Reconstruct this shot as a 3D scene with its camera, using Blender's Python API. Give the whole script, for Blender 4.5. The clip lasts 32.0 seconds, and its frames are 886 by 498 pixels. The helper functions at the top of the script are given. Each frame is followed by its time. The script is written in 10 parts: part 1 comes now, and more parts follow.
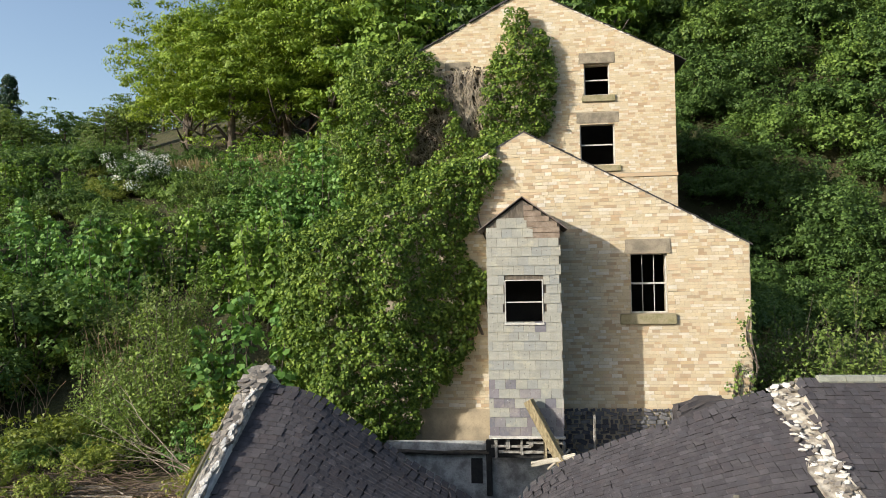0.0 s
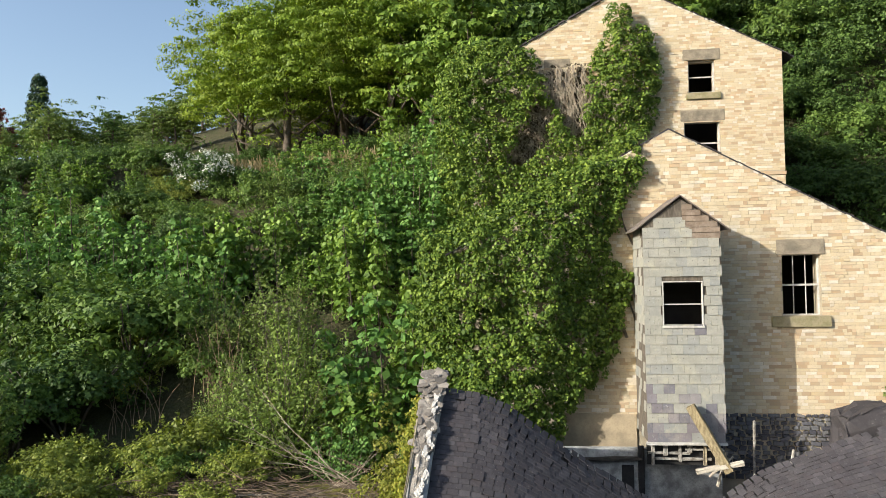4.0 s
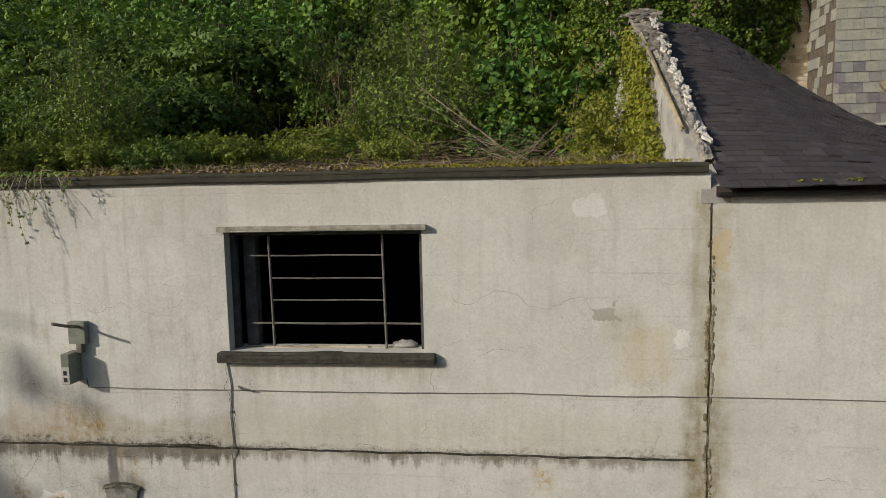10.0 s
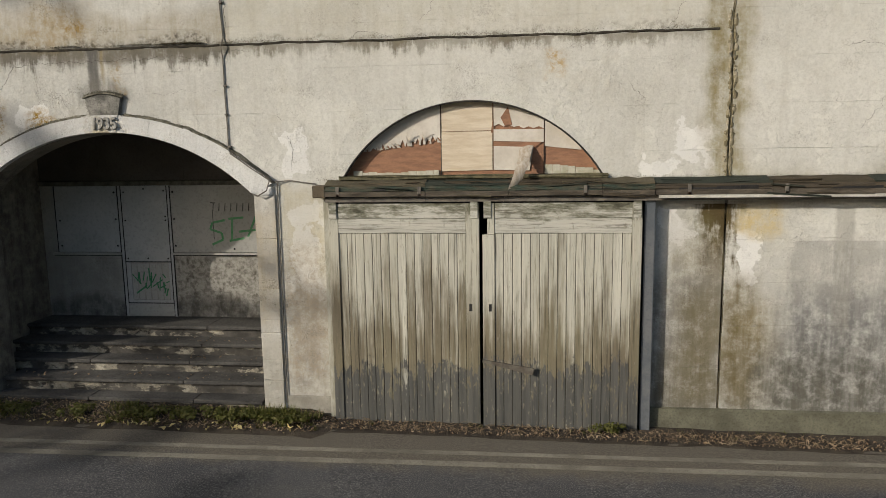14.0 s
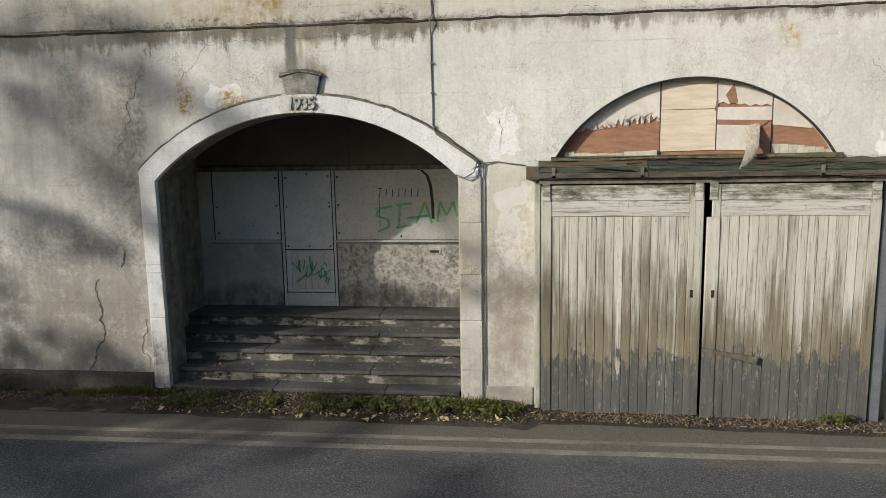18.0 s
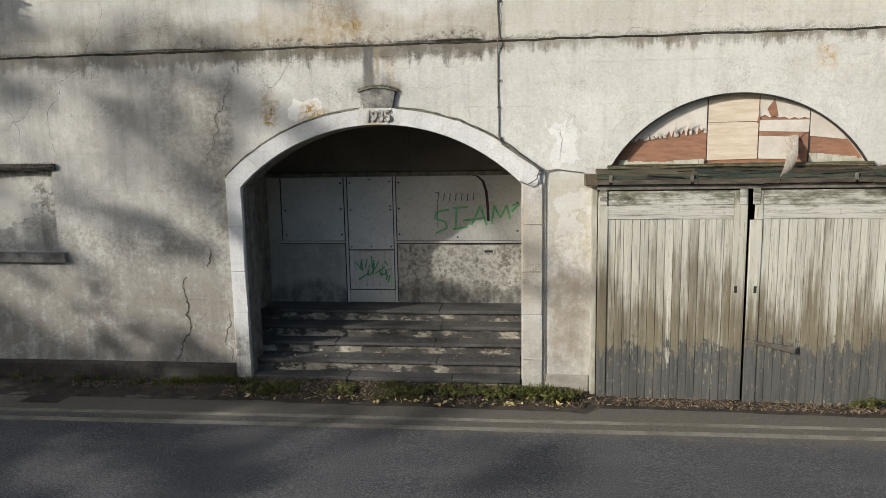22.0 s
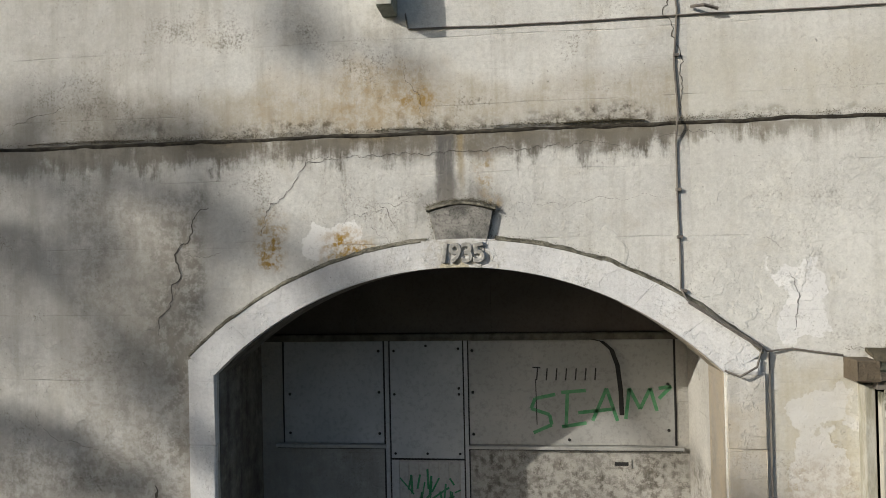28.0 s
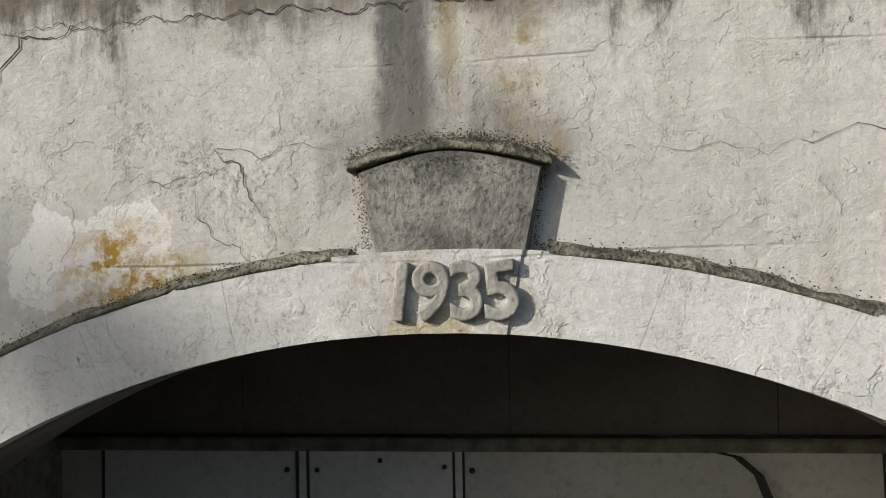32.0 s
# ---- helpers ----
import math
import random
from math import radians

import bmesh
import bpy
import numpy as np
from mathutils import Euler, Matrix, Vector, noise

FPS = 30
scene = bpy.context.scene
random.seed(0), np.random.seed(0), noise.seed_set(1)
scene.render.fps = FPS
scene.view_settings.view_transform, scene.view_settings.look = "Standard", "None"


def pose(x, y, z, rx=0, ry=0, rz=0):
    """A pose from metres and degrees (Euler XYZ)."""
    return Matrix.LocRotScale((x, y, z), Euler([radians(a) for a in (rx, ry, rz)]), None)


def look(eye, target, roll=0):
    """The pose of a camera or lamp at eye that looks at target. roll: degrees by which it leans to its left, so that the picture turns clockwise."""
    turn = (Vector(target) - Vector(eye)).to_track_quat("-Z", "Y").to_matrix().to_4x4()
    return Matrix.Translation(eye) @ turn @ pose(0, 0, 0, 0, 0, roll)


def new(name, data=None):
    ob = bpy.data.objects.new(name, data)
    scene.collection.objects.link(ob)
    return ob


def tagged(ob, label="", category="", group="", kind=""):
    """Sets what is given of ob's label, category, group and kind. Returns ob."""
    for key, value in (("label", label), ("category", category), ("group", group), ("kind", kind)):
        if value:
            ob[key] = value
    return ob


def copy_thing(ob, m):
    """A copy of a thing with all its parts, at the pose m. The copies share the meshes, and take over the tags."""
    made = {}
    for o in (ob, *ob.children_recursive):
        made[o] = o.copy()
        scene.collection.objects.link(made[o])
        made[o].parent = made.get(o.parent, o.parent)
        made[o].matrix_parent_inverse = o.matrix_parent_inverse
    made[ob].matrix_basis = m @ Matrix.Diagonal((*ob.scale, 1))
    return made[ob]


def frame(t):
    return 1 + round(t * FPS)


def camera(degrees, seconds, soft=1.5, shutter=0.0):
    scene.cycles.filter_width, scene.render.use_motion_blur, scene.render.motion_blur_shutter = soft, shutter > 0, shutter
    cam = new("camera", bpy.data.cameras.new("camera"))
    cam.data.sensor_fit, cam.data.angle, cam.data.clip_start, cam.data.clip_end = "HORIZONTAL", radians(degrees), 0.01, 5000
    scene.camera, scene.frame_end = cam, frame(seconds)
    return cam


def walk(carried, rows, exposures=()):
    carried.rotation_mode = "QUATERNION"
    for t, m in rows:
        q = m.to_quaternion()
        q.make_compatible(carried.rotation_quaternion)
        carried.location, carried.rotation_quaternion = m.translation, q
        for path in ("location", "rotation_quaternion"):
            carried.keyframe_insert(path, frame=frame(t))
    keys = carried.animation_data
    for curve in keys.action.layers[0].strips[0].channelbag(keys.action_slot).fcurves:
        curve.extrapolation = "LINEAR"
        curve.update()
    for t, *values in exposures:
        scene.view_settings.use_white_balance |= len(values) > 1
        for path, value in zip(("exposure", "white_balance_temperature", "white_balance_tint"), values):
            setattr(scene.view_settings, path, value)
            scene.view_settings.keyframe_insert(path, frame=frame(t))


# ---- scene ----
cam = camera(65.3, 32.0, soft=0.9)
METRES, EYE, TILT, LEAN, TURN = 30.0, 13.5, 0.0, 0.0, 6.25
ROWS = [
    (0.0, 0.0, 0.0, 0.0, 0.03, 1.63, 1.03),
    (0.5, -0.0109, -0.0009, -0.0021, 0.03, 1.64, 1.04),
    (1.0, -0.0234, 0.0013, -0.0061, 0.03, 1.63, 1.01),
    (1.5, -0.0382, 0.0035, -0.0112, 0.04, 1.61, 0.96),
    (2.0, -0.0574, 0.0044, -0.0121, 0.06, 1.62, 0.87),
    (2.5, -0.0753, 0.0072, -0.0072, 0.1, 1.65, 0.9),
    (3.0, -0.0948, 0.0113, -0.001, 0.14, 1.67, 0.89),
    (3.5, -0.1127, 0.0145, 0.0027, 0.2, 1.67, 0.92),
    (5.5, -0.1475, 0.028, -0.006, 0.44, 1.66, 1.15),
    (6.0, -0.1656, 0.0345, -0.0243, 0.42, 1.58, 1.11),
    (6.5, -0.1948, 0.0377, -0.0424, 0.43, 1.51, 1.05),
    (7.0, -0.228, 0.0385, -0.0614, 0.52, 1.44, 1.08),
    (7.5, -0.2514, 0.0387, -0.0788, 0.58, 1.39, 1.24),
    (8.0, -0.2565, 0.0396, -0.0997, 0.58, 1.35, 1.35),
    (8.5, -0.2567, 0.04, -0.1222, 0.54, 1.31, 1.38),
    (9.0, -0.2563, 0.0406, -0.1407, 0.5, 1.29, 1.38),
    (9.5, -0.2567, 0.0406, -0.1576, 0.48, -1.11, 1.35),
    (10.0, -0.2579, 0.041, -0.1746, 0.53, -5.84, 1.25),
    (10.5, -0.2584, 0.0406, -0.1927, 0.47, -7.69, 1.23),
    (11.0, -0.2584, 0.041, -0.2116, 0.4, -7.9, 1.21),
    (11.5, -0.2577, 0.0418, -0.2363, 0.4, -8.05, 1.21),
    (12.0, -0.258, 0.043, -0.2577, 0.29, -8.18, 1.15),
    (12.5, -0.259, 0.044, -0.2786, 0.23, -8.23, 1.04),
    (13.0, -0.2612, 0.0441, -0.3009, 0.2, -8.24, 0.92),
    (13.5, -0.2637, 0.0421, -0.3217, 0.14, -8.25, 0.88),
    (15.5, -0.284, 0.045, -0.3461, 0.2, -8.17, 0.77),
    (16.0, -0.2998, 0.0459, -0.3435, 0.26, -8.19, 0.82),
    (16.5, -0.3147, 0.0481, -0.3421, 0.29, -8.23, 0.84),
    (17.0, -0.3296, 0.0499, -0.3418, 0.38, -8.25, 0.84),
    (17.5, -0.3423, 0.0513, -0.3421, 0.43, -8.24, 0.92),
    (18.0, -0.3501, 0.0528, -0.3417, 0.44, -8.34, 0.97),
    (18.5, -0.3534, 0.0531, -0.3415, 0.46, -8.38, 1.1),
    (19.0, -0.3531, 0.0528, -0.3417, 0.47, -8.35, 1.15),
    (19.5, -0.3538, 0.0466, -0.3423, 0.49, -8.29, 1.16),
    (20.0, -0.3535, 0.0249, -0.3392, 0.43, -8.37, 1.2),
    (20.5, -0.3497, 0.0242, -0.3381, 0.4, -8.35, 1.24),
    (21.0, -0.3487, 0.0259, -0.3387, 0.34, -8.31, 1.14),
    (21.5, -0.3616, 0.026, -0.3384, 0.28, -8.3, 1.02),
    (22.0, -0.3793, 0.026, -0.3373, 0.31, -8.33, 1.02),
    (22.5, -0.3948, 0.0259, -0.3352, 0.4, -8.32, 1.1),
    (23.0, -0.4083, 0.0264, -0.3338, 0.4, -8.31, 1.16),
    (23.5, -0.4172, 0.0256, -0.3304, 0.43, -8.31, 1.22),
    (24.0, -0.4212, 0.0245, -0.3276, 0.46, -8.27, 1.26),
    (24.5, -0.4222, 0.0231, -0.3271, 0.48, -8.26, 1.22),
    (26.5, -0.4192, 0.092, -0.3234, 0.28, -5.64, 1.22),
    (27.0, -0.4177, 0.1202, -0.3239, 0.18, -2.95, 1.19),
    (27.5, -0.4159, 0.1435, -0.3236, 0.14, -0.63, 1.25),
    (28.0, -0.4144, 0.1655, -0.3238, 0.09, 0.68, 1.21),
    (28.5, -0.4131, 0.1858, -0.3235, 0.07, 0.99, 1.19),
    (29.0, -0.4127, 0.2045, -0.3232, 0.02, 1.12, 1.17),
    (29.5, -0.4123, 0.2202, -0.3227, -0.03, 1.11, 1.15),
    (30.0, -0.4123, 0.2334, -0.3224, -0.13, 1.15, 1.18),
    (30.5, -0.4121, 0.2463, -0.3218, -0.17, 1.14, 1.16),
    (31.0, -0.412, 0.2586, -0.3213, -0.32, 1.2, 1.21),
    (31.5, -0.4115, 0.2703, -0.3211, -0.46, 1.27, 1.2),
    (32.0, -0.4112, 0.2809, -0.3205, -0.66, 1.28, 1.28),
]
# seconds, stops, kelvin, tint
EXPOSURES = [(0.0, 0.62, 6500, 10), (3.5, 0.68, 6500, 10), (5.5, 0.92, 6600, 10), (7.0, 1.05, 6650, 10), (8.0, 0.66, 6500, 10), (9.0, 0.32, 6500, 10), (10.0, -0.4, 6800, 10), (11.0, -0.4, 6950, 10), (13.5, -0.22, 6950, 10), (15.5, 0.06, 6700, 10), (19.0, 0.18, 6500, 10), (24.5, 0.25, 6450, 10), (27.0, 0.02, 6500, 10), (32.0, -0.06, 6600, 10)]
walk(cam, [(t, pose(0, 0, EYE, TILT, LEAN, TURN) @ pose(METRES * x, METRES * y, METRES * z, 90 + pitch, roll, yaw)) for t, x, y, z, yaw, pitch, roll in ROWS], EXPOSURES)

# ---------------------------------------------------------------- light
SUN_AZ, SUN_EL = radians(55), radians(22)
TO_SUN = Vector((-math.sin(SUN_AZ) * math.cos(SUN_EL), -math.cos(SUN_AZ) * math.cos(SUN_EL), math.sin(SUN_EL)))
world = bpy.data.worlds.new("sky")
scene.world = world
world.use_nodes = True
wn, wl = world.node_tree.nodes, world.node_tree.links
sky = wn.new("ShaderNodeTexSky")
sky.sky_type, sky.sun_disc = "NISHITA", False
sky.sun_elevation, sky.sun_rotation = SUN_EL, math.pi + SUN_AZ
sky.air_density, sky.dust_density, sky.ozone_density = 1.0, 1.9, 1.0
wl.new(sky.outputs[0], wn["Background"].inputs[0])
wn["Background"].inputs[1].default_value = 0.138
sun = new("sun", bpy.data.lights.new("sun", "SUN"))
sun.data.energy, sun.data.angle, sun.data.color = 4.05, radians(0.6), (1.0, 0.955, 0.885)
sun.matrix_world = look(TO_SUN * 60, (0, 0, 0))

# ---------------------------------------------------------------- helpers
def finish(name, verts, faces, material, parent=None, label="", smooth=False):
    me = bpy.data.meshes.new(name)
    me.from_pydata(verts, [], faces)
    for m in (material if isinstance(material, (list, tuple)) else [material]):
        me.materials.append(m)
    if smooth:
        me.polygons.foreach_set("use_smooth", [True] * len(me.polygons))
    me.update()
    ob = new(name, me)
    if parent:
        ob.parent = parent
    return tagged(ob, label) if label else ob


def part(name, bm, material, parent=None, label="", smooth=False):
    me = bpy.data.meshes.new(name)
    bmesh.ops.recalc_face_normals(bm, faces=bm.faces)
    bm.to_mesh(me)
    bm.free()
    me.materials.append(material)
    if smooth:
        me.polygons.foreach_set("use_smooth", [True] * len(me.polygons))
    ob = new(name, me)
    if parent:
        ob.parent = parent
    return tagged(ob, label) if label else ob


def share(name, me, parent, m=None):
    ob = new(name, me)
    ob.parent = parent
    if m is not None:
        ob.matrix_local = m
    return ob


def thing(name, label, category, at=(0, 0, 0), group="", kind=""):
    ob = new(name)
    ob.location = at
    ob.empty_display_size = 0.2
    return tagged(ob, label, category, group, kind)


def box(x0, x1, y0, y1, z0, z1, bevel=0.0, bm=None, jitter=0.0, seed=0, cuts=0):
    own = bmesh.new()
    bmesh.ops.create_cube(own, size=1.0)
    for v in own.verts:
        v.co = Vector(((x0 + x1) / 2 + v.co.x * (x1 - x0), (y0 + y1) / 2 + v.co.y * (y1 - y0), (z0 + z1) / 2 + v.co.z * (z1 - z0)))
    if cuts:
        bmesh.ops.subdivide_edges(own, edges=own.edges[:], cuts=cuts, use_grid_fill=True)
    if bevel:
        bmesh.ops.bevel(own, geom=own.edges[:] if not cuts else [e for e in own.edges if len(e.link_faces) == 2 and e.calc_face_angle(0) > 0.5], offset=bevel, segments=2, affect="EDGES", profile=0.6)
    if jitter:
        r = random.Random(seed)
        for v in own.verts:
            v.co += Vector((r.uniform(-1, 1), r.uniform(-1, 1), r.uniform(-1, 1))) * jitter
    if bm is None:
        return own
    merge(bm, own)
    return bm


def merge(bm, own):
    me = bpy.data.meshes.new("tmp")
    own.to_mesh(me)
    own.free()
    bm.from_mesh(me)
    bpy.data.meshes.remove(me)


def tube(points, radius, sides=6, closed_ends=True, taper=None):
    """Verts and faces of a round bar along the points."""
    verts, faces = [], []
    pts = [Vector(p) for p in points]
    n = len(pts)
    for i, p in enumerate(pts):
        d = (pts[min(i + 1, n - 1)] - pts[max(i - 1, 0)]).normalized()
        a = d.orthogonal().normalized() if i == 0 else (a - d * a.dot(d)).normalized()
        b = d.cross(a)
        r = radius if taper is None else radius * (1 + (taper - 1) * i / (n - 1))
        for k in range(sides):
            w = 2 * math.pi * k / sides
            verts.append(tuple(p + (a * math.cos(w) + b * math.sin(w)) * r))
    for i in range(n - 1):
        for k in range(sides):
            k2 = (k + 1) % sides
            faces.append((i * sides + k, i * sides + k2, (i + 1) * sides + k2, (i + 1) * sides + k))
    if closed_ends:
        faces.append(tuple(range(sides))[::-1])
        faces.append(tuple((n - 1) * sides + k for k in range(sides)))
    return verts, faces


def join(lists):
    verts, faces = [], []
    for v, f in lists:
        o = len(verts)
        verts += v
        faces += [tuple(i + o for i in q) for q in f]
    return verts, faces


def lerp_table(table, x):
    if x <= table[0][0]:
        return table[0][1]
    for (x0, v0), (x1, v1) in zip(table, table[1:]):
        if x <= x1:
            return v0 + (v1 - v0) * (x - x0) / (x1 - x0)
    return table[-1][1]


# ---------------------------------------------------------------- materials
class Nodes:
    def __init__(self, name):
        self.m = bpy.data.materials.new(name)
        self.m.use_nodes = True
        self.t = self.m.node_tree
        self.b = self.t.nodes["Principled BSDF"]
        self.geo = self.t.nodes.new("ShaderNodeNewGeometry")
        self.pos = self.geo.outputs["Position"]
        self.island = self.geo.outputs["Random Per Island"]

    def n(self, kind, **props):
        node = self.t.nodes.new("ShaderNode" + kind)
        for k, v in props.items():
            setattr(node, k, v)
        return node

    def put(self, socket, value):
        if hasattr(value, "links"):
            self.t.links.new(value, socket)
        elif isinstance(value, tuple) and len(value) == 3 and socket.type == "RGBA":
            socket.default_value = (*value, 1)
        else:
            socket.default_value = value

    def math(self, op, a, b=0.5, clamp=False):
        node = self.n("Math", operation=op, use_clamp=clamp)
        self.put(node.inputs[0], a)
        self.put(node.inputs[1], b)
        return node.outputs[0]

    def mix(self, f, a, b, blend="MIX"):
        node = self.n("Mix", data_type="RGBA", blend_type=blend)
        self.put(node.inputs[0], f)
        self.put(node.inputs[6], a)
        self.put(node.inputs[7], b)
        return node.outputs[2]

    def ramp(self, v, lo, hi, smooth=True, out0=0.0, out1=1.0):
        node = self.n("MapRange", interpolation_type="SMOOTHSTEP" if smooth else "LINEAR")
        for i, x in enumerate((v, lo, hi, out0, out1)):
            self.put(node.inputs[i], x)
        return node.outputs[0]

    def scaled(self, vec, s):
        node = self.n("Mapping")
        self.put(node.inputs[0], vec)
        node.inputs[3].default_value = s if isinstance(s, tuple) else (s, s, s)
        return node.outputs[0]

    def noise(self, scale, detail=4.0, rough=0.55, vec=None, distort=0.0):
        node = self.n("TexNoise")
        self.put(node.inputs["Vector"], vec if vec is not None else self.pos)
        node.inputs["Scale"].default_value, node.inputs["Detail"].default_value = scale, detail
        node.inputs["Roughness"].default_value, node.inputs["Distortion"].default_value = rough, distort
        return node.outputs[0]

    def noise_vec(self, scale, amount, detail=3.0):
        node = self.n("TexNoise")
        self.put(node.inputs["Vector"], self.pos)
        node.inputs["Scale"].default_value, node.inputs["Detail"].default_value = scale, detail
        sub = self.n("VectorMath", operation="SUBTRACT")
        self.put(sub.inputs[0], node.outputs[1])
        sub.inputs[1].default_value = (0.5, 0.5, 0.5)
        mul = self.n("VectorMath", operation="SCALE")
        self.put(mul.inputs[0], sub.outputs[0])
        mul.inputs[3].default_value = amount
        add = self.n("VectorMath", operation="ADD")
        self.put(add.inputs[0], self.pos)
        self.put(add.inputs[1], mul.outputs[0])
        return add.outputs[0]

    def cracks(self, scale, width, vec=None):
        node = self.n("TexVoronoi", feature="DISTANCE_TO_EDGE")
        self.put(node.inputs["Vector"], vec if vec is not None else self.noise_vec(3.0, 0.25))
        node.inputs["Scale"].default_value = scale
        return self.ramp(node.outputs[0], 0.0, width, out0=1.0, out1=0.0)

    def axes(self, vec):
        node = self.n("SeparateXYZ")
        self.put(node.inputs[0], vec)
        return node.outputs

    def done(self, color, rough=0.85, height=None, bump=0.3, dist=0.02, metal=0.0, spec=0.3):
        self.put(self.b.inputs["Base Color"], color)
        self.put(self.b.inputs["Roughness"], rough)
        self.put(self.b.inputs["Metallic"], metal)
        self.b.inputs["Specular IOR Level"].default_value = spec
        if height is not None:
            node = self.n("Bump")
            node.inputs["Strength"].default_value, node.inputs["Distance"].default_value = bump, dist
            self.put(node.inputs["Height"], height)
            self.t.links.new(node.outputs[0], self.b.inputs["Normal"])
        return self.m


def rand(N):
    node = N.n("ObjectInfo")
    return node.outputs["Random"]


def plain(name, a, b, scale=4.0, rough=0.85, bump=0.3, fine=40.0, metal=0.0, dist=0.01, spec=0.3, speck=0.25, stretch=None):
    """Two tones mottled at two scales, with fine relief."""
    N = Nodes(name)
    vec = N.scaled(N.pos, stretch) if stretch else None
    big, small = N.noise(scale, 5, 0.6, vec), N.noise(fine, 3, 0.6, vec)
    c = N.mix(N.ramp(big, 0.3, 0.7), a, b)
    c = N.mix(N.math("MULTIPLY", N.ramp(small, 0.45, 0.75), speck), c, tuple(x * 0.35 for x in a))
    return N.done(c, N.ramp(small, 0.2, 0.8, out0=rough - 0.1, out1=min(rough + 0.1, 1)), N.math("ADD", big, small), bump, dist, metal, spec)


def pieces(name, tones, scale=6.0, rough=0.85, bump=0.4, fine=45.0, dist=0.008, island=False, lichen=None, spec=0.3):
    """Pieces (stones, slates, boards), each of its own tone."""
    N = Nodes(name)
    r = N.island if island else rand(N)
    node = N.n("ValToRGB")
    node.color_ramp.interpolation = "CONSTANT" if len(tones) > 3 else "LINEAR"
    el = node.color_ramp.elements
    for i, t in enumerate(tones):
        e = el[i] if i < 2 else el.new(i / len(tones))
        e.position, e.color = i / len(tones), (*t, 1)
    N.put(node.inputs[0], r)
    big, small = N.noise(scale, 5, 0.6), N.noise(fine, 4, 0.65)
    c = N.mix(N.ramp(big, 0.25, 0.75, out0=0.0, out1=0.45), node.outputs[0], tuple(x * 0.62 for x in tones[0]))
    c = N.mix(N.math("MULTIPLY", N.ramp(small, 0.5, 0.75), 0.35), c, tuple(x * 0.4 for x in tones[0]))
    if lichen:
        c = N.mix(N.math("MULTIPLY", N.ramp(N.noise(2.2, 6, 0.7), 0.52, 0.68), 0.5), c, lichen)
        c = N.mix(N.math("MULTIPLY", N.ramp(N.noise(26.0, 3, 0.6), 0.64, 0.72), 0.55), c, tuple(min(x * 2.0, 0.5) for x in lichen))
    return N.done(c, rough, N.math("ADD", big, small), bump, dist, 0.0, spec)


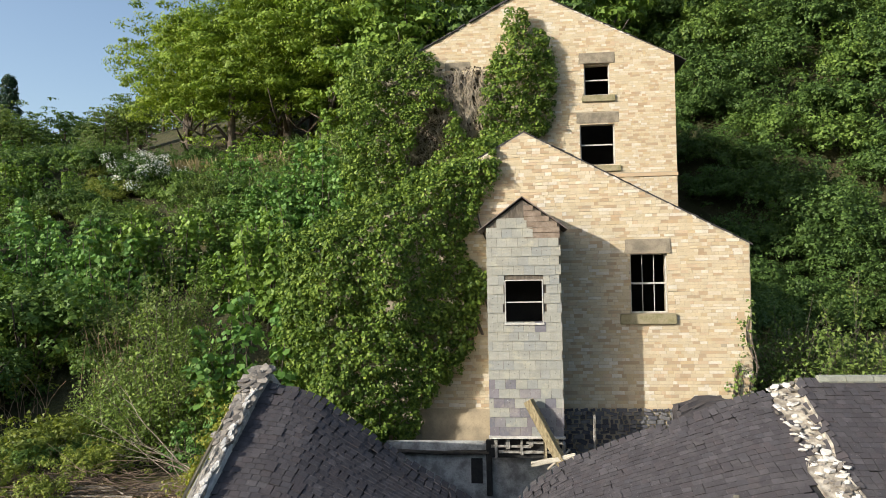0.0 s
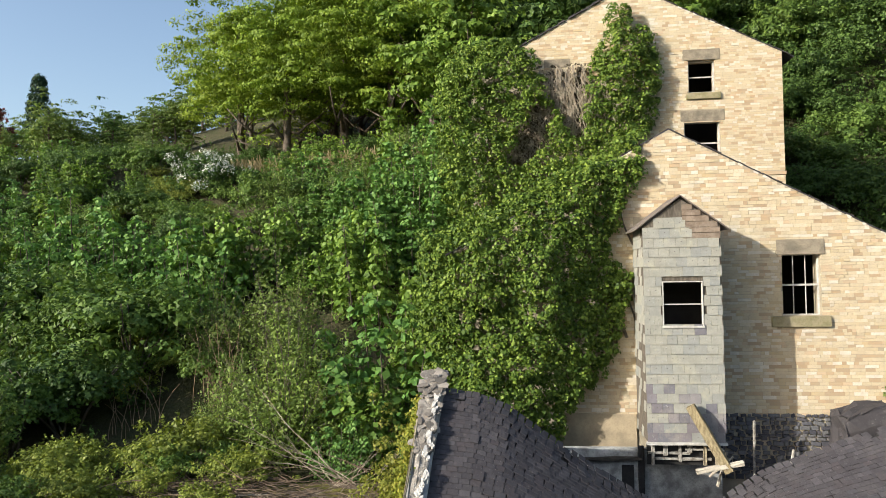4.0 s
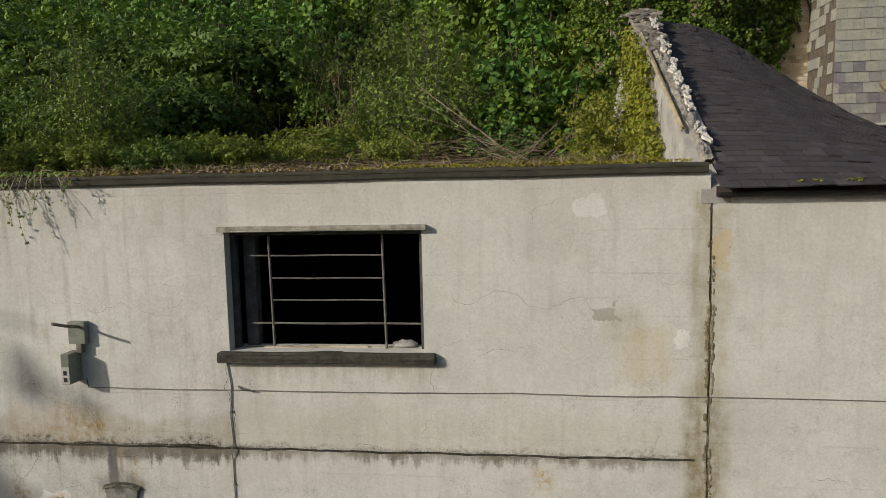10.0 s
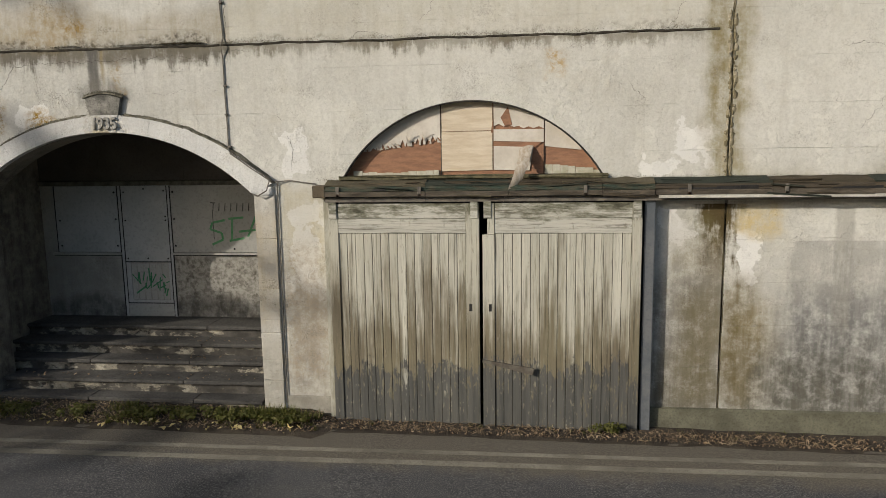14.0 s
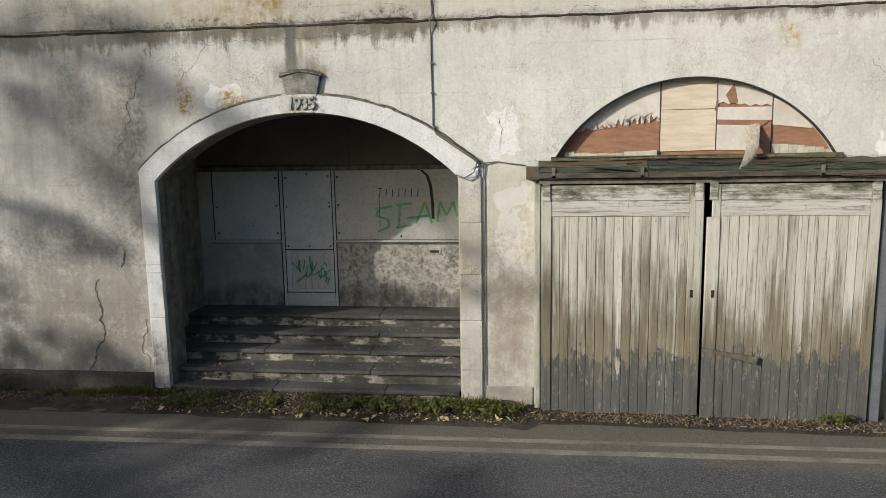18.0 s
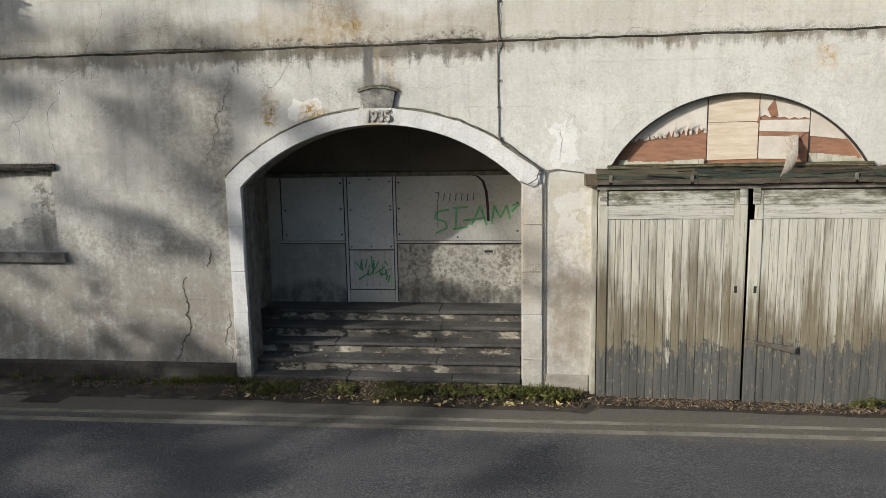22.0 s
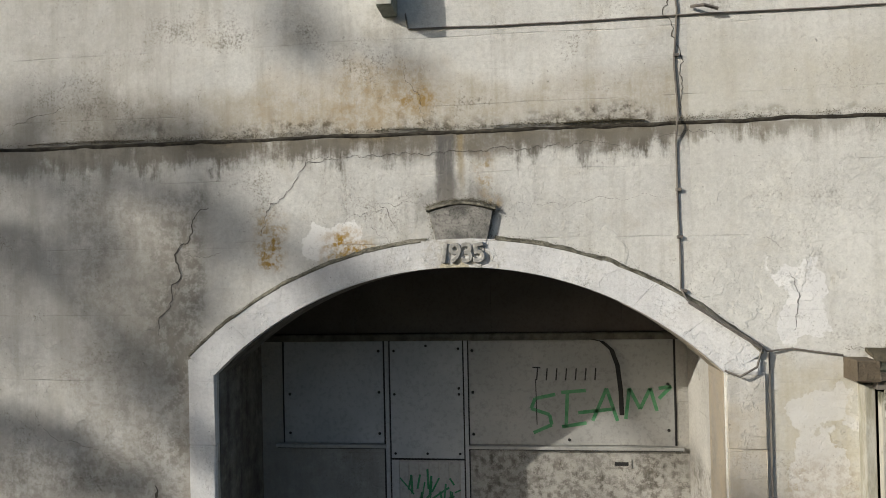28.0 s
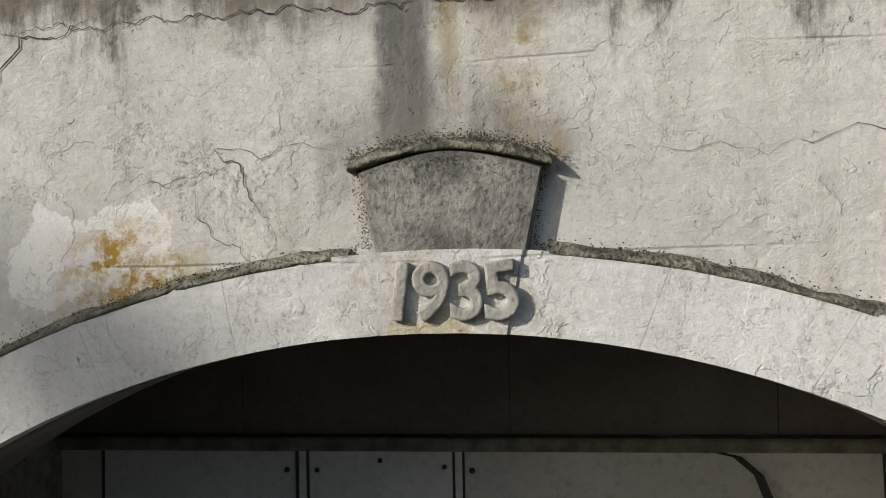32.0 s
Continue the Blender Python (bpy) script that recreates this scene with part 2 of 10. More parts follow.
def stucco(name, stains, warm=(0.635, 0.628, 0.582), cool=(0.535, 0.528, 0.482), grime=0.5, crack=0.6, mould=0.5):
    """Old painted cement render: mottled, streaked, flaked and pitted, with stains of given extents.
    A stain of softness -1 drips: it hangs from its top edge in ragged streaks; -2 is one straight run."""
    N = Nodes(name)
    big, mid, fine = N.noise(0.55, 5, 0.6), N.noise(3.2, 7, 0.68), N.noise(60.0, 4, 0.7)
    blotch = N.noise(1.5, 8, 0.72)
    ragged = N.noise(6.0, 8, 0.75)
    streak = N.noise(1.0, 6, 0.68, N.scaled(N.pos, (7.0, 7.0, 0.6)))
    drip = N.noise(1.0, 9, 0.78, N.scaled(N.pos, (6.0, 6.0, 0.9)))
    here = N.ramp(N.noise(0.9, 4, 0.6), 0.40, 0.60, out0=0.55, out1=1.0)
    grit = N.noise(34.0, 6, 0.8)
    c = N.mix(N.ramp(big, 0.32, 0.68), warm, cool)
    c = N.mix(N.ramp(blotch, 0.42, 0.62, out0=0.0, out1=0.22), c, tuple(v * 1.16 for v in warm))
    c = N.mix(N.math("MULTIPLY", N.ramp(streak, 0.48, 0.78), grime * 0.6), c, (0.27, 0.245, 0.19))
    c = N.mix(N.math("MULTIPLY", N.ramp(mid, 0.50, 0.74), grime * 0.5), c, (0.36, 0.315, 0.22))
    c = N.mix(N.ramp(grit, 0.36, 0.54, out0=0.24, out1=0.0), c, tuple(v * 0.6 for v in cool))
    c = N.mix(N.ramp(grit, 0.52, 0.66, out0=0.0, out1=0.2), c, tuple(min(v * 1.3, 0.85) for v in warm))
    warp = N.noise_vec(2.5, 0.5, 6.0)
    x, _, z = N.axes(warp)
    px, _, pz = N.axes(N.pos)
    swing = N.math("SUBTRACT", ragged, 0.5)
    clean = N.ramp(pz, 5.4, 7.0, out0=1.0, out1=0.3)
    speckle = N.noise(15.0, 6, 0.72)
    torn = N.math("SUBTRACT", N.noise(4.2, 7, 0.56), 0.5)
    for x0, x1, z0, z1, soft, color, strength in stains:
        if soft == -2:
            side = N.math("ADD", px, N.math("MULTIPLY", swing, 0.10))
            m = N.math("MULTIPLY", N.ramp(side, x0 - 0.025, x0 + 0.025), N.ramp(side, x1 - 0.025, x1 + 0.025, out0=1.0, out1=0.0))
            m = N.math("MULTIPLY", m, N.math("MULTIPLY", N.ramp(pz, z0 - 0.1, z0 + 0.15), N.ramp(pz, z1 - 0.03, z1 + 0.03, out0=1.0, out1=0.0)))
            m = N.math("MULTIPLY", m, N.ramp(drip, 0.32, 0.56, out0=0.55, out1=1.0))
            c = N.mix(N.math("MULTIPLY", m, strength, True), c, color)
            continue
        if soft < 0:
            m = N.ramp(pz, z0, z1, False)
            m = N.math("ADD", m, N.math("ADD", N.math("MULTIPLY", N.math("SUBTRACT", drip, 0.5), 2.6), N.math("MULTIPLY", swing, 1.6)))
            m = N.math("MULTIPLY", N.math("MULTIPLY", N.ramp(m, 0.35, 1.0), here), N.ramp(pz, z1 - 0.004, z1 + 0.012, out0=1.0, out1=0.0))
            m = N.math("MULTIPLY", m, N.math("MULTIPLY", N.ramp(x, x0 - 0.06, x0 + 0.06), N.ramp(x, x1 - 0.06, x1 + 0.06, out0=1.0, out1=0.0)))
            c = N.mix(N.math("MULTIPLY", m, strength, True), c, color)
            continue
        hard = soft <= 0.06
        e = soft + 0.09 if hard else soft
        m = N.math("MULTIPLY", N.ramp(x, x0 - e, x0 + e), N.ramp(x, x1 - e, x1 + e, out0=1.0, out1=0.0))
        m = N.math("MULTIPLY", m, N.math("MULTIPLY", N.ramp(z, z0 - e, z0 + e), N.ramp(z, z1 - e, z1 + e, out0=1.0, out1=0.0)))
        if hard:
            m = N.math("MULTIPLY", N.ramp(N.math("ADD", m, N.math("MULTIPLY", torn, 3.2)), 0.50, 0.56), N.ramp(m, 0.06, 0.22))
        else:
            m = N.math("MULTIPLY", m, N.ramp(ragged, 0.30, 0.62, out0=0.35, out1=1.1))
            m = N.math("MULTIPLY", m, N.ramp(streak, 0.3, 0.65, out0=0.6, out1=1.05))
            if soft < 0.1:
                m = N.math("MULTIPLY", m, N.ramp(speckle, 0.42, 0.60, out0=0.15, out1=1.3))
        c = N.mix(N.math("MULTIPLY", m, strength, True), c, color)
    dots = N.math("ADD", N.noise(52.0, 6, 0.82), N.math("MULTIPLY", N.math("SUBTRACT", N.noise(2.1, 5, 0.7), 0.5), 0.9))
    c = N.mix(N.math("MULTIPLY", N.math("MULTIPLY", N.ramp(dots, 0.58, 0.78), clean), mould), c, (0.17, 0.15, 0.115))
    flake = N.noise(1.7, 10, 0.58)
    near = N.math("ABSOLUTE", N.math("SUBTRACT", flake, 0.52))
    lips = N.ramp(N.noise(4.0, 3), 0.50, 0.62)
    edge = N.math("MULTIPLY", N.math("MULTIPLY", N.ramp(near, 0.0, 0.003, out0=1.0, out1=0.0), N.ramp(N.noise(1.1, 4), 0.50, 0.60)), lips)
    chip = N.noise(6.5, 9, 0.62)
    near2 = N.math("ABSOLUTE", N.math("SUBTRACT", chip, 0.55))
    edge2 = N.math("MULTIPLY", N.math("MULTIPLY", N.ramp(near2, 0.0, 0.006, out0=0.8, out1=0.0), N.ramp(N.noise(0.8, 5, 0.65), 0.47, 0.6)), N.ramp(N.noise(7.0, 3), 0.52, 0.66))
    edge = N.math("MAXIMUM", edge, edge2)
    coats = N.ramp(pz, 3.4, 5.4, out0=1.0, out1=0.0)
    c = N.mix(N.math("MULTIPLY", N.ramp(flake, 0.515, 0.525), coats), c, (1.06, 1.06, 1.055), "MULTIPLY")
    line = N.math("MULTIPLY", N.cracks(0.45, 0.0012), N.ramp(N.noise(0.9, 3), 0.60, 0.66))
    line = N.math("MAXIMUM", N.math("MULTIPLY", line, 0.7), N.math("MULTIPLY", N.math("MULTIPLY", edge, coats), 0.22))
    seat = N.math("ABSOLUTE", N.math("SUBTRACT", N.math("FRACT", N.math("ADD", N.math("MULTIPLY", pz, 1.9), N.math("MULTIPLY", N.noise(0.5, 3), 0.16))), 0.5))
    seat = N.math("MULTIPLY", N.ramp(seat, 0.0, 0.014, out0=1.0, out1=0.0), N.ramp(N.noise(1.3, 5, 0.65), 0.46, 0.60))
    c = N.mix(N.math("MULTIPLY", N.math("MULTIPLY", seat, clean), 0.22), c, (0.2, 0.185, 0.15))
    c = N.mix(N.math("MULTIPLY", N.math("MULTIPLY", line, clean), crack), c, (0.14, 0.12, 0.09))
    pit = N.math("MULTIPLY", N.ramp(N.noise(24.0, 3, 0.7), 0.67, 0.74), N.ramp(N.noise(1.7, 4, 0.6), 0.42, 0.58, out0=0.3, out1=1.0))
    c = N.mix(N.math("MULTIPLY", pit, 0.55), c, (0.13, 0.12, 0.1))
    prick = N.ramp(N.noise(85.0, 2, 0.6), 0.70, 0.76)
    c = N.mix(N.math("MULTIPLY", prick, 0.55), c, (0.14, 0.125, 0.10))
    scratch = N.ramp(N.noise(1.0, 4, 0.7, N.scaled(N.pos, (2.2, 2.2, 46.0))), 0.62, 0.70)
    c = N.mix(N.math("MULTIPLY", N.math("MULTIPLY", scratch, N.ramp(N.noise(2.0, 3), 0.45, 0.6)), 0.25), c, (0.25, 0.23, 0.19))
    h = N.math("ADD", N.math("MULTIPLY", mid, 0.8), N.math("MULTIPLY", fine, 0.26))
    h = N.math("ADD", h, N.math("MULTIPLY", N.noise(11.0, 6, 0.65), 0.45))
    h = N.math("ADD", h, N.math("MULTIPLY", N.noise(1.0, 5, 0.65, N.scaled(N.pos, (5.0, 5.0, 19.0))), 0.5))
    h = N.math("ADD", h, N.math("MULTIPLY", N.math("MULTIPLY", N.ramp(chip, 0.545, 0.556), N.ramp(N.noise(0.7, 4), 0.45, 0.58)), 0.3))
    h = N.math("ADD", h, N.math("MULTIPLY", N.math("MULTIPLY", N.ramp(flake, 0.515, 0.525), coats), 0.28))
    h = N.math("SUBTRACT", h, N.math("ADD", N.math("MULTIPLY", N.math("MAXIMUM", line, seat), 0.3), N.math("MULTIPLY", pit, 0.4)))
    return N.done(c, 0.92, h, 0.6, 0.02, 0.0, 0.2)


def leafy(name, a, b, c, glow=0.20, rough=0.55, vary=1.0):
    """Leaves: three tones by leaf, a few bright ones, some light passing through."""
    N = Nodes(name)
    node = N.n("ValToRGB")
    el = node.color_ramp.elements
    el[0].color, el[1].color = (*(v * 0.7 for v in a), 1), (*(v * 1.2 for v in c), 1)
    mid = el.new(0.5)
    mid.color = (*b, 1)
    big = N.noise(0.6, 3, 0.6)
    tone = rand(N)
    N.put(node.inputs[0], N.math("ADD", N.math("MULTIPLY", N.island, 0.74), N.math("ADD", N.math("MULTIPLY", N.ramp(big, 0.3, 0.7), 0.16), N.math("MULTIPLY", tone, 0.10))))
    col = N.mix(N.math("MULTIPLY", N.math("FRACT", N.math("MULTIPLY", tone, 7.3)), 0.4 * vary), node.outputs[0], (b[0] * 1.3, b[1] * 1.0, b[2] * 0.9))
    col = N.mix(N.math("MULTIPLY", N.math("FRACT", N.math("MULTIPLY", tone, 13.7)), 0.4 * vary), col, (a[0] * 0.75, a[1] * 0.75, a[2] * 0.75))
    N.done(col, rough, None, spec=0.25)
    tr = N.n("BsdfTranslucent")
    N.put(tr.inputs[0], N.mix(0.5, col, (b[0] * 1.6, b[1] * 1.5, b[2] * 0.6)))
    sh = N.n("MixShader")
    sh.inputs[0].default_value = glow
    N.t.links.new(N.b.outputs[0], sh.inputs[1])
    N.t.links.new(tr.outputs[0], sh.inputs[2])
    N.t.links.new(sh.outputs[0], N.t.nodes["Material Output"].inputs[0])
    return N.m


DARK = (0.10, 0.095, 0.08)
WHITE = (0.735, 0.73, 0.70)
OCHRE = (0.30, 0.19, 0.05)
TAN = (0.42, 0.33, 0.2)
GREEN_GRIME = (0.20, 0.185, 0.085)
# x0, x1, z0, z1, softness, colour, strength
stucco_west = stucco("render_west", [
    # grey soiling with some dappled tree shade painted in
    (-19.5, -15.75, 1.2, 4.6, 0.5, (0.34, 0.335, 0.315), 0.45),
    (-15.80, -15.56, 2.85, 3.85, 0.09, (0.13, 0.115, 0.09), 1.0),
    (-15.72, -15.60, 2.6, 3.6, 0.07, (0.10, 0.09, 0.072), 0.9),
    (-17.0, -14.6, 4.42, 4.70, -1, (0.12, 0.11, 0.09), 0.7),
    (-40, -11.6, 4.34, 4.73, -1, (0.12, 0.11, 0.088), 1.2),
    (-40, -11.6, 4.60, 4.76, 0.10, (0.17, 0.155, 0.125), 1.0),
    (-14.52, -14.12, 3.84, 4.1, 0.05, WHITE, 0.95),
    (-40, -11.6, 4.76, 5.15, 0.12, (0.30, 0.25, 0.16), 0.55),
    (-16.5, -11.9, 4.74, 4.86, 0.08, (0.09, 0.08, 0.06), 0.9),
    (-13.53, -13.39, 4.15, 4.74, -2, (0.12, 0.116, 0.108), 0.95),
    (-13.36, -13.31, 4.3, 4.74, -2, (0.30, 0.24, 0.13), 0.7),
    (-13.66, -13.0, 4.05, 4.36, 0.10, (0.17, 0.16, 0.14), 0.8),
    (-13.2, -13.08, 4.15, 4.6, 0.08, (0.3, 0.21, 0.09), 0.7),
    (-14.98, -14.72, 3.75, 4.15, 0.09, OCHRE, 1.0),
    (-14.42, -14.12, 3.78, 4.02, 0.08, (0.36, 0.22, 0.04), 1.0),
    (-13.9, -13.6, 4.95, 5.05, 0.07, OCHRE, 0.9),
    (-15.75, -15.45, 3.0, 4.1, 0.09, (0.13, 0.12, 0.10), 1.0),
    (-16.2, -15.3, 2.9, 4.3, 0.25, (0.30, 0.28, 0.24), 0.6),
    (-14.9, -13.4, 4.80, 5.35, 0.10, TAN, 0.3),
    (-14.35, -13.6, 4.85, 5.3, 0.08, OCHRE, 0.3),
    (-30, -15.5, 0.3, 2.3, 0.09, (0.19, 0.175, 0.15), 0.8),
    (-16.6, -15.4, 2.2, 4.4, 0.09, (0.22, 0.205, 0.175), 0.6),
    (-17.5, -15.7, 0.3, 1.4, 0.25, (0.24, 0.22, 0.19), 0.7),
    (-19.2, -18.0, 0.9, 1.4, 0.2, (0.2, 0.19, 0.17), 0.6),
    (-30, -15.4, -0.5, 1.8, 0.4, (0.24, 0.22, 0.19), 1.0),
    # broad grey grime, deepened to carry part of the trees' shade
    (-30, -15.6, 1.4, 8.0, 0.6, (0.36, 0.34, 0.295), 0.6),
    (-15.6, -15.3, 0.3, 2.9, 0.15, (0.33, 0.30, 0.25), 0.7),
    (-30, -11.5, 7.2, 8.2, -1, (0.38, 0.34, 0.25), 0.3),
], cool=(0.49, 0.485, 0.45), grime=0.7, crack=0.4, mould=0.8)
stucco_mid = stucco("render_middle", [
    (-12, -5.75, 4.50, 4.73, -1, (0.18, 0.16, 0.12), 1.0),
    (-11.05, -10.72, 3.15, 3.7, 0.05, WHITE, 0.95),
    (-10.98, -10.82, 2.1, 2.65, 0.05, WHITE, 0.8),
    (-10.66, -10.5, 2.45, 2.8, 0.05, WHITE, 0.8),
    (-6.25, -5.85, 3.2, 3.75, 0.05, WHITE, 0.95),
    (-6.6, -6.2, 3.12, 3.3, 0.05, WHITE, 0.9),
    (-6.0, -5.8, 6.15, 6.4, 0.05, WHITE, 0.9),
    (-7.2, -6.9, 7.75, 8.0, 0.05, WHITE, 0.7),
    (-6.42, -6.0, 2.4, 2.68, 0.05, WHITE, 0.9),
    (-6.12, -5.88, 1.6, 1.75, 0.05, WHITE, 0.7),
    (-12, -5.7, 4.74, 4.80, 0.07, (0.15, 0.13, 0.09), 0.8),
    (-12, -5.7, 7.5, 8.2, -1, (0.40, 0.365, 0.27), 0.25),
    (-12, -8.9, 5.5, 5.93, -1, (0.33, 0.30, 0.21), 0.5),
    (-10.95, -10.6, 0.7, 2.4, 0.10, (0.36, 0.28, 0.19), 0.75),
    (-11.1, -10.45, 1.9, 3.0, 0.12, (0.45, 0.40, 0.27), 0.6),
    (-5.92, -5.6, 0.9, 2.74, 0.11, (0.15, 0.112, 0.05), 1.0),
    (-6.25, -5.6, 0.2, 2.3, 0.2, (0.24, 0.205, 0.12), 0.7),
    (-5.92, -5.6, 2.9, 5.6, 0.11, (0.24, 0.20, 0.095), 0.8),
    (-5.85, -5.6, 5.5, 8.1, 0.11, (0.30, 0.26, 0.15), 0.7),
    (-5.95, -5.62, 1.5, 2.74, -1, (0.085, 0.062, 0.028), 1.3),
    (-6.9, -6.4, 6.15, 6.6, 0.12, (0.42, 0.4, 0.3), 0.6),
    (-7.0, -6.72, 6.5, 6.75, 0.05, (0.3, 0.28, 0.22), 0.6),
    (-6.7, -6.1, 5.7, 6.4, 0.15, (0.55, 0.48, 0.28), 0.5),
    (-7.8, -7.5, 4.3, 4.5, 0.08, (0.42, 0.27, 0.08), 0.8),
    (-12, -6, 4.8, 5.3, 0.2, (0.42, 0.385, 0.28), 0.35),
    # grey dirt below the hood, with the hood's shade painted into it
    (-6.7, -5.4, -1.0, 2.0, 0.4, (0.24, 0.232, 0.21), 0.95),
    (-6.7, -5.6, -1.0, 0.9, 0.4, (0.14, 0.13, 0.10), 0.9),
    (-6.1, -5.62, 0.3, 1.7, 0.2, (0.15, 0.125, 0.065), 0.8),
    (-6.1, -5.8, 2.3, 2.7, 0.12, (0.13, 0.115, 0.05), 0.7),
    (-6.35, -6.1, 2.3, 2.62, 0.05, (0.62, 0.61, 0.57), 0.8),
    (-11.0, -10.55, 1.5, 2.85, 0.05, (0.63, 0.62, 0.58), 0.75),
    (-11.1, -10.4, 0.1, 1.6, 0.2, (0.30, 0.275, 0.23), 0.9),
    (-11.1, -10.4, 0.5, 2.3, 0.09, (0.36, 0.30, 0.22), 0.5),
], grime=0.4, crack=0.28)
stucco_east = stucco("render_east", [
    (-5.67, -5.45, 2.9, 5.6, 0.11, (0.26, 0.22, 0.11), 0.8),
    (-5.65, -5.45, 5.5, 7.9, 0.10, (0.38, 0.33, 0.2), 0.6),
    (-5.65, -5.35, 7.0, 7.5, 0.05, (0.55, 0.42, 0.2), 0.5),
    (-5.65, -5.0, 0.3, 1.5, 0.25, (0.25, 0.20, 0.10), 0.9),
    (-5.70, -5.48, 1.3, 2.74, -1, (0.09, 0.068, 0.03), 1.2),
    (-5.52, -5.26, 1.75, 2.45, 0.05, WHITE, 1.0),
    (-5.5, -5.0, 2.4, 2.75, 0.11, (0.58, 0.45, 0.20), 0.8),
    # grey dirt of the lower wall, mixed with painted hood shade
    (-5.0, 4.0, -1.0, 1.75, 0.4, (0.20, 0.20, 0.195), 1.0),
    (-4.9, 4.0, 0.2, 2.3, -1, (0.22, 0.215, 0.20), 0.5),
    (-5.6, 4.0, 2.75, 3.1, 0.15, (0.28, 0.25, 0.17), 0.7),
    (-5.66, 4.0, -1.0, 1.0, 0.45, (0.115, 0.11, 0.09), 0.95),
    (-5.66, -5.3, 0.3, 1.9, 0.16, (0.15, 0.12, 0.06), 0.8),
    (-4.4, -4.2, 1.2, 2.7, -2, (0.26, 0.25, 0.22), 0.5),
    (-3.6, -3.4, 1.0, 2.7, -2, (0.24, 0.23, 0.2), 0.5),
], grime=0.38, crack=0.28)
band_paint = stucco("arch_paint", [(-16, -11, -0.2, 0.9, 0.25, (0.19, 0.18, 0.155), 1.0), (-13.62, -13.02, 3.6, 3.95, 0.07, (0.36, 0.33, 0.26), 0.55), (-13.5, -12.95, 3.58, 3.75, 0.05, (0.42, 0.34, 0.14), 0.5)], warm=(0.68, 0.68, 0.66), cool=(0.60, 0.60, 0.585), grime=0.35, crack=0.10, mould=0.5)
key_stone = plain("keystone_cement", (0.12, 0.117, 0.105), (0.31, 0.298, 0.265), 9.0, 0.95, 0.8, 60.0, speck=0.6)
jamb_paint = stucco("weathered_jamb", [(-12, -11, 1.2, 2.6, 0.12, (0.42, 0.36, 0.26), 0.6), (-12, -11, -0.2, 0.9, 0.2, (0.33, 0.31, 0.26), 0.8)], warm=(0.56, 0.545, 0.50), cool=(0.47, 0.455, 0.41), grime=0.7, mould=0.7)
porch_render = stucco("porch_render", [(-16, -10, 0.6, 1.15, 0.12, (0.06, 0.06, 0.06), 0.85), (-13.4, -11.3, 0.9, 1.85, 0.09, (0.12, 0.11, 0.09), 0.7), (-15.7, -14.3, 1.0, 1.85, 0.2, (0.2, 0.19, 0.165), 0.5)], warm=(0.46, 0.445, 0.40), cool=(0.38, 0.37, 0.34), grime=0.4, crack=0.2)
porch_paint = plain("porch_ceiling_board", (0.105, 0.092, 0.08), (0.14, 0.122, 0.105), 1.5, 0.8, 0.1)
sheet_grey = plain("grey_sheet_metal", (0.40, 0.415, 0.41), (0.50, 0.51, 0.50), 1.2, 0.55, 0.12, 25.0, speck=0.3)
sheet_pale = plain("pale_sheet", (0.45, 0.445, 0.415), (0.365, 0.365, 0.34), 1.2, 0.6, 0.12, 25.0, speck=0.35)
black = plain("plain_black", (0.02, 0.02, 0.02), (0.035, 0.033, 0.03), 8, 0.7)
# near-black colour stands in for the darkness of unlit insides
dark_room = plain("unlit_inside_dark", (0.06, 0.055, 0.05), (0.035, 0.033, 0.03), 1.0, 0.95)
iron = plain("rusty_window_iron", (0.180, 0.174, 0.162), (0.102, 0.090, 0.078), 9.0, 0.7, 0.3)
concrete_dark = plain("mossy_concrete", (0.075, 0.07, 0.058), (0.17, 0.16, 0.125), 6.0, 0.95, 0.6, 35.0)
step_stone = plain("step_slate_flag", (0.045, 0.043, 0.040), (0.10, 0.096, 0.089), 1.6, 0.85, 0.4, 30.0, speck=0.5)


def peeling(name, under, coat, size, lo, hi):
    """A coat that has peeled in sharp-edged patches off a dark ground."""
    N = Nodes(name)
    patch = N.ramp(N.noise(size, 8, 0.68, N.scaled(N.pos, (0.7, 1.0, 1.6))), lo, hi)
    fine = N.noise(40.0, 4, 0.7)
    c = N.mix(patch, N.mix(N.ramp(N.noise(6.0, 5, 0.6), 0.35, 0.65), under, tuple(v * 2.0 for v in under)), N.mix(N.ramp(N.noise(9.0, 6, 0.7), 0.4, 0.6), coat, tuple(v * 0.6 for v in coat)))
    c = N.mix(N.math("MULTIPLY", N.ramp(fine, 0.5, 0.7), 0.45), c, tuple(v * 0.8 for v in under))
    return N.done(c, 0.95, N.math("ADD", N.math("MULTIPLY", patch, 0.8), fine), 0.7, 0.01, 0.0, 0.2)


riser_plaster = peeling("flaking_riser_plaster", (0.055, 0.051, 0.045), (0.42, 0.385, 0.31), 3.0, 0.50, 0.55)
cable_mat = plain("old_cable", (0.2, 0.18, 0.15), (0.1, 0.09, 0.08), 8.0, 0.7)
white_paint = plain("weathered_white_paint", (0.60, 0.585, 0.53), (0.42, 0.40, 0.35), 7.0, 0.7, 0.3)
old_timber = plain("grey_old_timber", (0.45, 0.38, 0.24), (0.30, 0.25, 0.17), 3.0, 0.85, 0.6, 30.0, stretch=(1, 1, 5))
pale_timber = plain("bleached_timber", (0.55, 0.50, 0.40), (0.38, 0.33, 0.25), 3.0, 0.85, 0.5, 30.0)
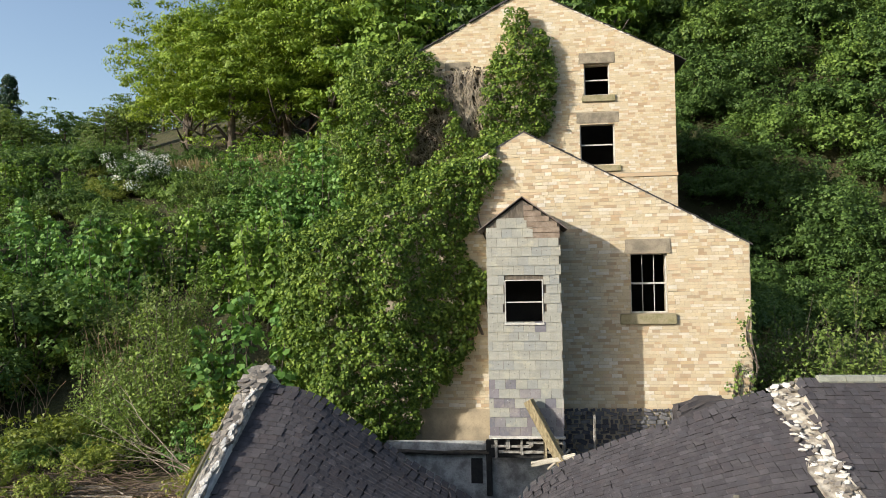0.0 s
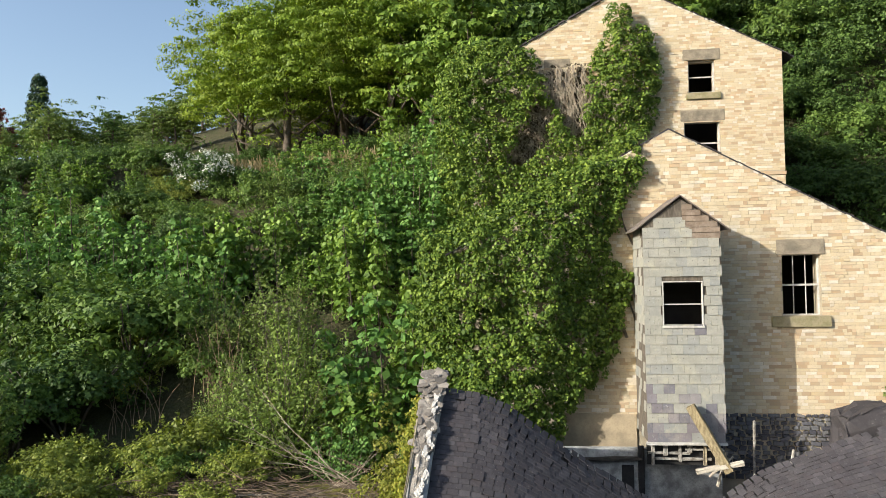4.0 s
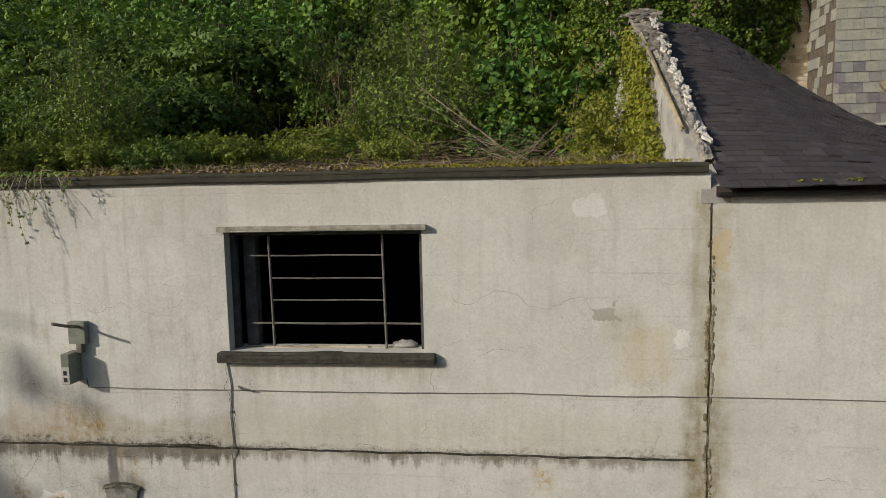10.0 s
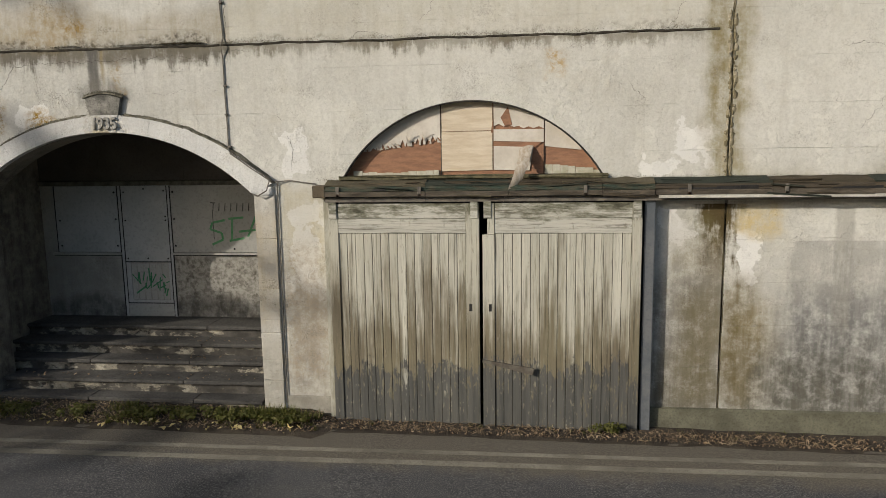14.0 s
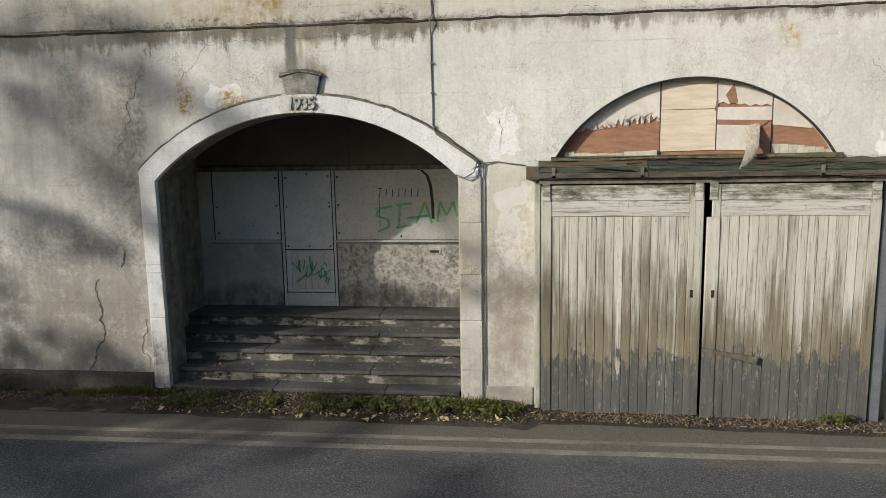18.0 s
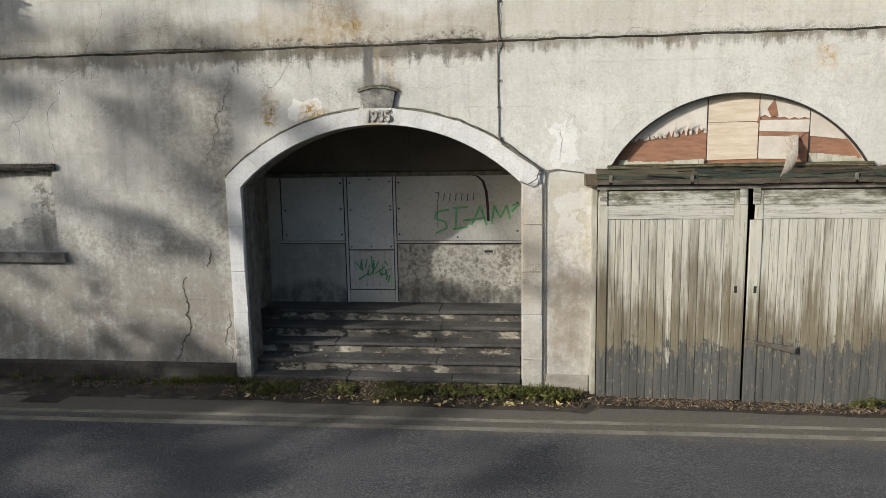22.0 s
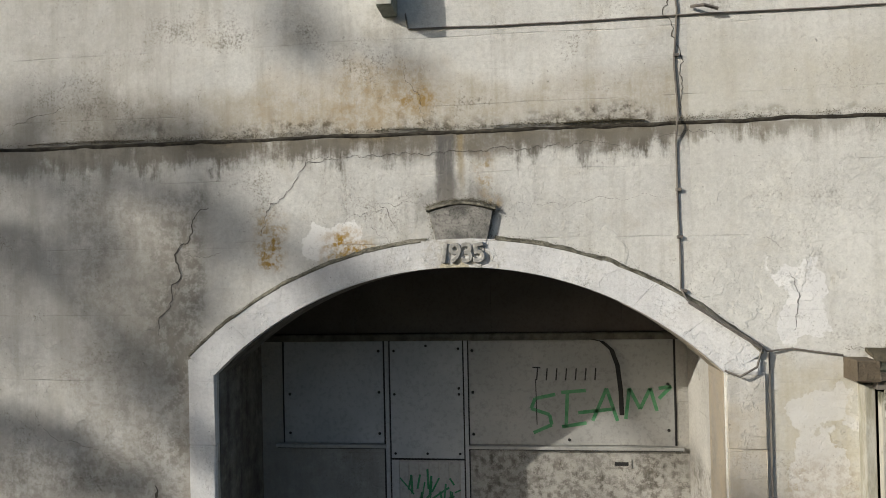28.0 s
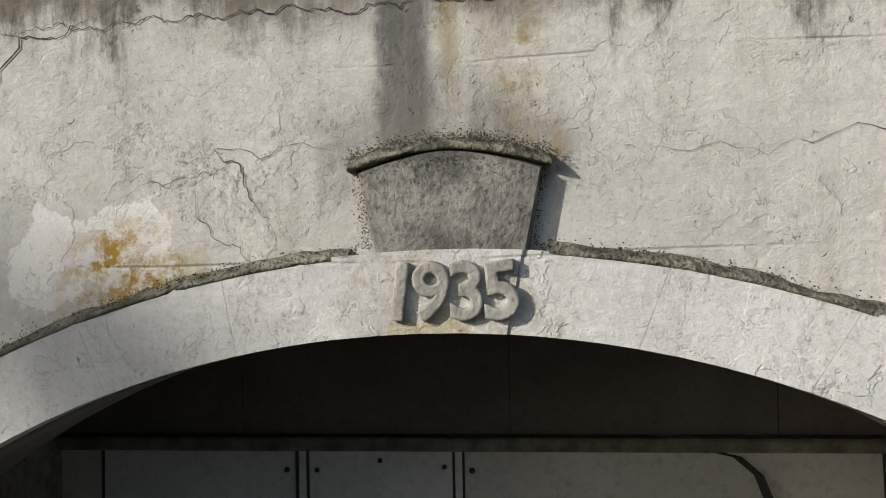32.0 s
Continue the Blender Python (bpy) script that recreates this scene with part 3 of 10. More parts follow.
def road_surface():
    """Worn asphalt: pale stone chips in dark binder, dusty toward the edge in patches."""
    N = Nodes("asphalt")
    big, chips, wear = N.noise(0.6, 5, 0.6), N.noise(62.0, 3, 0.8), N.noise(1.0, 6, 0.7, N.scaled(N.pos, (0.25, 2.6, 1.0)))
    c = N.mix(N.ramp(big, 0.3, 0.7), (0.050, 0.051, 0.056), (0.078, 0.078, 0.080))
    c = N.mix(N.ramp(wear, 0.45, 0.7, out0=0.0, out1=0.5), c, (0.11, 0.107, 0.10))
    c = N.mix(N.ramp(chips, 0.53, 0.60, out0=0.0, out1=0.85), c, (0.215, 0.21, 0.20))
    c = N.mix(N.ramp(chips, 0.34, 0.47, out0=0.85, out1=0.0), c, (0.017, 0.017, 0.018))
    _, y, _ = N.axes(N.pos)
    dust = N.ramp(N.math("ADD", y, N.math("MULTIPLY", N.math("SUBTRACT", N.noise(1.6, 6, 0.7), 0.5), 0.9)), 7.34, 7.74, out0=0.0, out1=0.85)
    c = N.mix(dust, c, N.mix(N.ramp(chips, 0.4, 0.6), (0.10, 0.087, 0.068), (0.175, 0.154, 0.121)))
    return N.done(c, 0.9, chips, 0.9, 0.008)


asphalt = road_surface()
line_paint = plain("worn_road_line", (0.28, 0.262, 0.21), (0.155, 0.143, 0.115), 2.2, 0.9, 0.6, 60.0, speck=0.75)
verge_soil = plain("verge_soil", (0.036, 0.029, 0.022), (0.078, 0.064, 0.048), 5.0, 1.0, 0.9, 45.0, dist=0.03)
SLATES = [(0.060, 0.055, 0.057), (0.070, 0.064, 0.067), (0.054, 0.049, 0.051), (0.074, 0.067, 0.069), (0.062, 0.055, 0.057), (0.066, 0.062, 0.066), (0.088, 0.081, 0.083), (0.057, 0.052, 0.055), (0.064, 0.058, 0.060), (0.070, 0.060, 0.061)]
slate_roof = pieces("roof_slates", SLATES, 5, 0.75, 0.7, 40, lichen=(0.092, 0.085, 0.082), spec=0.25)
slate_joined = pieces("roof_slates_joined", SLATES, 5, 0.75, 0.7, 40, island=True, lichen=(0.092, 0.085, 0.082), spec=0.25)
tower_slate = pieces("tower_slates", [(0.333, 0.331, 0.281), (0.356, 0.351, 0.297), (0.315, 0.317, 0.275), (0.335, 0.326, 0.270), (0.302, 0.306, 0.275), (0.365, 0.356, 0.297), (0.326, 0.322, 0.268), (0.347, 0.342, 0.290), (0.284, 0.293, 0.270)], 5.5, 0.7, 0.5, 35, lichen=(0.44, 0.41, 0.30))
tower_purple = pieces("purple_tower_slates", [(0.205, 0.185, 0.195), (0.240, 0.222, 0.232), (0.175, 0.170, 0.185), (0.265, 0.250, 0.245)], 5, 0.7, 0.4, 35, lichen=(0.34, 0.31, 0.26))
STONES = [(0.66, 0.575, 0.425), (0.50, 0.355, 0.208), (0.58, 0.470, 0.300), (0.61, 0.510, 0.335), (0.585, 0.478, 0.305), (0.64, 0.552, 0.388), (0.545, 0.415, 0.238), (0.60, 0.492, 0.318), (0.565, 0.460, 0.288), (0.625, 0.528, 0.352), (0.60, 0.498, 0.330), (0.44, 0.315, 0.190), (0.70, 0.64, 0.52), (0.57, 0.425, 0.270)]
stone = pieces("buff_stone", STONES, 4, 0.9, 0.5, 35)
stone_joined = pieces("buff_stone_joined", STONES, 4, 0.9, 0.5, 35, island=True)
mortar = plain("lime_mortar", (0.418, 0.361, 0.260), (0.346, 0.296, 0.209), 5.0, 0.95, 0.5, 50)
lintel_stone = plain("lintel_stone", (0.18, 0.155, 0.115), (0.33, 0.28, 0.20), 3.5, 0.95, 0.6, 40, speck=0.4)
sill_stone = plain("mossy_sill_stone", (0.22, 0.2, 0.1), (0.34, 0.29, 0.18), 4.0, 0.95, 0.5, 40)
rubble_dark = pieces("dark_rubble", [(0.07, 0.07, 0.08), (0.11, 0.11, 0.12), (0.16, 0.16, 0.16), (0.22, 0.21, 0.2), (0.09, 0.085, 0.09)], 6, 0.9, 0.7, 30)
rubble_pale = pieces("pale_rubble", [(0.23, 0.205, 0.172), (0.17, 0.15, 0.125), (0.30, 0.27, 0.23), (0.12, 0.107, 0.09), (0.21, 0.187, 0.155)], 6, 0.95, 0.8, 30, dist=0.02)
gable_wash = plain("whitewashed_gable", (0.47, 0.46, 0.43), (0.30, 0.29, 0.265), 2.6, 0.95, 0.5, 30)
yard_render = plain("flaking_yard_render", (0.52, 0.525, 0.50), (0.20, 0.20, 0.19), 3.4, 0.9, 0.5, 30, speck=0.5)
def roof_floor():
    """Felt under moss and litter: tan litter, olive moss and dark wet felt in ragged patches."""
    N = Nodes("mossy_felt")
    patch, grain = N.noise(0.9, 8, 0.68, N.scaled(N.pos, (0.7, 1.3, 1.0))), N.noise(22.0, 5, 0.75)
    other = N.noise(1.9, 7, 0.7)
    c = N.mix(N.ramp(grain, 0.35, 0.65), (0.15, 0.105, 0.075), (0.34, 0.27, 0.205))
    c = N.mix(N.math("MULTIPLY", N.ramp(patch, 0.46, 0.54), 0.9), c, N.mix(N.ramp(grain, 0.3, 0.7), (0.10, 0.10, 0.018), (0.26, 0.24, 0.04)))
    c = N.mix(N.math("MULTIPLY", N.ramp(other, 0.53, 0.62), 0.85), c, (0.045, 0.038, 0.03))
    return N.done(c, 1.0, N.math("ADD", grain, N.math("MULTIPLY", patch, 0.6)), 0.9, 0.05)


moss_roof = roof_floor()
felt_edge = plain("felt_edge", (0.035, 0.037, 0.026), (0.06, 0.058, 0.042), 5.0, 0.95, 0.6, 40)
hill_soil = plain("hillside_ground", (0.045, 0.05, 0.016), (0.075, 0.065, 0.03), 0.8, 1.0, 0.8, 8.0, dist=0.1)
dry_grass = plain("dry_grass", (0.32, 0.28, 0.16), (0.2, 0.19, 0.08), 2.0, 1.0, 0.5, 30)
bark = plain("bark", (0.09, 0.07, 0.05), (0.15, 0.125, 0.1), 6.0, 0.95, 0.9, 30, dist=0.03)
twig = plain("bleached_twigs", (0.42, 0.36, 0.27), (0.22, 0.175, 0.12), 3.0, 0.9, 0.3, 20)
leaf_ivy = leafy("ivy_leaves", (0.036, 0.082, 0.014), (0.100, 0.168, 0.022), (0.235, 0.310, 0.048), vary=0.15)
leaf_bush = leafy("sycamore_leaves", (0.058, 0.126, 0.019), (0.132, 0.228, 0.032), (0.240, 0.340, 0.060), vary=0.5)
leaf_willow = leafy("fresh_willow_leaves", (0.082, 0.140, 0.025), (0.148, 0.222, 0.040), (0.240, 0.315, 0.070), vary=0.3)
leaf_maple = leafy("blue_green_maple_leaves", (0.048, 0.125, 0.026), (0.108, 0.225, 0.044), (0.200, 0.330, 0.076), vary=0.3)
leaf_soft = leafy("willow_leaves", (0.075, 0.125, 0.026), (0.130, 0.195, 0.040), (0.215, 0.280, 0.072), vary=0.6)
leaf_mid = leafy("bramble_leaves", (0.058, 0.118, 0.022), (0.115, 0.198, 0.036), (0.205, 0.295, 0.062), vary=0.7)
leaf_bramble = leafy("yellow_bramble_leaves", (0.095, 0.135, 0.022), (0.175, 0.225, 0.032), (0.30, 0.33, 0.06), vary=0.5)
leaf_tree = leafy("spring_tree_leaves", (0.090, 0.160, 0.016), (0.185, 0.285, 0.026), (0.34, 0.43, 0.05))
# darkest leaf tone; on the east bank it stands in for shade
leaf_dark = leafy("dark_and_shaded_wood_leaves", (0.038, 0.080, 0.018), (0.075, 0.140, 0.030), (0.140, 0.225, 0.048))
leaf_gold = leafy("yellow_creeper_leaves", (0.13, 0.19, 0.022), (0.25, 0.28, 0.035), (0.37, 0.27, 0.055))
leaf_conifer = leafy("conifer_needles", (0.017, 0.043, 0.02), (0.029, 0.065, 0.029), (0.043, 0.087, 0.036), 0.1)
blossom = plain("white_blossom", (0.80, 0.80, 0.74), (0.66, 0.69, 0.58), 3.0, 0.8, 0.1)
leaf_litter = leafy("dead_leaves", (0.14, 0.095, 0.055), (0.27, 0.205, 0.14), (0.47, 0.395, 0.29), 0.1, 0.9)
moss_leaf = leafy("moss_tufts", (0.12, 0.125, 0.02), (0.22, 0.21, 0.035), (0.34, 0.31, 0.07), 0.2, 0.9)
grass_leaf = leafy("verge_grass", (0.055, 0.07, 0.018), (0.095, 0.11, 0.03), (0.19, 0.17, 0.07), 0.3)

# ---------------------------------------------------------------- ground and road
FRONT = 8.87          # plane of the street front
HX0, HX1 = -5.6, 6.05  # the house's side walls


def street_z(x):
    """The street falls gently towards the east."""
    return -0.0115 * max(0.0, min(x, 14.0) + 15.0)


def hill(x, y):
    """Height of the ground behind the street front."""
    # unseen rise beyond the road, added to hold back low sky light
    if y < -30:
        return street_z(x) - 0.045 + min((-30 - y) * 0.3, 60) * min(max((x + 140) / 60, 0.25), 1)
    if y < 15.6:
        return street_z(x) - 0.045 - (0.1 if y > 8.5 else 0.0)
    if y < 16.4:
        return -0.02 + 8.0 * (y - 15.6) / 0.8
    if y < 19.2 and -5.4 < x < 16:
        return 7.1
    base = lerp_table([(16.4, 8.0), (20, 8.6), (24, 10.6), (30, 13.6), (40, 19.4), (43, 20.4), (50, 22.5), (70, 33), (110, 55), (200, 88), (400, 110), (3000, 110)], y)
    east = min(max((x - 6.5) / 4, 0), 1) if y > 19 else 0
    if east:
        base += east * (lerp_table([(16.4, 8.0), (24, 9.2), (30, 11.2), (36, 17.2), (42, 24.0), (50, 32.0), (60, 39.0), (80, 50), (110, 62), (200, 90), (400, 110)], y) - base)
    if y > 44:
        base -= (base - 20.5) * min(max((-24 - x) / 22, 0), 1) * 0.62
    return base + (0.5 * noise.noise((x * 0.13, y * 0.13, 0)) if y > 20 else 0)


xs = sorted({-5.5, -5.3, 15.9, 16.1, *np.linspace(-60, 60, 61), *(-3000, -1200, -500, -250, -150, -100, -80, 80, 100, 150, 250, 500, 1200, 3000)})
ys = sorted({-3000, -800, -300, -230, -160, -100, -70, -40, -30, -20, -10, 0, 5, 9, 12, 15.6, 16.4, 18, 19.1, 19.3, *np.linspace(20, 72, 27), 80, 95, 110, 150, 200, 280, 400, 800, 3000})
gv = [(x, y, hill(x, y)) for y in ys for x in xs]
nx = len(xs)
gf = [(j * nx + i, j * nx + i + 1, (j + 1) * nx + i + 1, (j + 1) * nx + i) for j in range(len(ys) - 1) for i in range(nx - 1)]
ground = tagged(finish("ground", gv, gf, hill_soil, smooth=True), "dark soil of the overgrown hillside", "ground", kind="structure")

rv, rf = [], []
rx = sorted({*np.linspace(-60, 14, 149), -120.0, -90.0, 40.0, 120.0})
for x in rx:
    rv += [(x, 8.75, street_z(x) - 0.04), (x, 8.75, street_z(x) + 0.004), (x, -1.2, street_z(x) + 0.004), (x, -1.2, street_z(x) - 0.04)]
for i in range(len(rx) - 1):
    rf += [(4 * i + k, 4 * i + k + 1, 4 * i + k + 5, 4 * i + k + 4) for k in range(3)]
road = tagged(finish("road", rv, rf, asphalt), "grey worn asphalt road below the street front", "road", kind="structure")
for y_mid, half in ((7.715, 0.050), (7.435, 0.060)):
    sv, sf = [], []
    xs2 = np.linspace(-42, 12, 240)
    for x in xs2:
        yc = y_mid + 0.0129 * (x + 17) - 2.1 * max(street_z(x), -0.14)
        for k in (-1, 1):
            w = half + 0.012 * noise.noise((x * 1.3, k * 3, y_mid)) + 0.008 * noise.noise((x * 6, k, y_mid))
            sv.append((x, yc + k * w, street_z(x) + 0.0075))
    sf = [(2 * i, 2 * i + 2, 2 * i + 3, 2 * i + 1) for i in range(len(xs2) - 1)]
    tagged(finish("road_line", sv, sf, line_paint), "faded yellowish edge line on the asphalt", "road marking", group="edge lines", kind="structure")
vv, vf = [], []
cols = np.linspace(-40, 12, 261)
prof = [(8.02, 0.0), (8.15, 0.02), (8.35, 0.05), (8.55, 0.09), (8.8, 0.12), (8.95, 0.12)]
for x in cols:
    lift = 1.0 if -16 < x < -10.6 else 0.6
    for y, z in prof:
        ys_ = 8.22 + (y - 8.02) * 0.785 if x < -10.5 else 8.42 + (y - 8.02) * 0.57
        vv.append((x, ys_ + 0.07 * noise.noise((x * 1.3, y, 3)) + 0.03 * noise.noise((x * 6.0, y, 5)), street_z(x) + z * lift + (0.03 * noise.noise((x * 3, y * 3, 1)) if z > 0 else 0.006)))
for i in range(len(cols) - 1):
    for k in range(len(prof) - 1):
        a = i * len(prof) + k
        vf.append((a, a + len(prof), a + len(prof) + 1, a + 1))
tagged(finish("verge", vv, vf, verge_soil, smooth=True), "strip of dark soil and leaf litter along the wall's foot", "verge", kind="structure")


# ---------------------------------------------------------------- street front
def arch_z(x, x0, x1, spring, rise):
    half = (x1 - x0) / 2
    rad = (half * half + rise * rise) / (2 * rise)
    d = x - (x0 + x1) / 2
    return spring + math.sqrt(max(rad * rad - d * d, 0)) - (rad - rise)


PORCH = (-15.32, -11.42, 2.90, 0.817)
LUNE = (-10.25, -7.08, 3.10, 0.90)
OPEN = {  # x0, x1, bottom, top as a function of x
    "porch": (PORCH[0], PORCH[1], -1.0, lambda x: arch_z(x, *PORCH)),
    "garage": (-10.42, -6.58, -1.0, lambda x: 2.80),
    "lunette": (LUNE[0], LUNE[1], 3.10, lambda x: arch_z(x, *LUNE)),
    "window": (-11.70, -9.12, 6.07, lambda x: 7.63),
    "blocked": (-19.40, -18.17, 1.97, lambda x: 3.17),
}


def wall_with_openings(x_from, x_to, y0, y1, z0, z1, openings, breaks, mats, mat_of):
    """A wall along x, cut into columns; arched heads follow in short steps."""
    edges = {x_from, x_to, *breaks}
    for a, b, _, top in openings:
        edges |= {a, b}
        if abs(top((a + b) / 2) - top(a + 1e-4)) > 0.05:
            edges |= set(np.linspace(a, b, 41))
    edges = sorted(float(e) for e in edges if x_from <= e <= x_to)
    verts, faces, mi = [], [], []

    def quad(p, m):
        i = len(verts)
        verts.extend(p)
        faces.append((i, i + 1, i + 2, i + 3))
        mi.append(m)

    spans = []
    for xl, xr in zip(edges, edges[1:]):
        mid, holes = (xl + xr) / 2, []
        for a, b, bottom, top in openings:
            if a <= mid <= b:
                holes.append((bottom, bottom, top(xl), top(xr)))
        holes.sort()
        solid, lo = [], (z0, z0)
        for bl, br, tl, tr in holes:
            if bl > lo[0]:
                solid.append((*lo, bl, br))
            lo = (tl, tr)
        solid.append((*lo, z1, z1))
        m = mat_of(mid)
        for al, ar, bl, br in solid:
            quad([(xl, y0, al), (xr, y0, ar), (xr, y0, br), (xl, y0, bl)], m)
            quad([(xr, y1, ar), (xl, y1, al), (xl, y1, bl), (xr, y1, br)], m)
            quad([(xl, y1, al), (xr, y1, ar), (xr, y0, ar), (xl, y0, al)], m)
            quad([(xl, y0, bl), (xr, y0, br), (xr, y1, br), (xl, y1, bl)], m)
        spans.append((xl, xr, solid, m))
    for (pl, pr, ps, pm), (ql, qr, qs, qm) in zip([(None, None, [], 0)] + spans, spans + [(None, None, [], 0)]):
        x = pr if pr is not None else ql
        cuts = sorted({z for s in ps for z in (s[1], s[3])} | {z for s in qs for z in (s[0], s[2])})
        for a, b in zip(cuts, cuts[1:]):
            zm = (a + b) / 2
            left = any(s[1] <= zm <= s[3] for s in ps)
            right = any(s[0] <= zm <= s[2] for s in qs)
            if left != right and b - a > 1e-4:
                p = [(x, y0, a), (x, y1, a), (x, y1, b), (x, y0, b)]
                quad(p if left else p[::-1], pm if left else qm)
    return verts, faces, mi, mats


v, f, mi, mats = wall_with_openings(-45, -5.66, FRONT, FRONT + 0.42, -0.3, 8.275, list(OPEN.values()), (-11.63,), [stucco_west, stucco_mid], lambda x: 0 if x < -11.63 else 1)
wall_west = tagged(finish("wall_street_west", v, f, mats), "cream cement-rendered street wall with stains, painted shade and cracks", "wall", kind="structure")
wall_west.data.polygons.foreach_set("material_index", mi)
v, f, mi, mats = wall_with_openings(-5.63, 16, FRONT - 0.005, FRONT + 0.42, -0.3, 7.98, [], (), [stucco_east], lambda x: 0)
tagged(finish("wall_street_east", v, f, mats), "cream rendered street wall below the slate roof", "wall", kind="structure")
# ragged seam between the two walls: a dark open joint with lips and lumps of old filler
r = random.Random(5)
sv, sf = [], []
zz = np.linspace(0.1, 7.95, 420)
for i, z in enumerate(zz):
    n1 = noise.noise((z * 2.2, 7, 0)) + 0.6 * noise.noise((z * 9.0, 3, 0))
    w = 0.002 + 0.010 * max(n1, 0) + 0.003 * r.random()
    c = -5.645 + 0.03 * noise.noise((z * 1.1, 2, 0)) + 0.015 * noise.noise((z * 6.0, 5, 0)) + 0.007 * noise.noise((z * 23.0, 1, 0))
    dip = 0.02 if n1 < -0.28 else 0.0
    for x, y in ((c - w, FRONT - 0.009 + dip), (c, FRONT - 0.0095 + dip), (c + w, FRONT - 0.009 + dip)):
        sv.append((x, y, z))
for i in range(len(zz) - 1):
    for k in range(2):
        a = i * 3 + k
        sf.append((a, a + 1, a + 4, a + 3))
tagged(finish("wall_seam", sv, sf, plain("seam_mould", (0.055, 0.047, 0.028), (0.13, 0.11, 0.06), 6, 0.95, 0.8, 30)), "ragged dark joint where two rendered walls meet", "seam", kind="structure")


# lumps of old filler along the seam
r = random.Random(8)
bm = bmesh.new()
for k in range(330):
    z = r.choice((r.uniform(3.05, 4.9), r.uniform(3.05, 7.9), r.uniform(5.7, 6.7)))
    c = -5.645 + 0.03 * noise.noise((z * 1.1, 2, 0)) + 0.015 * noise.noise((z * 6.0, 5, 0))
    own = bmesh.new()
    bmesh.ops.create_icosphere(own, subdivisions=1, radius=1.0)
    w, h = r.uniform(0.006, 0.030), r.uniform(0.012, 0.06)
    off = r.choice((-1, 1)) * (w + 0.006)
    for v in own.verts:
        v.co = Vector((c + off + v.co.x * w * r.uniform(0.7, 1.3), FRONT - 0.004 + v.co.y * 0.014, z + v.co.z * h * r.uniform(0.7, 1.3)))
    merge(bm, own)
seam_lumps = part("seam_filler", bm, pieces("dirty_filler", [(0.30, 0.265, 0.18), (0.22, 0.19, 0.12), (0.15, 0.125, 0.07), (0.36, 0.32, 0.24)], 9, 0.95, 0.8, 40, island=True))
tagged(seam_lumps, "crumbling lumps of dirty filler along a wall seam", "filler", kind="stuff")

# string course: a low flat band, its top edge black with grime
sv, sf = [], []
xs2 = np.linspace(-34, -5.80, 520)
for x in xs2:
    n1, n2 = 0.012 * noise.noise((x * 1.7, 0, 0)), 0.012 * noise.noise((x * 6.0, 4, 0))
    for y, z in ((0.004, 4.728), (-0.003, 4.733), (-0.006, 4.739), (-0.011, 4.746), (-0.009, 4.755), (0.004, 4.764)):
        sv.append((x, FRONT + y + n2 * 0.3 + 0.008 * max(0, noise.noise((x * 2.1, 8, 0))), z + n1 + n2 * 0.6 + 0.006 * noise.noise((x * 21, z * 40, 0))))
for i in range(len(xs2) - 1):
    for k in range(5):
        a = i * 6 + k
        sf.append((a, a + 6, a + 7, a + 1))
band_render = plain("string_course_grime", (0.022, 0.019, 0.014), (0.085, 0.076, 0.058), 7.0, 0.95, 0.9, 34, speck=0.6)
tagged(finish("string_course", sv, sf, band_render, smooth=True), "low rendered string course black with grime on top", "trim", kind="structure")

# plinth on the western stretch
sv, sf = [], []
xs2 = np.linspace(-34, -15.56, 200)
for x in xs2:
    n2 = 0.014 * noise.noise((x * 3.0, 4, 0))
    for y, z in ((-0.05, -0.1), (-0.05, 0.28), (-0.03, 0.315), (0.003, 0.33)):
        sv.append((x, FRONT + y + n2 * 0.5, z + (n2 if z > 0 else 0)))
for i in range(len(xs2) - 1):
    for k in range(3):
        a = i * 4 + k
        sf.append((a, a + 4, a + 5, a + 1))
tagged(finish("plinth", sv, sf, plain("plinth_render", (0.040, 0.035, 0.029), (0.095, 0.086, 0.073), 2.2, 0.95, 0.7, 30.0, speck=0.5)), "dirty rendered plinth at the wall's foot", "plinth", kind="structure")

# interior shell behind the street front, coloured near-black as if unlit
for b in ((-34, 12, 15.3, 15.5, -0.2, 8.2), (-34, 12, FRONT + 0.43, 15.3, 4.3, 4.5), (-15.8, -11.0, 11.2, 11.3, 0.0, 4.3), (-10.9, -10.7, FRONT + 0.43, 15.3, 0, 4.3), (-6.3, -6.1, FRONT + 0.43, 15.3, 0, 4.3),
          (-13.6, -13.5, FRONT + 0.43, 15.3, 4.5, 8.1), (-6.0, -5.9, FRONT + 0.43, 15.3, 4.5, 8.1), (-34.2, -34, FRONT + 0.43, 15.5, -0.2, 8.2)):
    tagged(part("wall_interior", box(*b), dark_room), "bare interior wall or floor, near-black to stand for unlit rooms", "wall", kind="structure")

# flat roof
rv, rf = [], []
rx, ry = np.linspace(-34, -5.76, 142), np.linspace(8.80, 16.8, 40)
for y in ry:
    for x in rx:
        e = min((y - 8.80) / 0.5, 1)
        rv.append((x, y, 8.34 + e * (0.05 + 0.05 * noise.noise((x * 0.9, y * 0.9, 0)) + 0.03 * noise.noise((x * 4, y * 4, 5))) + 0.0 * y))
for j in range(len(ry) - 1):
    for i in range(len(rx) - 1):
        a = j * len(rx) + i
        rf.append((a, a + 1, a + 1 + len(rx), a + len(rx)))
tagged(finish("flat_roof", rv, rf, moss_roof, smooth=True), "flat felt roof covered in moss and leaf litter", "roof", kind="structure")
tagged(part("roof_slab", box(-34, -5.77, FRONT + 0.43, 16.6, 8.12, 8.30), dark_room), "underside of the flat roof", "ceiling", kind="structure")
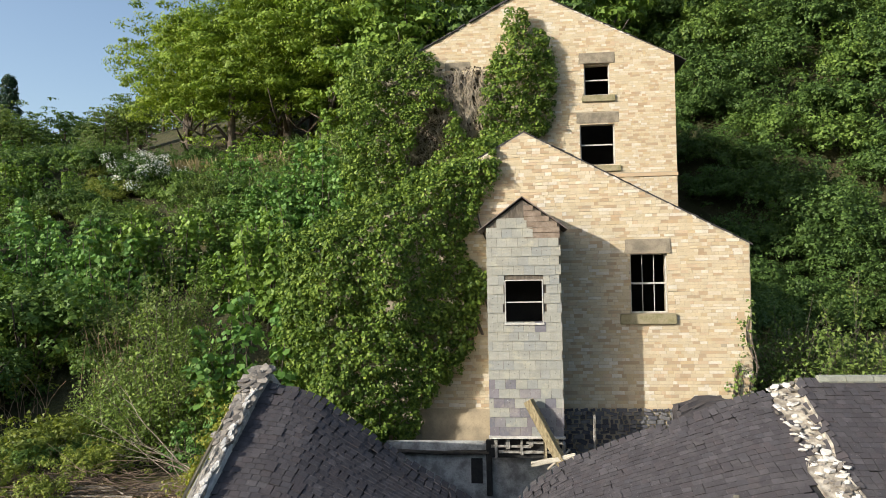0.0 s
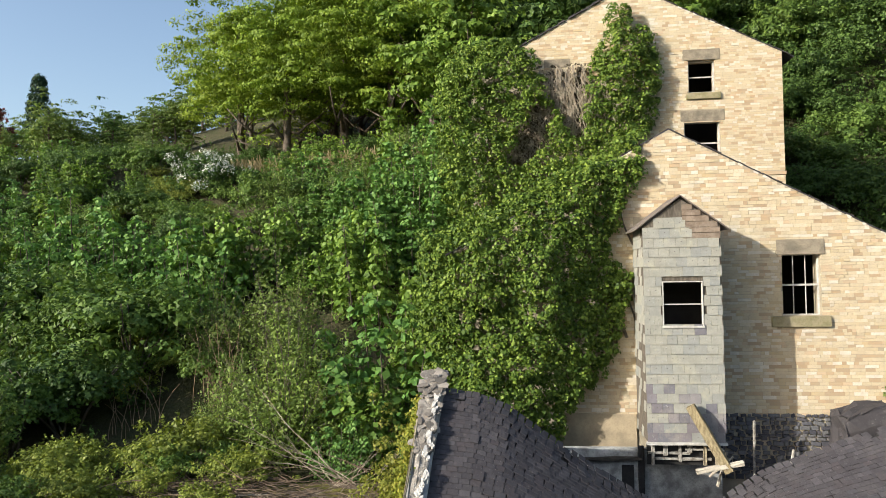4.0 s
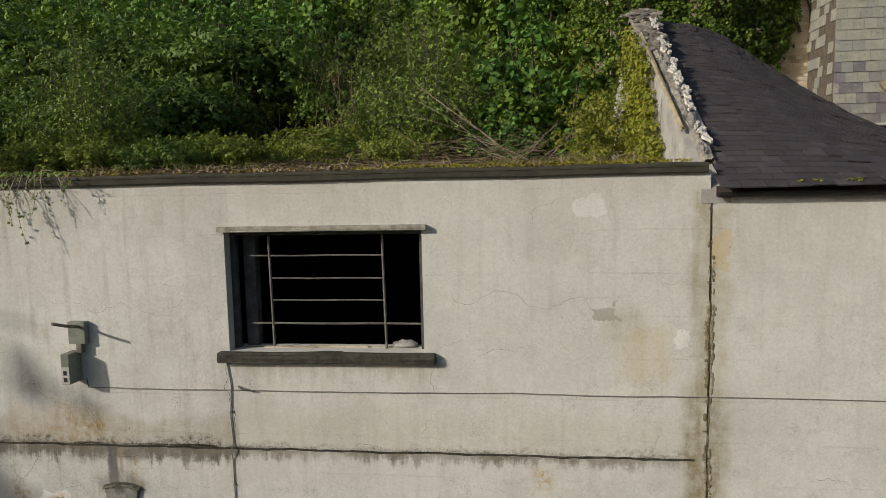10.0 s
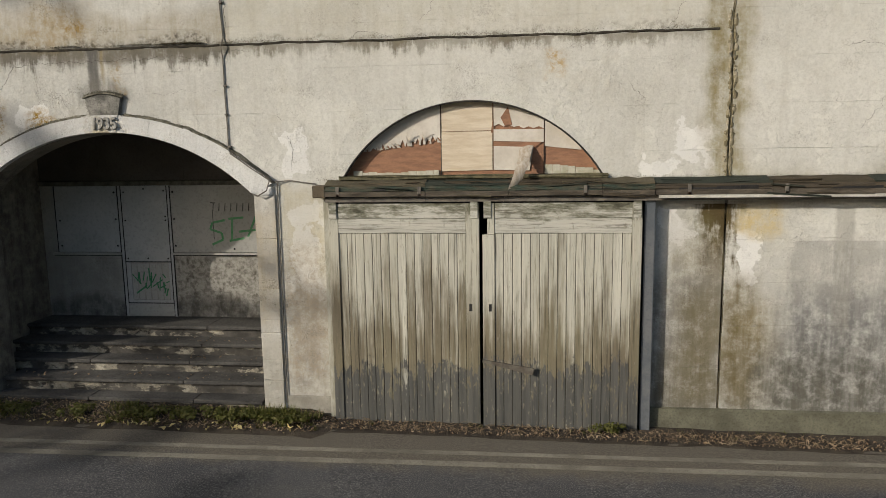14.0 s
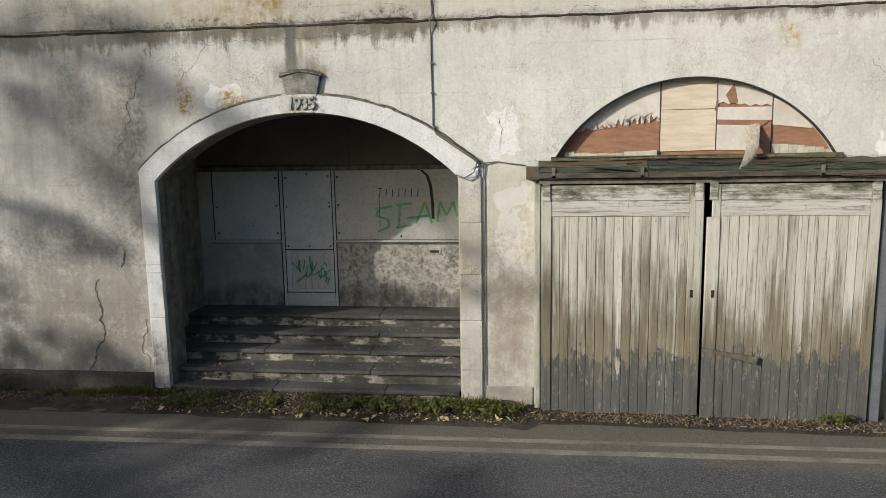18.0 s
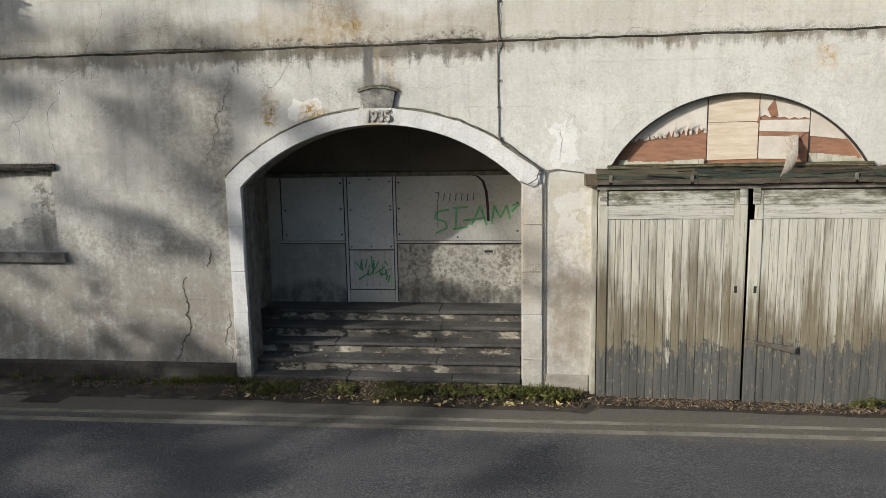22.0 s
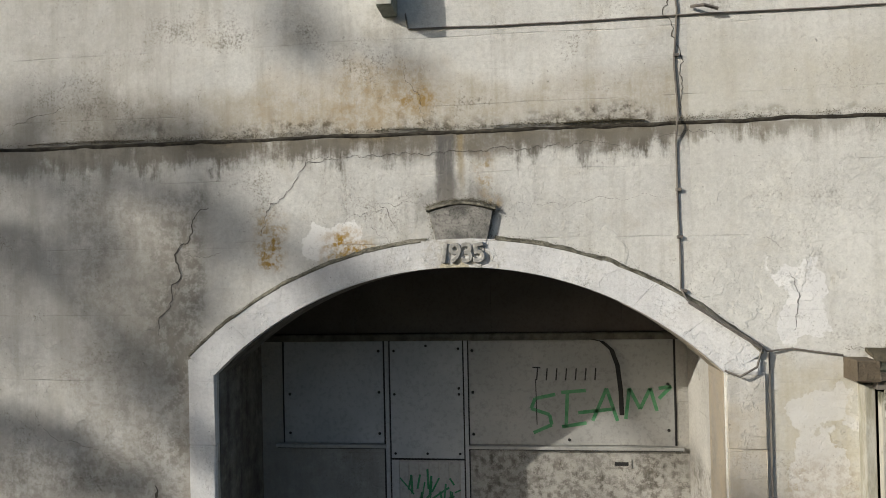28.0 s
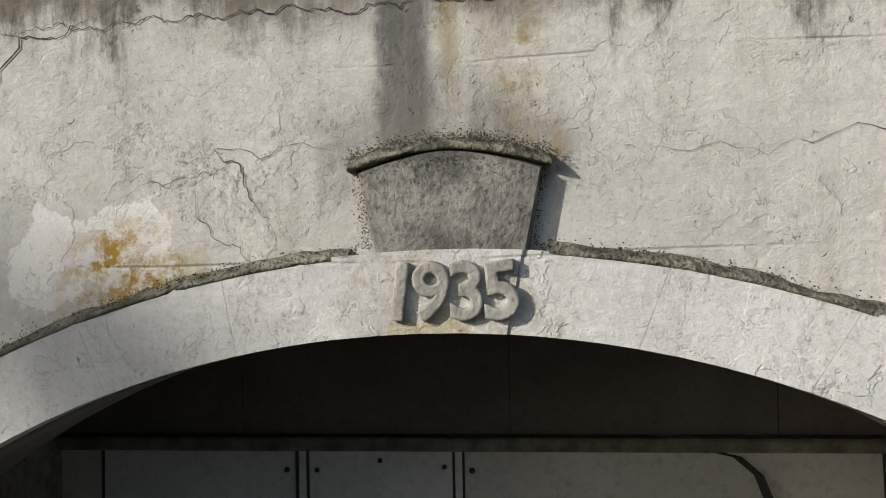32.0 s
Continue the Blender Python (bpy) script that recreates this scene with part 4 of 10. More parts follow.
sv, sf = [], []
xs2 = np.linspace(-34, -5.70, 400)
for x in xs2:
    n1 = 0.012 * noise.noise((x * 0.7, 0, 9))
    for y, z in ((0.02, 8.262), (-0.05, 8.262), (-0.062, 8.275), (-0.06, 8.36), (-0.04, 8.385), (0.05, 8.37)):
        sv.append((x, FRONT + y, z + n1 + (0.012 * noise.noise((x * 5, z * 9, 2)) if z > 8.3 else 0)))
for i in range(len(xs2) - 1):
    for k in range(5):
        a = i * 6 + k
        sf.append((a, a + 6, a + 7, a + 1))
tagged(finish("roof_edge", sv, sf, felt_edge), "dark green felt edge strip of the flat roof", "fascia", kind="structure")

# ---------------------------------------------------------------- slate roof, sagged in the middle
RIDGE_Y, EAVE_Y, EAVE_Z = 14.2, 8.72, 8.13
RIDGE = [(-5.4, 11.1), (-4.7, 11.0), (-4.16, 10.8), (-3.4, 10.27), (-2.6, 9.72), (-1.9, 9.28), (-1.2, 8.86), (-0.6, 8.45), (-0.2, 8.7), (0.15, 9.1), (0.84, 9.55), (1.96, 10.0), (3.06, 10.4), (4.15, 10.8), (5.3, 11.1), (5.31, 11.2), (16, 11.2)]


def roof_z(x, y):
    s = (y - EAVE_Y) / (RIDGE_Y - EAVE_Y)
    sag = lerp_table(RIDGE, x)
    if s > 1:
        return sag - (s - 1) * (RIDGE_Y - EAVE_Y) * 0.62
    return EAVE_Z + (sag - EAVE_Z) * s - 0.10 * math.sin(math.pi * s)


def roof_point(x, y, up=0.0):
    return Vector((x, y, roof_z(x, y) + up))


rv, rf = [], []
rx, ry = np.linspace(-5.55, 16, 160), np.linspace(EAVE_Y + 0.05, 20.0 - 2.2, 50)
for y in ry:
    for x in rx:
        rv.append((x, y, roof_z(x, y) - 0.03))
for j in range(len(ry) - 1):
    for i in range(len(rx) - 1):
        a = j * len(rx) + i
        rf.append((a, a + 1, a + 1 + len(rx), a + len(rx)))
slate_roof_base = tagged(finish("slate_roof", rv, rf, black, smooth=True), "sagging roof of dark purple-grey slates", "roof", kind="structure")

# gutter on the eastern wall
gut = thing("gutter", "black gutter with small weeds along the slate eaves", "gutter", (-5.6, FRONT - 0.1, 8.03))
prof = [(math.cos(a) * 0.06, math.sin(a) * 0.06) for a in np.linspace(math.pi, 2 * math.pi, 7)]
sv, sf = [], []
for i, x in enumerate(np.linspace(0, 20, 41)):
    for y, z in prof:
        sv.append((x, y, z + 0.01 * noise.noise((x, 0, 0))))
for i in range(40):
    for k in range(6):
        a = i * 7 + k
        sf.append((a, a + 7, a + 8, a + 1))
finish("trough", sv, sf, black, gut)
part("fascia_board", box(0, 20, 0.07, 0.095, -0.05, 0.07), plain("dark_fascia", (0.08, 0.06, 0.05), (0.04, 0.035, 0.03), 4), gut)

# ---------------------------------------------------------------- gable parapet of the slate roof
gable = thing("gable_wall", "whitewashed rubble gable wall with a broken mortared top", "wall", (-5.6, 8.9, 0), kind="structure")
gv = [(-0.17, -0.04, 7.9), (-0.17, -0.04, 8.06), (-0.17, 0.30, 8.33), (-0.17, 5.4, 11.30), (-0.17, 5.9, 11.25), (-0.17, 10.0, 8.6), (-0.17, 10.0, 7.9)]
n = len(gv)
gv += [(0.17, y, z) for _, y, z in gv]
gf = [tuple(range(n))[::-1], tuple(range(n, 2 * n))] + [(i, (i + 1) % n, n + (i + 1) % n, n + i) for i in range(n)]
finish("gable_body", gv, gf, gable_wash, gable)


# ---------------------------------------------------------------- the stone house
HOUSE_Y, MAIN_Y = 19.0, 27.0
pale_mortar = plain("pale_verge_mortar", (0.68, 0.64, 0.56), (0.52, 0.48, 0.4), 5, 0.95, 0.6, 40)
house = thing("stone_house", "derelict buff stone house with two stepped gables and ivy", "house", (0, HOUSE_Y, 8))


def local(ob):
    """World coordinates into the thing's own."""
    return Matrix.Translation(-ob.location)


def gable_top(x, eave, apex, mid):
    half = (HX1 - HX0) / 2
    return apex - (apex - eave) * abs(x - mid) / half


def gable_wall(y0, y1, z0, eave, apex, mid, openings):
    op = [(a, b, lo, (lambda hi: (lambda x: hi))(hi)) for a, b, lo, hi in openings]
    edges = sorted({HX0, HX1, mid, *[e for o in op for e in o[:2]]})
    verts, faces = [], []

    def quad(p):
        i = len(verts)
        verts.extend(p)
        faces.append((i, i + 1, i + 2, i + 3))

    for xl, xr in zip(edges, edges[1:]):
        m = (xl + xr) / 2
        holes = sorted((lo, top(m)) for a, b, lo, top in op if a <= m <= b)
        tl, tr = gable_top(xl, eave, apex, mid), gable_top(xr, eave, apex, mid)
        solid, lo = [], z0
        for h0, h1 in holes:
            solid.append((lo, lo, h0, h0))
            lo = h1
        solid.append((lo, lo, tl, tr))
        for al, ar, bl, br in solid:
            quad([(xl, y0, al), (xr, y0, ar), (xr, y0, br), (xl, y0, bl)])
            quad([(xr, y1, ar), (xl, y1, al), (xl, y1, bl), (xr, y1, br)])
            quad([(xl, y0, bl), (xr, y0, br), (xr, y1, br), (xl, y1, bl)])
            quad([(xl, y1, al), (xr, y1, ar), (xr, y0, ar), (xl, y0, al)])
            quad([(xl, y0, al), (xl, y0, bl), (xl, y1, bl), (xl, y1, al)])
            quad([(xr, y1, ar), (xr, y1, br), (xr, y0, br), (xr, y0, ar)])
    return verts, faces


W_FRONT = (2.97, 3.93, 12.22, 13.80)
W_UP = (2.65, 3.63, 20.08, 21.31)
W_MID = (2.45, 3.77, 17.36, 18.99)
FRONT_GABLE, MAIN_GABLE = (14.04, 17.19, 0.2), (21.33, 24.35, 0.55)


def into(ob, verts):
    o = ob.location
    return [(x - o.x, y - o.y, z - o.z) for x, y, z in verts]


v, f = gable_wall(HOUSE_Y, HOUSE_Y + 0.5, 7.5, *FRONT_GABLE, [W_FRONT])
wall_a = finish("front_wall", into(house, v), f, mortar, house)
v, f = gable_wall(MAIN_Y, MAIN_Y + 0.5, 8.0, *MAIN_GABLE, [W_UP, W_MID])
wall_b = finish("main_wall", into(house, v), f, mortar, house)
bm = bmesh.new()
for b in ((HX0, HX0 + 0.5, HOUSE_Y + 0.5, MAIN_Y, 7.5, 14.0), (HX1 - 0.5, HX1, HOUSE_Y + 0.5, MAIN_Y, 7.5, 14.0),
          (HX0, HX0 + 0.5, MAIN_Y + 0.5, 36, 8, 21.3), (HX1 - 0.5, HX1, MAIN_Y + 0.5, 36, 8, 21.3), (HX0, HX1, 36, 36.5, 8, 21.3)):
    box(*b, bm=bm)
bm.transform(local(house))
part("side_wall", bm, mortar, house)
for y0, y1, (eave, apex, mid) in ((HOUSE_Y + 0.03, MAIN_Y, FRONT_GABLE), (MAIN_Y + 0.03, 36.6, MAIN_GABLE)):
    half = (HX1 - HX0) / 2
    k = (apex - eave) / half
    vs, fs = [], []
    for side in (-1, 1):
        out, o = half + 0.12, len(vs)
        for up in (0.005, 0.05):
            for x, z in ((mid, apex + up), (mid + side * out, apex - k * out + up)):
                vs += [(x, y0, z), (x, y1, z)]
        fs += [tuple(o + i for i in q) for q in ((0, 1, 3, 2), (4, 6, 7, 5), (0, 2, 6, 4), (2, 3, 7, 6), (1, 5, 7, 3), (0, 4, 5, 1))]
    finish("roof", into(house, vs), fs, slate_joined, house, "dark slate roof")
    rr = random.Random(int(apex))
    for side in (-1, 1):
        d = 0.0
        while d < half + 0.05:
            w = rr.uniform(0.14, 0.30)
            heavy = side < 0 and apex > 20
            if rr.random() < (0.95 if heavy else 0.72):
                bm = box(-w / 2, w / 2, -rr.uniform(0.02, 0.06) - (0.04 if heavy else 0), 0.25, 0.0, rr.uniform(0.018, 0.035) * (2.0 if heavy else 1.0), 0.0, jitter=0.008, seed=rr.randrange(9999))
                bm.transform(Matrix.Translation(Vector((mid + side * (d + w / 2), y0 - 0.03, apex - k * (d + w / 2) + rr.uniform(0.0, 0.02))) - house.location) @ Matrix.Rotation(side * math.atan(k) + rr.gauss(0, 0.03), 4, "Y"))
                part("verge_slate", bm, slate_joined, house)
            if rr.random() < 0.3:
                bm = box(-w / 3, w / 3, -0.02, 0.1, -0.05, 0.0, 0.0, jitter=0.012, seed=rr.randrange(9999))
                bm.transform(Matrix.Translation(Vector((mid + side * (d + w / 2), y0 - 0.03, apex - k * (d + w / 2) + 0.005)) - house.location) @ Matrix.Rotation(side * math.atan(k), 4, "Y"))
                part("verge_mortar", bm, pale_mortar, house)
            d += w
bm = bmesh.new()
# near-black walls paint the darkness seen through the house windows
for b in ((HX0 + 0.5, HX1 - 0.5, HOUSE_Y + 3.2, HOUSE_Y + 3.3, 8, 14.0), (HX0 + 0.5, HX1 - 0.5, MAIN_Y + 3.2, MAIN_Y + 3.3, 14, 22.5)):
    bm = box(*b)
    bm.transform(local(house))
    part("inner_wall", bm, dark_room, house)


def stone_block(name, x0, x1, y0, y1, z0, z1, mat, seed, parent=None, label=""):
    bm = box(x0, x1, y0, y1, z0, z1, 0.012, jitter=0.006, seed=seed)
    bm.transform(local(house))
    return part(name, bm, mat, parent or house, label)


def sash(w, y, bars_v, bars_h, name, thin=0.022, frame=0.05, mat=None):
    """White sash window in an opening: frame and glazing bars."""
    x0, x1, z0, z1 = w
    mat = mat or white_paint
    top = new(name)
    top.parent = house
    top.location = (x0 - house.location.x, y - house.location.y, z0 - house.location.z)
    tagged(top, "weathered white sash window without glass")
    bw, bh = x1 - x0, z1 - z0
    for nm, b in (("jamb", (0, frame, 0, 0.09, 0, bh)), ("jamb", (bw - frame, bw, 0, 0.09, 0, bh)), ("head", (frame, bw - frame, 0, 0.09, bh - frame * 0.7, bh)), ("sill_rail", (frame, bw - frame, -0.02, 0.09, 0, frame))):
        part(nm, box(*b, bevel=0.006), mat, top)
    for k in bars_v:
        part("glazing_bar", box(bw * k - thin / 2, bw * k + thin / 2, 0.02, 0.06, frame, bh - frame * 0.7, 0.004), mat, top)
    for k in bars_h:
        part("meeting_rail", box(frame, bw - frame, 0.014, 0.07, bh * k - 0.025, bh * k + 0.025, 0.004), mat, top)
    return top


stone_block("lintel", 2.84, 4.03, HOUSE_Y - 0.03, HOUSE_Y + 0.3, 13.80, 14.20, lintel_stone, 1)
stone_block("sill", 2.67, 4.12, HOUSE_Y - 0.09, HOUSE_Y + 0.3, 11.93, 12.20, sill_stone, 2)
sash(W_FRONT, HOUSE_Y + 0.12, (0.34, 0.66), (0.5,), "window", 0.014, 0.03)
stone_block("lintel", 2.47, 3.82, MAIN_Y - 0.03, MAIN_Y + 0.3, 21.32, 21.73, lintel_stone, 3)
stone_block("sill", 2.55, 3.80, MAIN_Y - 0.09, MAIN_Y + 0.3, 19.83, 20.07, sill_stone, 4)
sash(W_UP, MAIN_Y + 0.12, (), (0.5,), "window")
stone_block("lintel", 2.33, 3.93, MAIN_Y - 0.03, MAIN_Y + 0.3, 19.0, 19.41, lintel_stone, 5)
stone_block("sill", 2.3, 3.95, MAIN_Y - 0.09, MAIN_Y + 0.3, 17.12, 17.35, sill_stone, 6)
sash(W_MID, MAIN_Y + 0.12, (), (0.5,), "window")
stone_block("lintel", -2.75, -1.75, MAIN_Y - 0.03, MAIN_Y + 0.3, 21.3, 21.62, lintel_stone, 7)
stone_block("string_band", -1.0, 6.08, MAIN_Y - 0.05, MAIN_Y + 0.1, 16.88, 17.02, stone, 8)

# ---------------------------------------------------------------- slate-hung tower
TX0, TX1, TY = -0.80, 1.02, 17.45
tower = thing("slate_tower", "narrow slate-hung privy tower on timber framing", "tower", (0.1, TY, 9.3))


def tl(bm):
    bm.transform(local(tower))
    return bm


v = [(TX0, TY + 0.02, 9.3), (TX1, TY + 0.02, 9.3), (TX1, TY + 0.02, 14.55), (0.1, TY + 0.02, 15.22), (TX0, TY + 0.02, 14.55)]
tv, tf = [], []
wx0, wx1, wz0, wz1 = -0.36, 0.57, 12.09, 13.17


def tower_quads():
    qs = []
    y = TY + 0.02
    for a, b, lo, hi in ((TX0, wx0, 9.3, 14.55), (wx1, TX1, 9.3, 14.55), (wx0, wx1, 9.3, wz0), (wx0, wx1, wz1, 14.55)):
        qs.append([(a, y, lo), (b, y, lo), (b, y, hi), (a, y, hi)])
    qs.append([(TX0, y, 14.55), (TX1, y, 14.55), (0.1, y, 15.20), (0.1, y, 15.20)])
    for x in (TX0, TX1):
        qs.append([(x, y, 9.3), (x, HOUSE_Y, 9.3), (x, HOUSE_Y, 14.5), (x, y, 14.5)])
    qs.append([(TX0, y, 9.3), (TX1, y, 9.3), (TX1, HOUSE_Y, 9.3), (TX0, HOUSE_Y, 9.3)])
    return qs


for q in tower_quads():
    i = len(tv)
    if q[2] == q[3]:
        q = q[:3]
    tv += q
    tf.append(tuple(range(i, i + len(q))))
tower_body = finish("timber_body", into(tower, tv), tf, plain("brown_tower_boarding", (0.17, 0.145, 0.112), (0.085, 0.072, 0.056), 5.0, 0.9, 0.6, 30, stretch=(4, 4, 1)), tower, "weathered timber boarding behind the slates")
for side in (-1, 1):
    vs = []
    for up in (0.0, 0.03):
        for x, z in ((0.1, 15.26 + up), (0.1 + side * 1.12, 14.42 + up)):
            vs += [(x, TY - 0.05, z), (x, HOUSE_Y, z)]
    finish("tower_roof", into(tower, vs), [(0, 1, 3, 2), (4, 6, 7, 5), (0, 2, 6, 4), (2, 3, 7, 6), (1, 5, 7, 3), (0, 4, 5, 1)], plain("brown_tower_slate", (0.23, 0.19, 0.155), (0.12, 0.10, 0.085), 6.0, 0.85, 0.5, 30), tower, "brown slate roof slope")
top = new("tower_window")
top.parent = tower
top.location = (wx0 - 0.1, 0.0, wz0 - 9.3)
for nm, b in (("jamb", (-0.012, 0.012, -0.025, 0.08, 0, 1.08)), ("jamb", (0.918, 0.942, -0.025, 0.08, 0, 1.08)), ("head", (-0.012, 0.942, -0.026, 0.08, 1.07, 1.095)), ("sill", (-0.03, 0.96, -0.04, 0.08, -0.035, 0.012)), ("meeting_rail", (0.012, 0.918, 0.0, 0.05, 0.52, 0.55))):
    part(nm, box(*b, bevel=0.006), white_paint, top)
tagged(top, "open tower window with white frame")
part("inner_back", tl(box(TX0 + 0.02, TX1 - 0.02, HOUSE_Y - 0.06, HOUSE_Y - 0.02, 9.35, 14.4)), dark_room, tower)
part("bottom_rail", tl(box(TX0 - 0.03, TX1 + 0.03, TY - 0.06, TY + 0.04, 9.24, 9.30, 0.006, jitter=0.008, cuts=3)), white_paint, tower, "peeling white bottom rail")

# ---------------------------------------------------------------- street front: porch
porch_arch = thing("porch_arch", "white-painted segmental arch with mossy hood mould around the porch", "arch", (-13.35, FRONT, 0))


def pa(bm):
    bm.transform(local(porch_arch))
    return bm


def ring_piece(a, b, inner, outer, y0, y1, steps=4, gap=0.0015):
    """A block of an arch ring between the shares a and b of its span."""
    vs, fs = [], []
    for i in range(steps + 1):
        s = a + (b - a) * i / steps
        xi = inner[0] + (inner[1] - inner[0]) * s
        xo = outer[0] + (outer[1] - outer[0]) * s
        zi, zo = arch_z(xi, *inner), arch_z(xo, *outer)
        vs += [(xi, y0, zi), (xo, y0, zo), (xo, y1, zo), (xi, y1, zi)]
    for i in range(steps):
        o = i * 4
        for k in range(4):
            fs.append((o + k, o + (k + 1) % 4, o + 4 + (k + 1) % 4, o + 4 + k))
    fs += [(3, 2, 1, 0), tuple(steps * 4 + k for k in range(4))]
    return vs, fs


BAND_IN = (PORCH[0] - 0.002, PORCH[1] + 0.002, PORCH[2] - 0.01, PORCH[3])
BAND_OUT = (-15.53, -11.16, 3.04, 0.885)
cuts_at = (0.0, 0.075, 0.17, 0.265, 0.36, 0.43, 0.545, 0.63, 0.735, 0.83, 0.92, 1.0)
for a, b in zip(cuts_at, cuts_at[1:]):
    v, f = ring_piece(a + 0.00012, b - 0.00012, BAND_IN, BAND_OUT, FRONT - 0.045 - (0.006 if a == 0.43 else 0), FRONT + 0.05)
    finish("voussoir", into(porch_arch, v), f, band_paint, porch_arch)
moss_edge = plain("mossy_mould", (0.075, 0.07, 0.05), (0.27, 0.255, 0.20), 14.0, 0.95, 0.9, 50, dist=0.02)
for a, b in ((0.0, 0.44), (0.56, 1.0)):
    n = 60
    sv, sf = [], []
    for i in range(n + 1):
        s = a + (b - a) * i / n
        x = BAND_OUT[0] + (BAND_OUT[1] - BAND_OUT[0]) * s
        z = arch_z(x, *BAND_OUT)
        j = 0.008 * noise.noise((x * 6, 1, 0)) + 0.006 * noise.noise((x * 18, 1, 0))
        up = Vector((x - (-13.345), 0, z - 0.4)).normalized()
        p = Vector((x, 0, z))
        for dy, du in ((0.03, -0.012), (-0.046 + j * 0.5, -0.010), (-0.050 + j, 0.000 + j), (-0.036 + j, 0.010 + j * 1.5), (0.003, 0.026 + j * 2)):
            q = p + up * du
            sv.append((q.x, FRONT + dy, q.z))
    for i in range(n):
        for k in range(4):
            o = i * 5 + k
            sf.append((o, o + 5, o + 6, o + 1))
    finish("hood_mould", into(porch_arch, sv), sf, moss_edge, porch_arch, "dark mossy hood mould", smooth=True)
z = -0.1
r = random.Random(3)
while z < 2.95:
    h = r.uniform(0.5, 0.75)
    top_z = min(z + h, 3.02)
    if 3.02 - top_z < 0.3:
        top_z = 3.02
    part("jamb_block", pa(box(-15.535, -15.322, FRONT - 0.045, FRONT + 0.03, z + 0.002, top_z - 0.002, 0.008, jitter=0.003, seed=int(z * 100))), band_paint, porch_arch)
    part("jamb_block", pa(box(-11.415, -11.14, FRONT - 0.03, FRONT + 0.03, z + 0.002, min(top_z, 2.90) - 0.002, 0.010, jitter=0.004, seed=int(z * 100) + 9)), jamb_paint, porch_arch)
    z = top_z
bm = box(-11.42, -11.17, FRONT - 0.046, FRONT + 0.03, 2.895, 3.02, 0.03, jitter=0.006, seed=5)
for vtx in bm.verts:
    if vtx.co.x > -11.3:
        vtx.co.z -= 0.02
part("springer", pa(bm), band_paint, porch_arch)

key = thing("keystone", "weathered grey cement keystone above the raised date", "keystone", (-13.33, FRONT, 3.92))
sv, n = [], 12
for y in (0.0, -0.050):
    e = 0.0 if y == 0.0 else 0.012
    pts = [(-13.535 + e, 3.892 + e), (-13.135 - e, 3.892 + e)]
    for i in range(n + 1):
        s = i / n
        pts.append((-13.088 - e + (-13.587 + 13.088 + 2 * e) * s, 4.14 + 0.05 * math.sin(math.pi * s) - e))
    sv += [(x + 0.004 * noise.noise((x * 9, z * 9, 0)), FRONT + y, z + 0.004 * noise.noise((x * 9, z * 9, 5))) for x, z in pts]
m = n + 3
sf = [tuple(range(m, 2 * m))] + [(i, (i + 1) % m, m + (i + 1) % m, m + i) for i in range(m)]
finish("stone_body", into(key, sv), sf, key_stone, key)
sv, sf = [], []
for i in range(41):
    s = i / 40
    x = -13.605 + 0.535 * s
    zt = 4.15 + 0.05 * math.sin(math.pi * s)
    j = 0.01 * noise.noise((x * 14, 3, 0))
    for dy, dz in ((0.003, -0.014), (-0.052 + j * 0.4, -0.014), (-0.056 + j, -0.006 + j), (-0.042 + j, 0.006 + j), (0.003, 0.026 + j * 2)):
        sv.append((x, FRONT + dy, zt + dz))
for i in range(40):
    for k in range(4):
        o = i * 5 + k
        sf.append((o, o + 5, o + 6, o + 1))
finish("capping", into(key, sv), sf, moss_edge, key, "mossy black capping", smooth=True)


def letters(name, text, x, y, z, height, depth, mat, parent, spread=1.0, bevel=0.0):
    cu = bpy.data.curves.new(name, "FONT")
    cu.body, cu.size, cu.extrude, cu.align_x, cu.space_character, cu.resolution_u, cu.bevel_depth = text, height / 0.70, depth / 2, "CENTER", spread, 4, bevel
    cu.bevel_resolution = 2
    tmp = new(name, cu)
    graph = bpy.context.evaluated_depsgraph_get()
    me = bpy.data.meshes.new_from_object(tmp.evaluated_get(graph))
    bpy.data.objects.remove(tmp)
    me.materials.clear()
    me.materials.append(mat)
    ob = new(name, me)
    ob.parent = parent
    ob.matrix_basis = local(parent) @ Matrix.Translation((x, y, z)) @ pose(0, 0, 0, 90, 0, 0)
    return ob


digit_mat = plain("raised_cement_digits", (0.44, 0.43, 0.395), (0.26, 0.25, 0.22), 12, 0.95, 0.6, 60)
for ch, x, lean in (("1", -13.475, -0.12), ("9", -13.39, -0.05), ("3", -13.292, 0.03), ("5", -13.20, 0.08)):
    ob = letters("digit", ch, x, FRONT - 0.056, 3.748, 0.142, 0.026, digit_mat, key, 1.0, 0.007)
    ob.matrix_basis = ob.matrix_basis @ Matrix.Rotation(lean, 4, "Z")
    tagged(ob, "raised cement digit " + ch)

# grimy lining of the arch's reveal; its unlit left side is painted darker
grimy = stucco("grimy_shaded_reveal", [(-16, -14, -0.2, 3.4, 0.3, (0.075, 0.071, 0.064), 0.9), (-12, -11, 1.6, 3.2, 0.1, (0.36, 0.30, 0.21), 0.7)], warm=(0.33, 0.315, 0.28), cool=(0.22, 0.21, 0.185), grime=0.8, mould=0.8)
lining = thing("reveal_lining", "grimy flaking plaster lining the arch's reveal, left side darkened for shade", "plaster", (-13.37, FRONT, 0), kind="structure")
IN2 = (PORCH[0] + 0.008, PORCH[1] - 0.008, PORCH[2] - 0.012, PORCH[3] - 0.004)
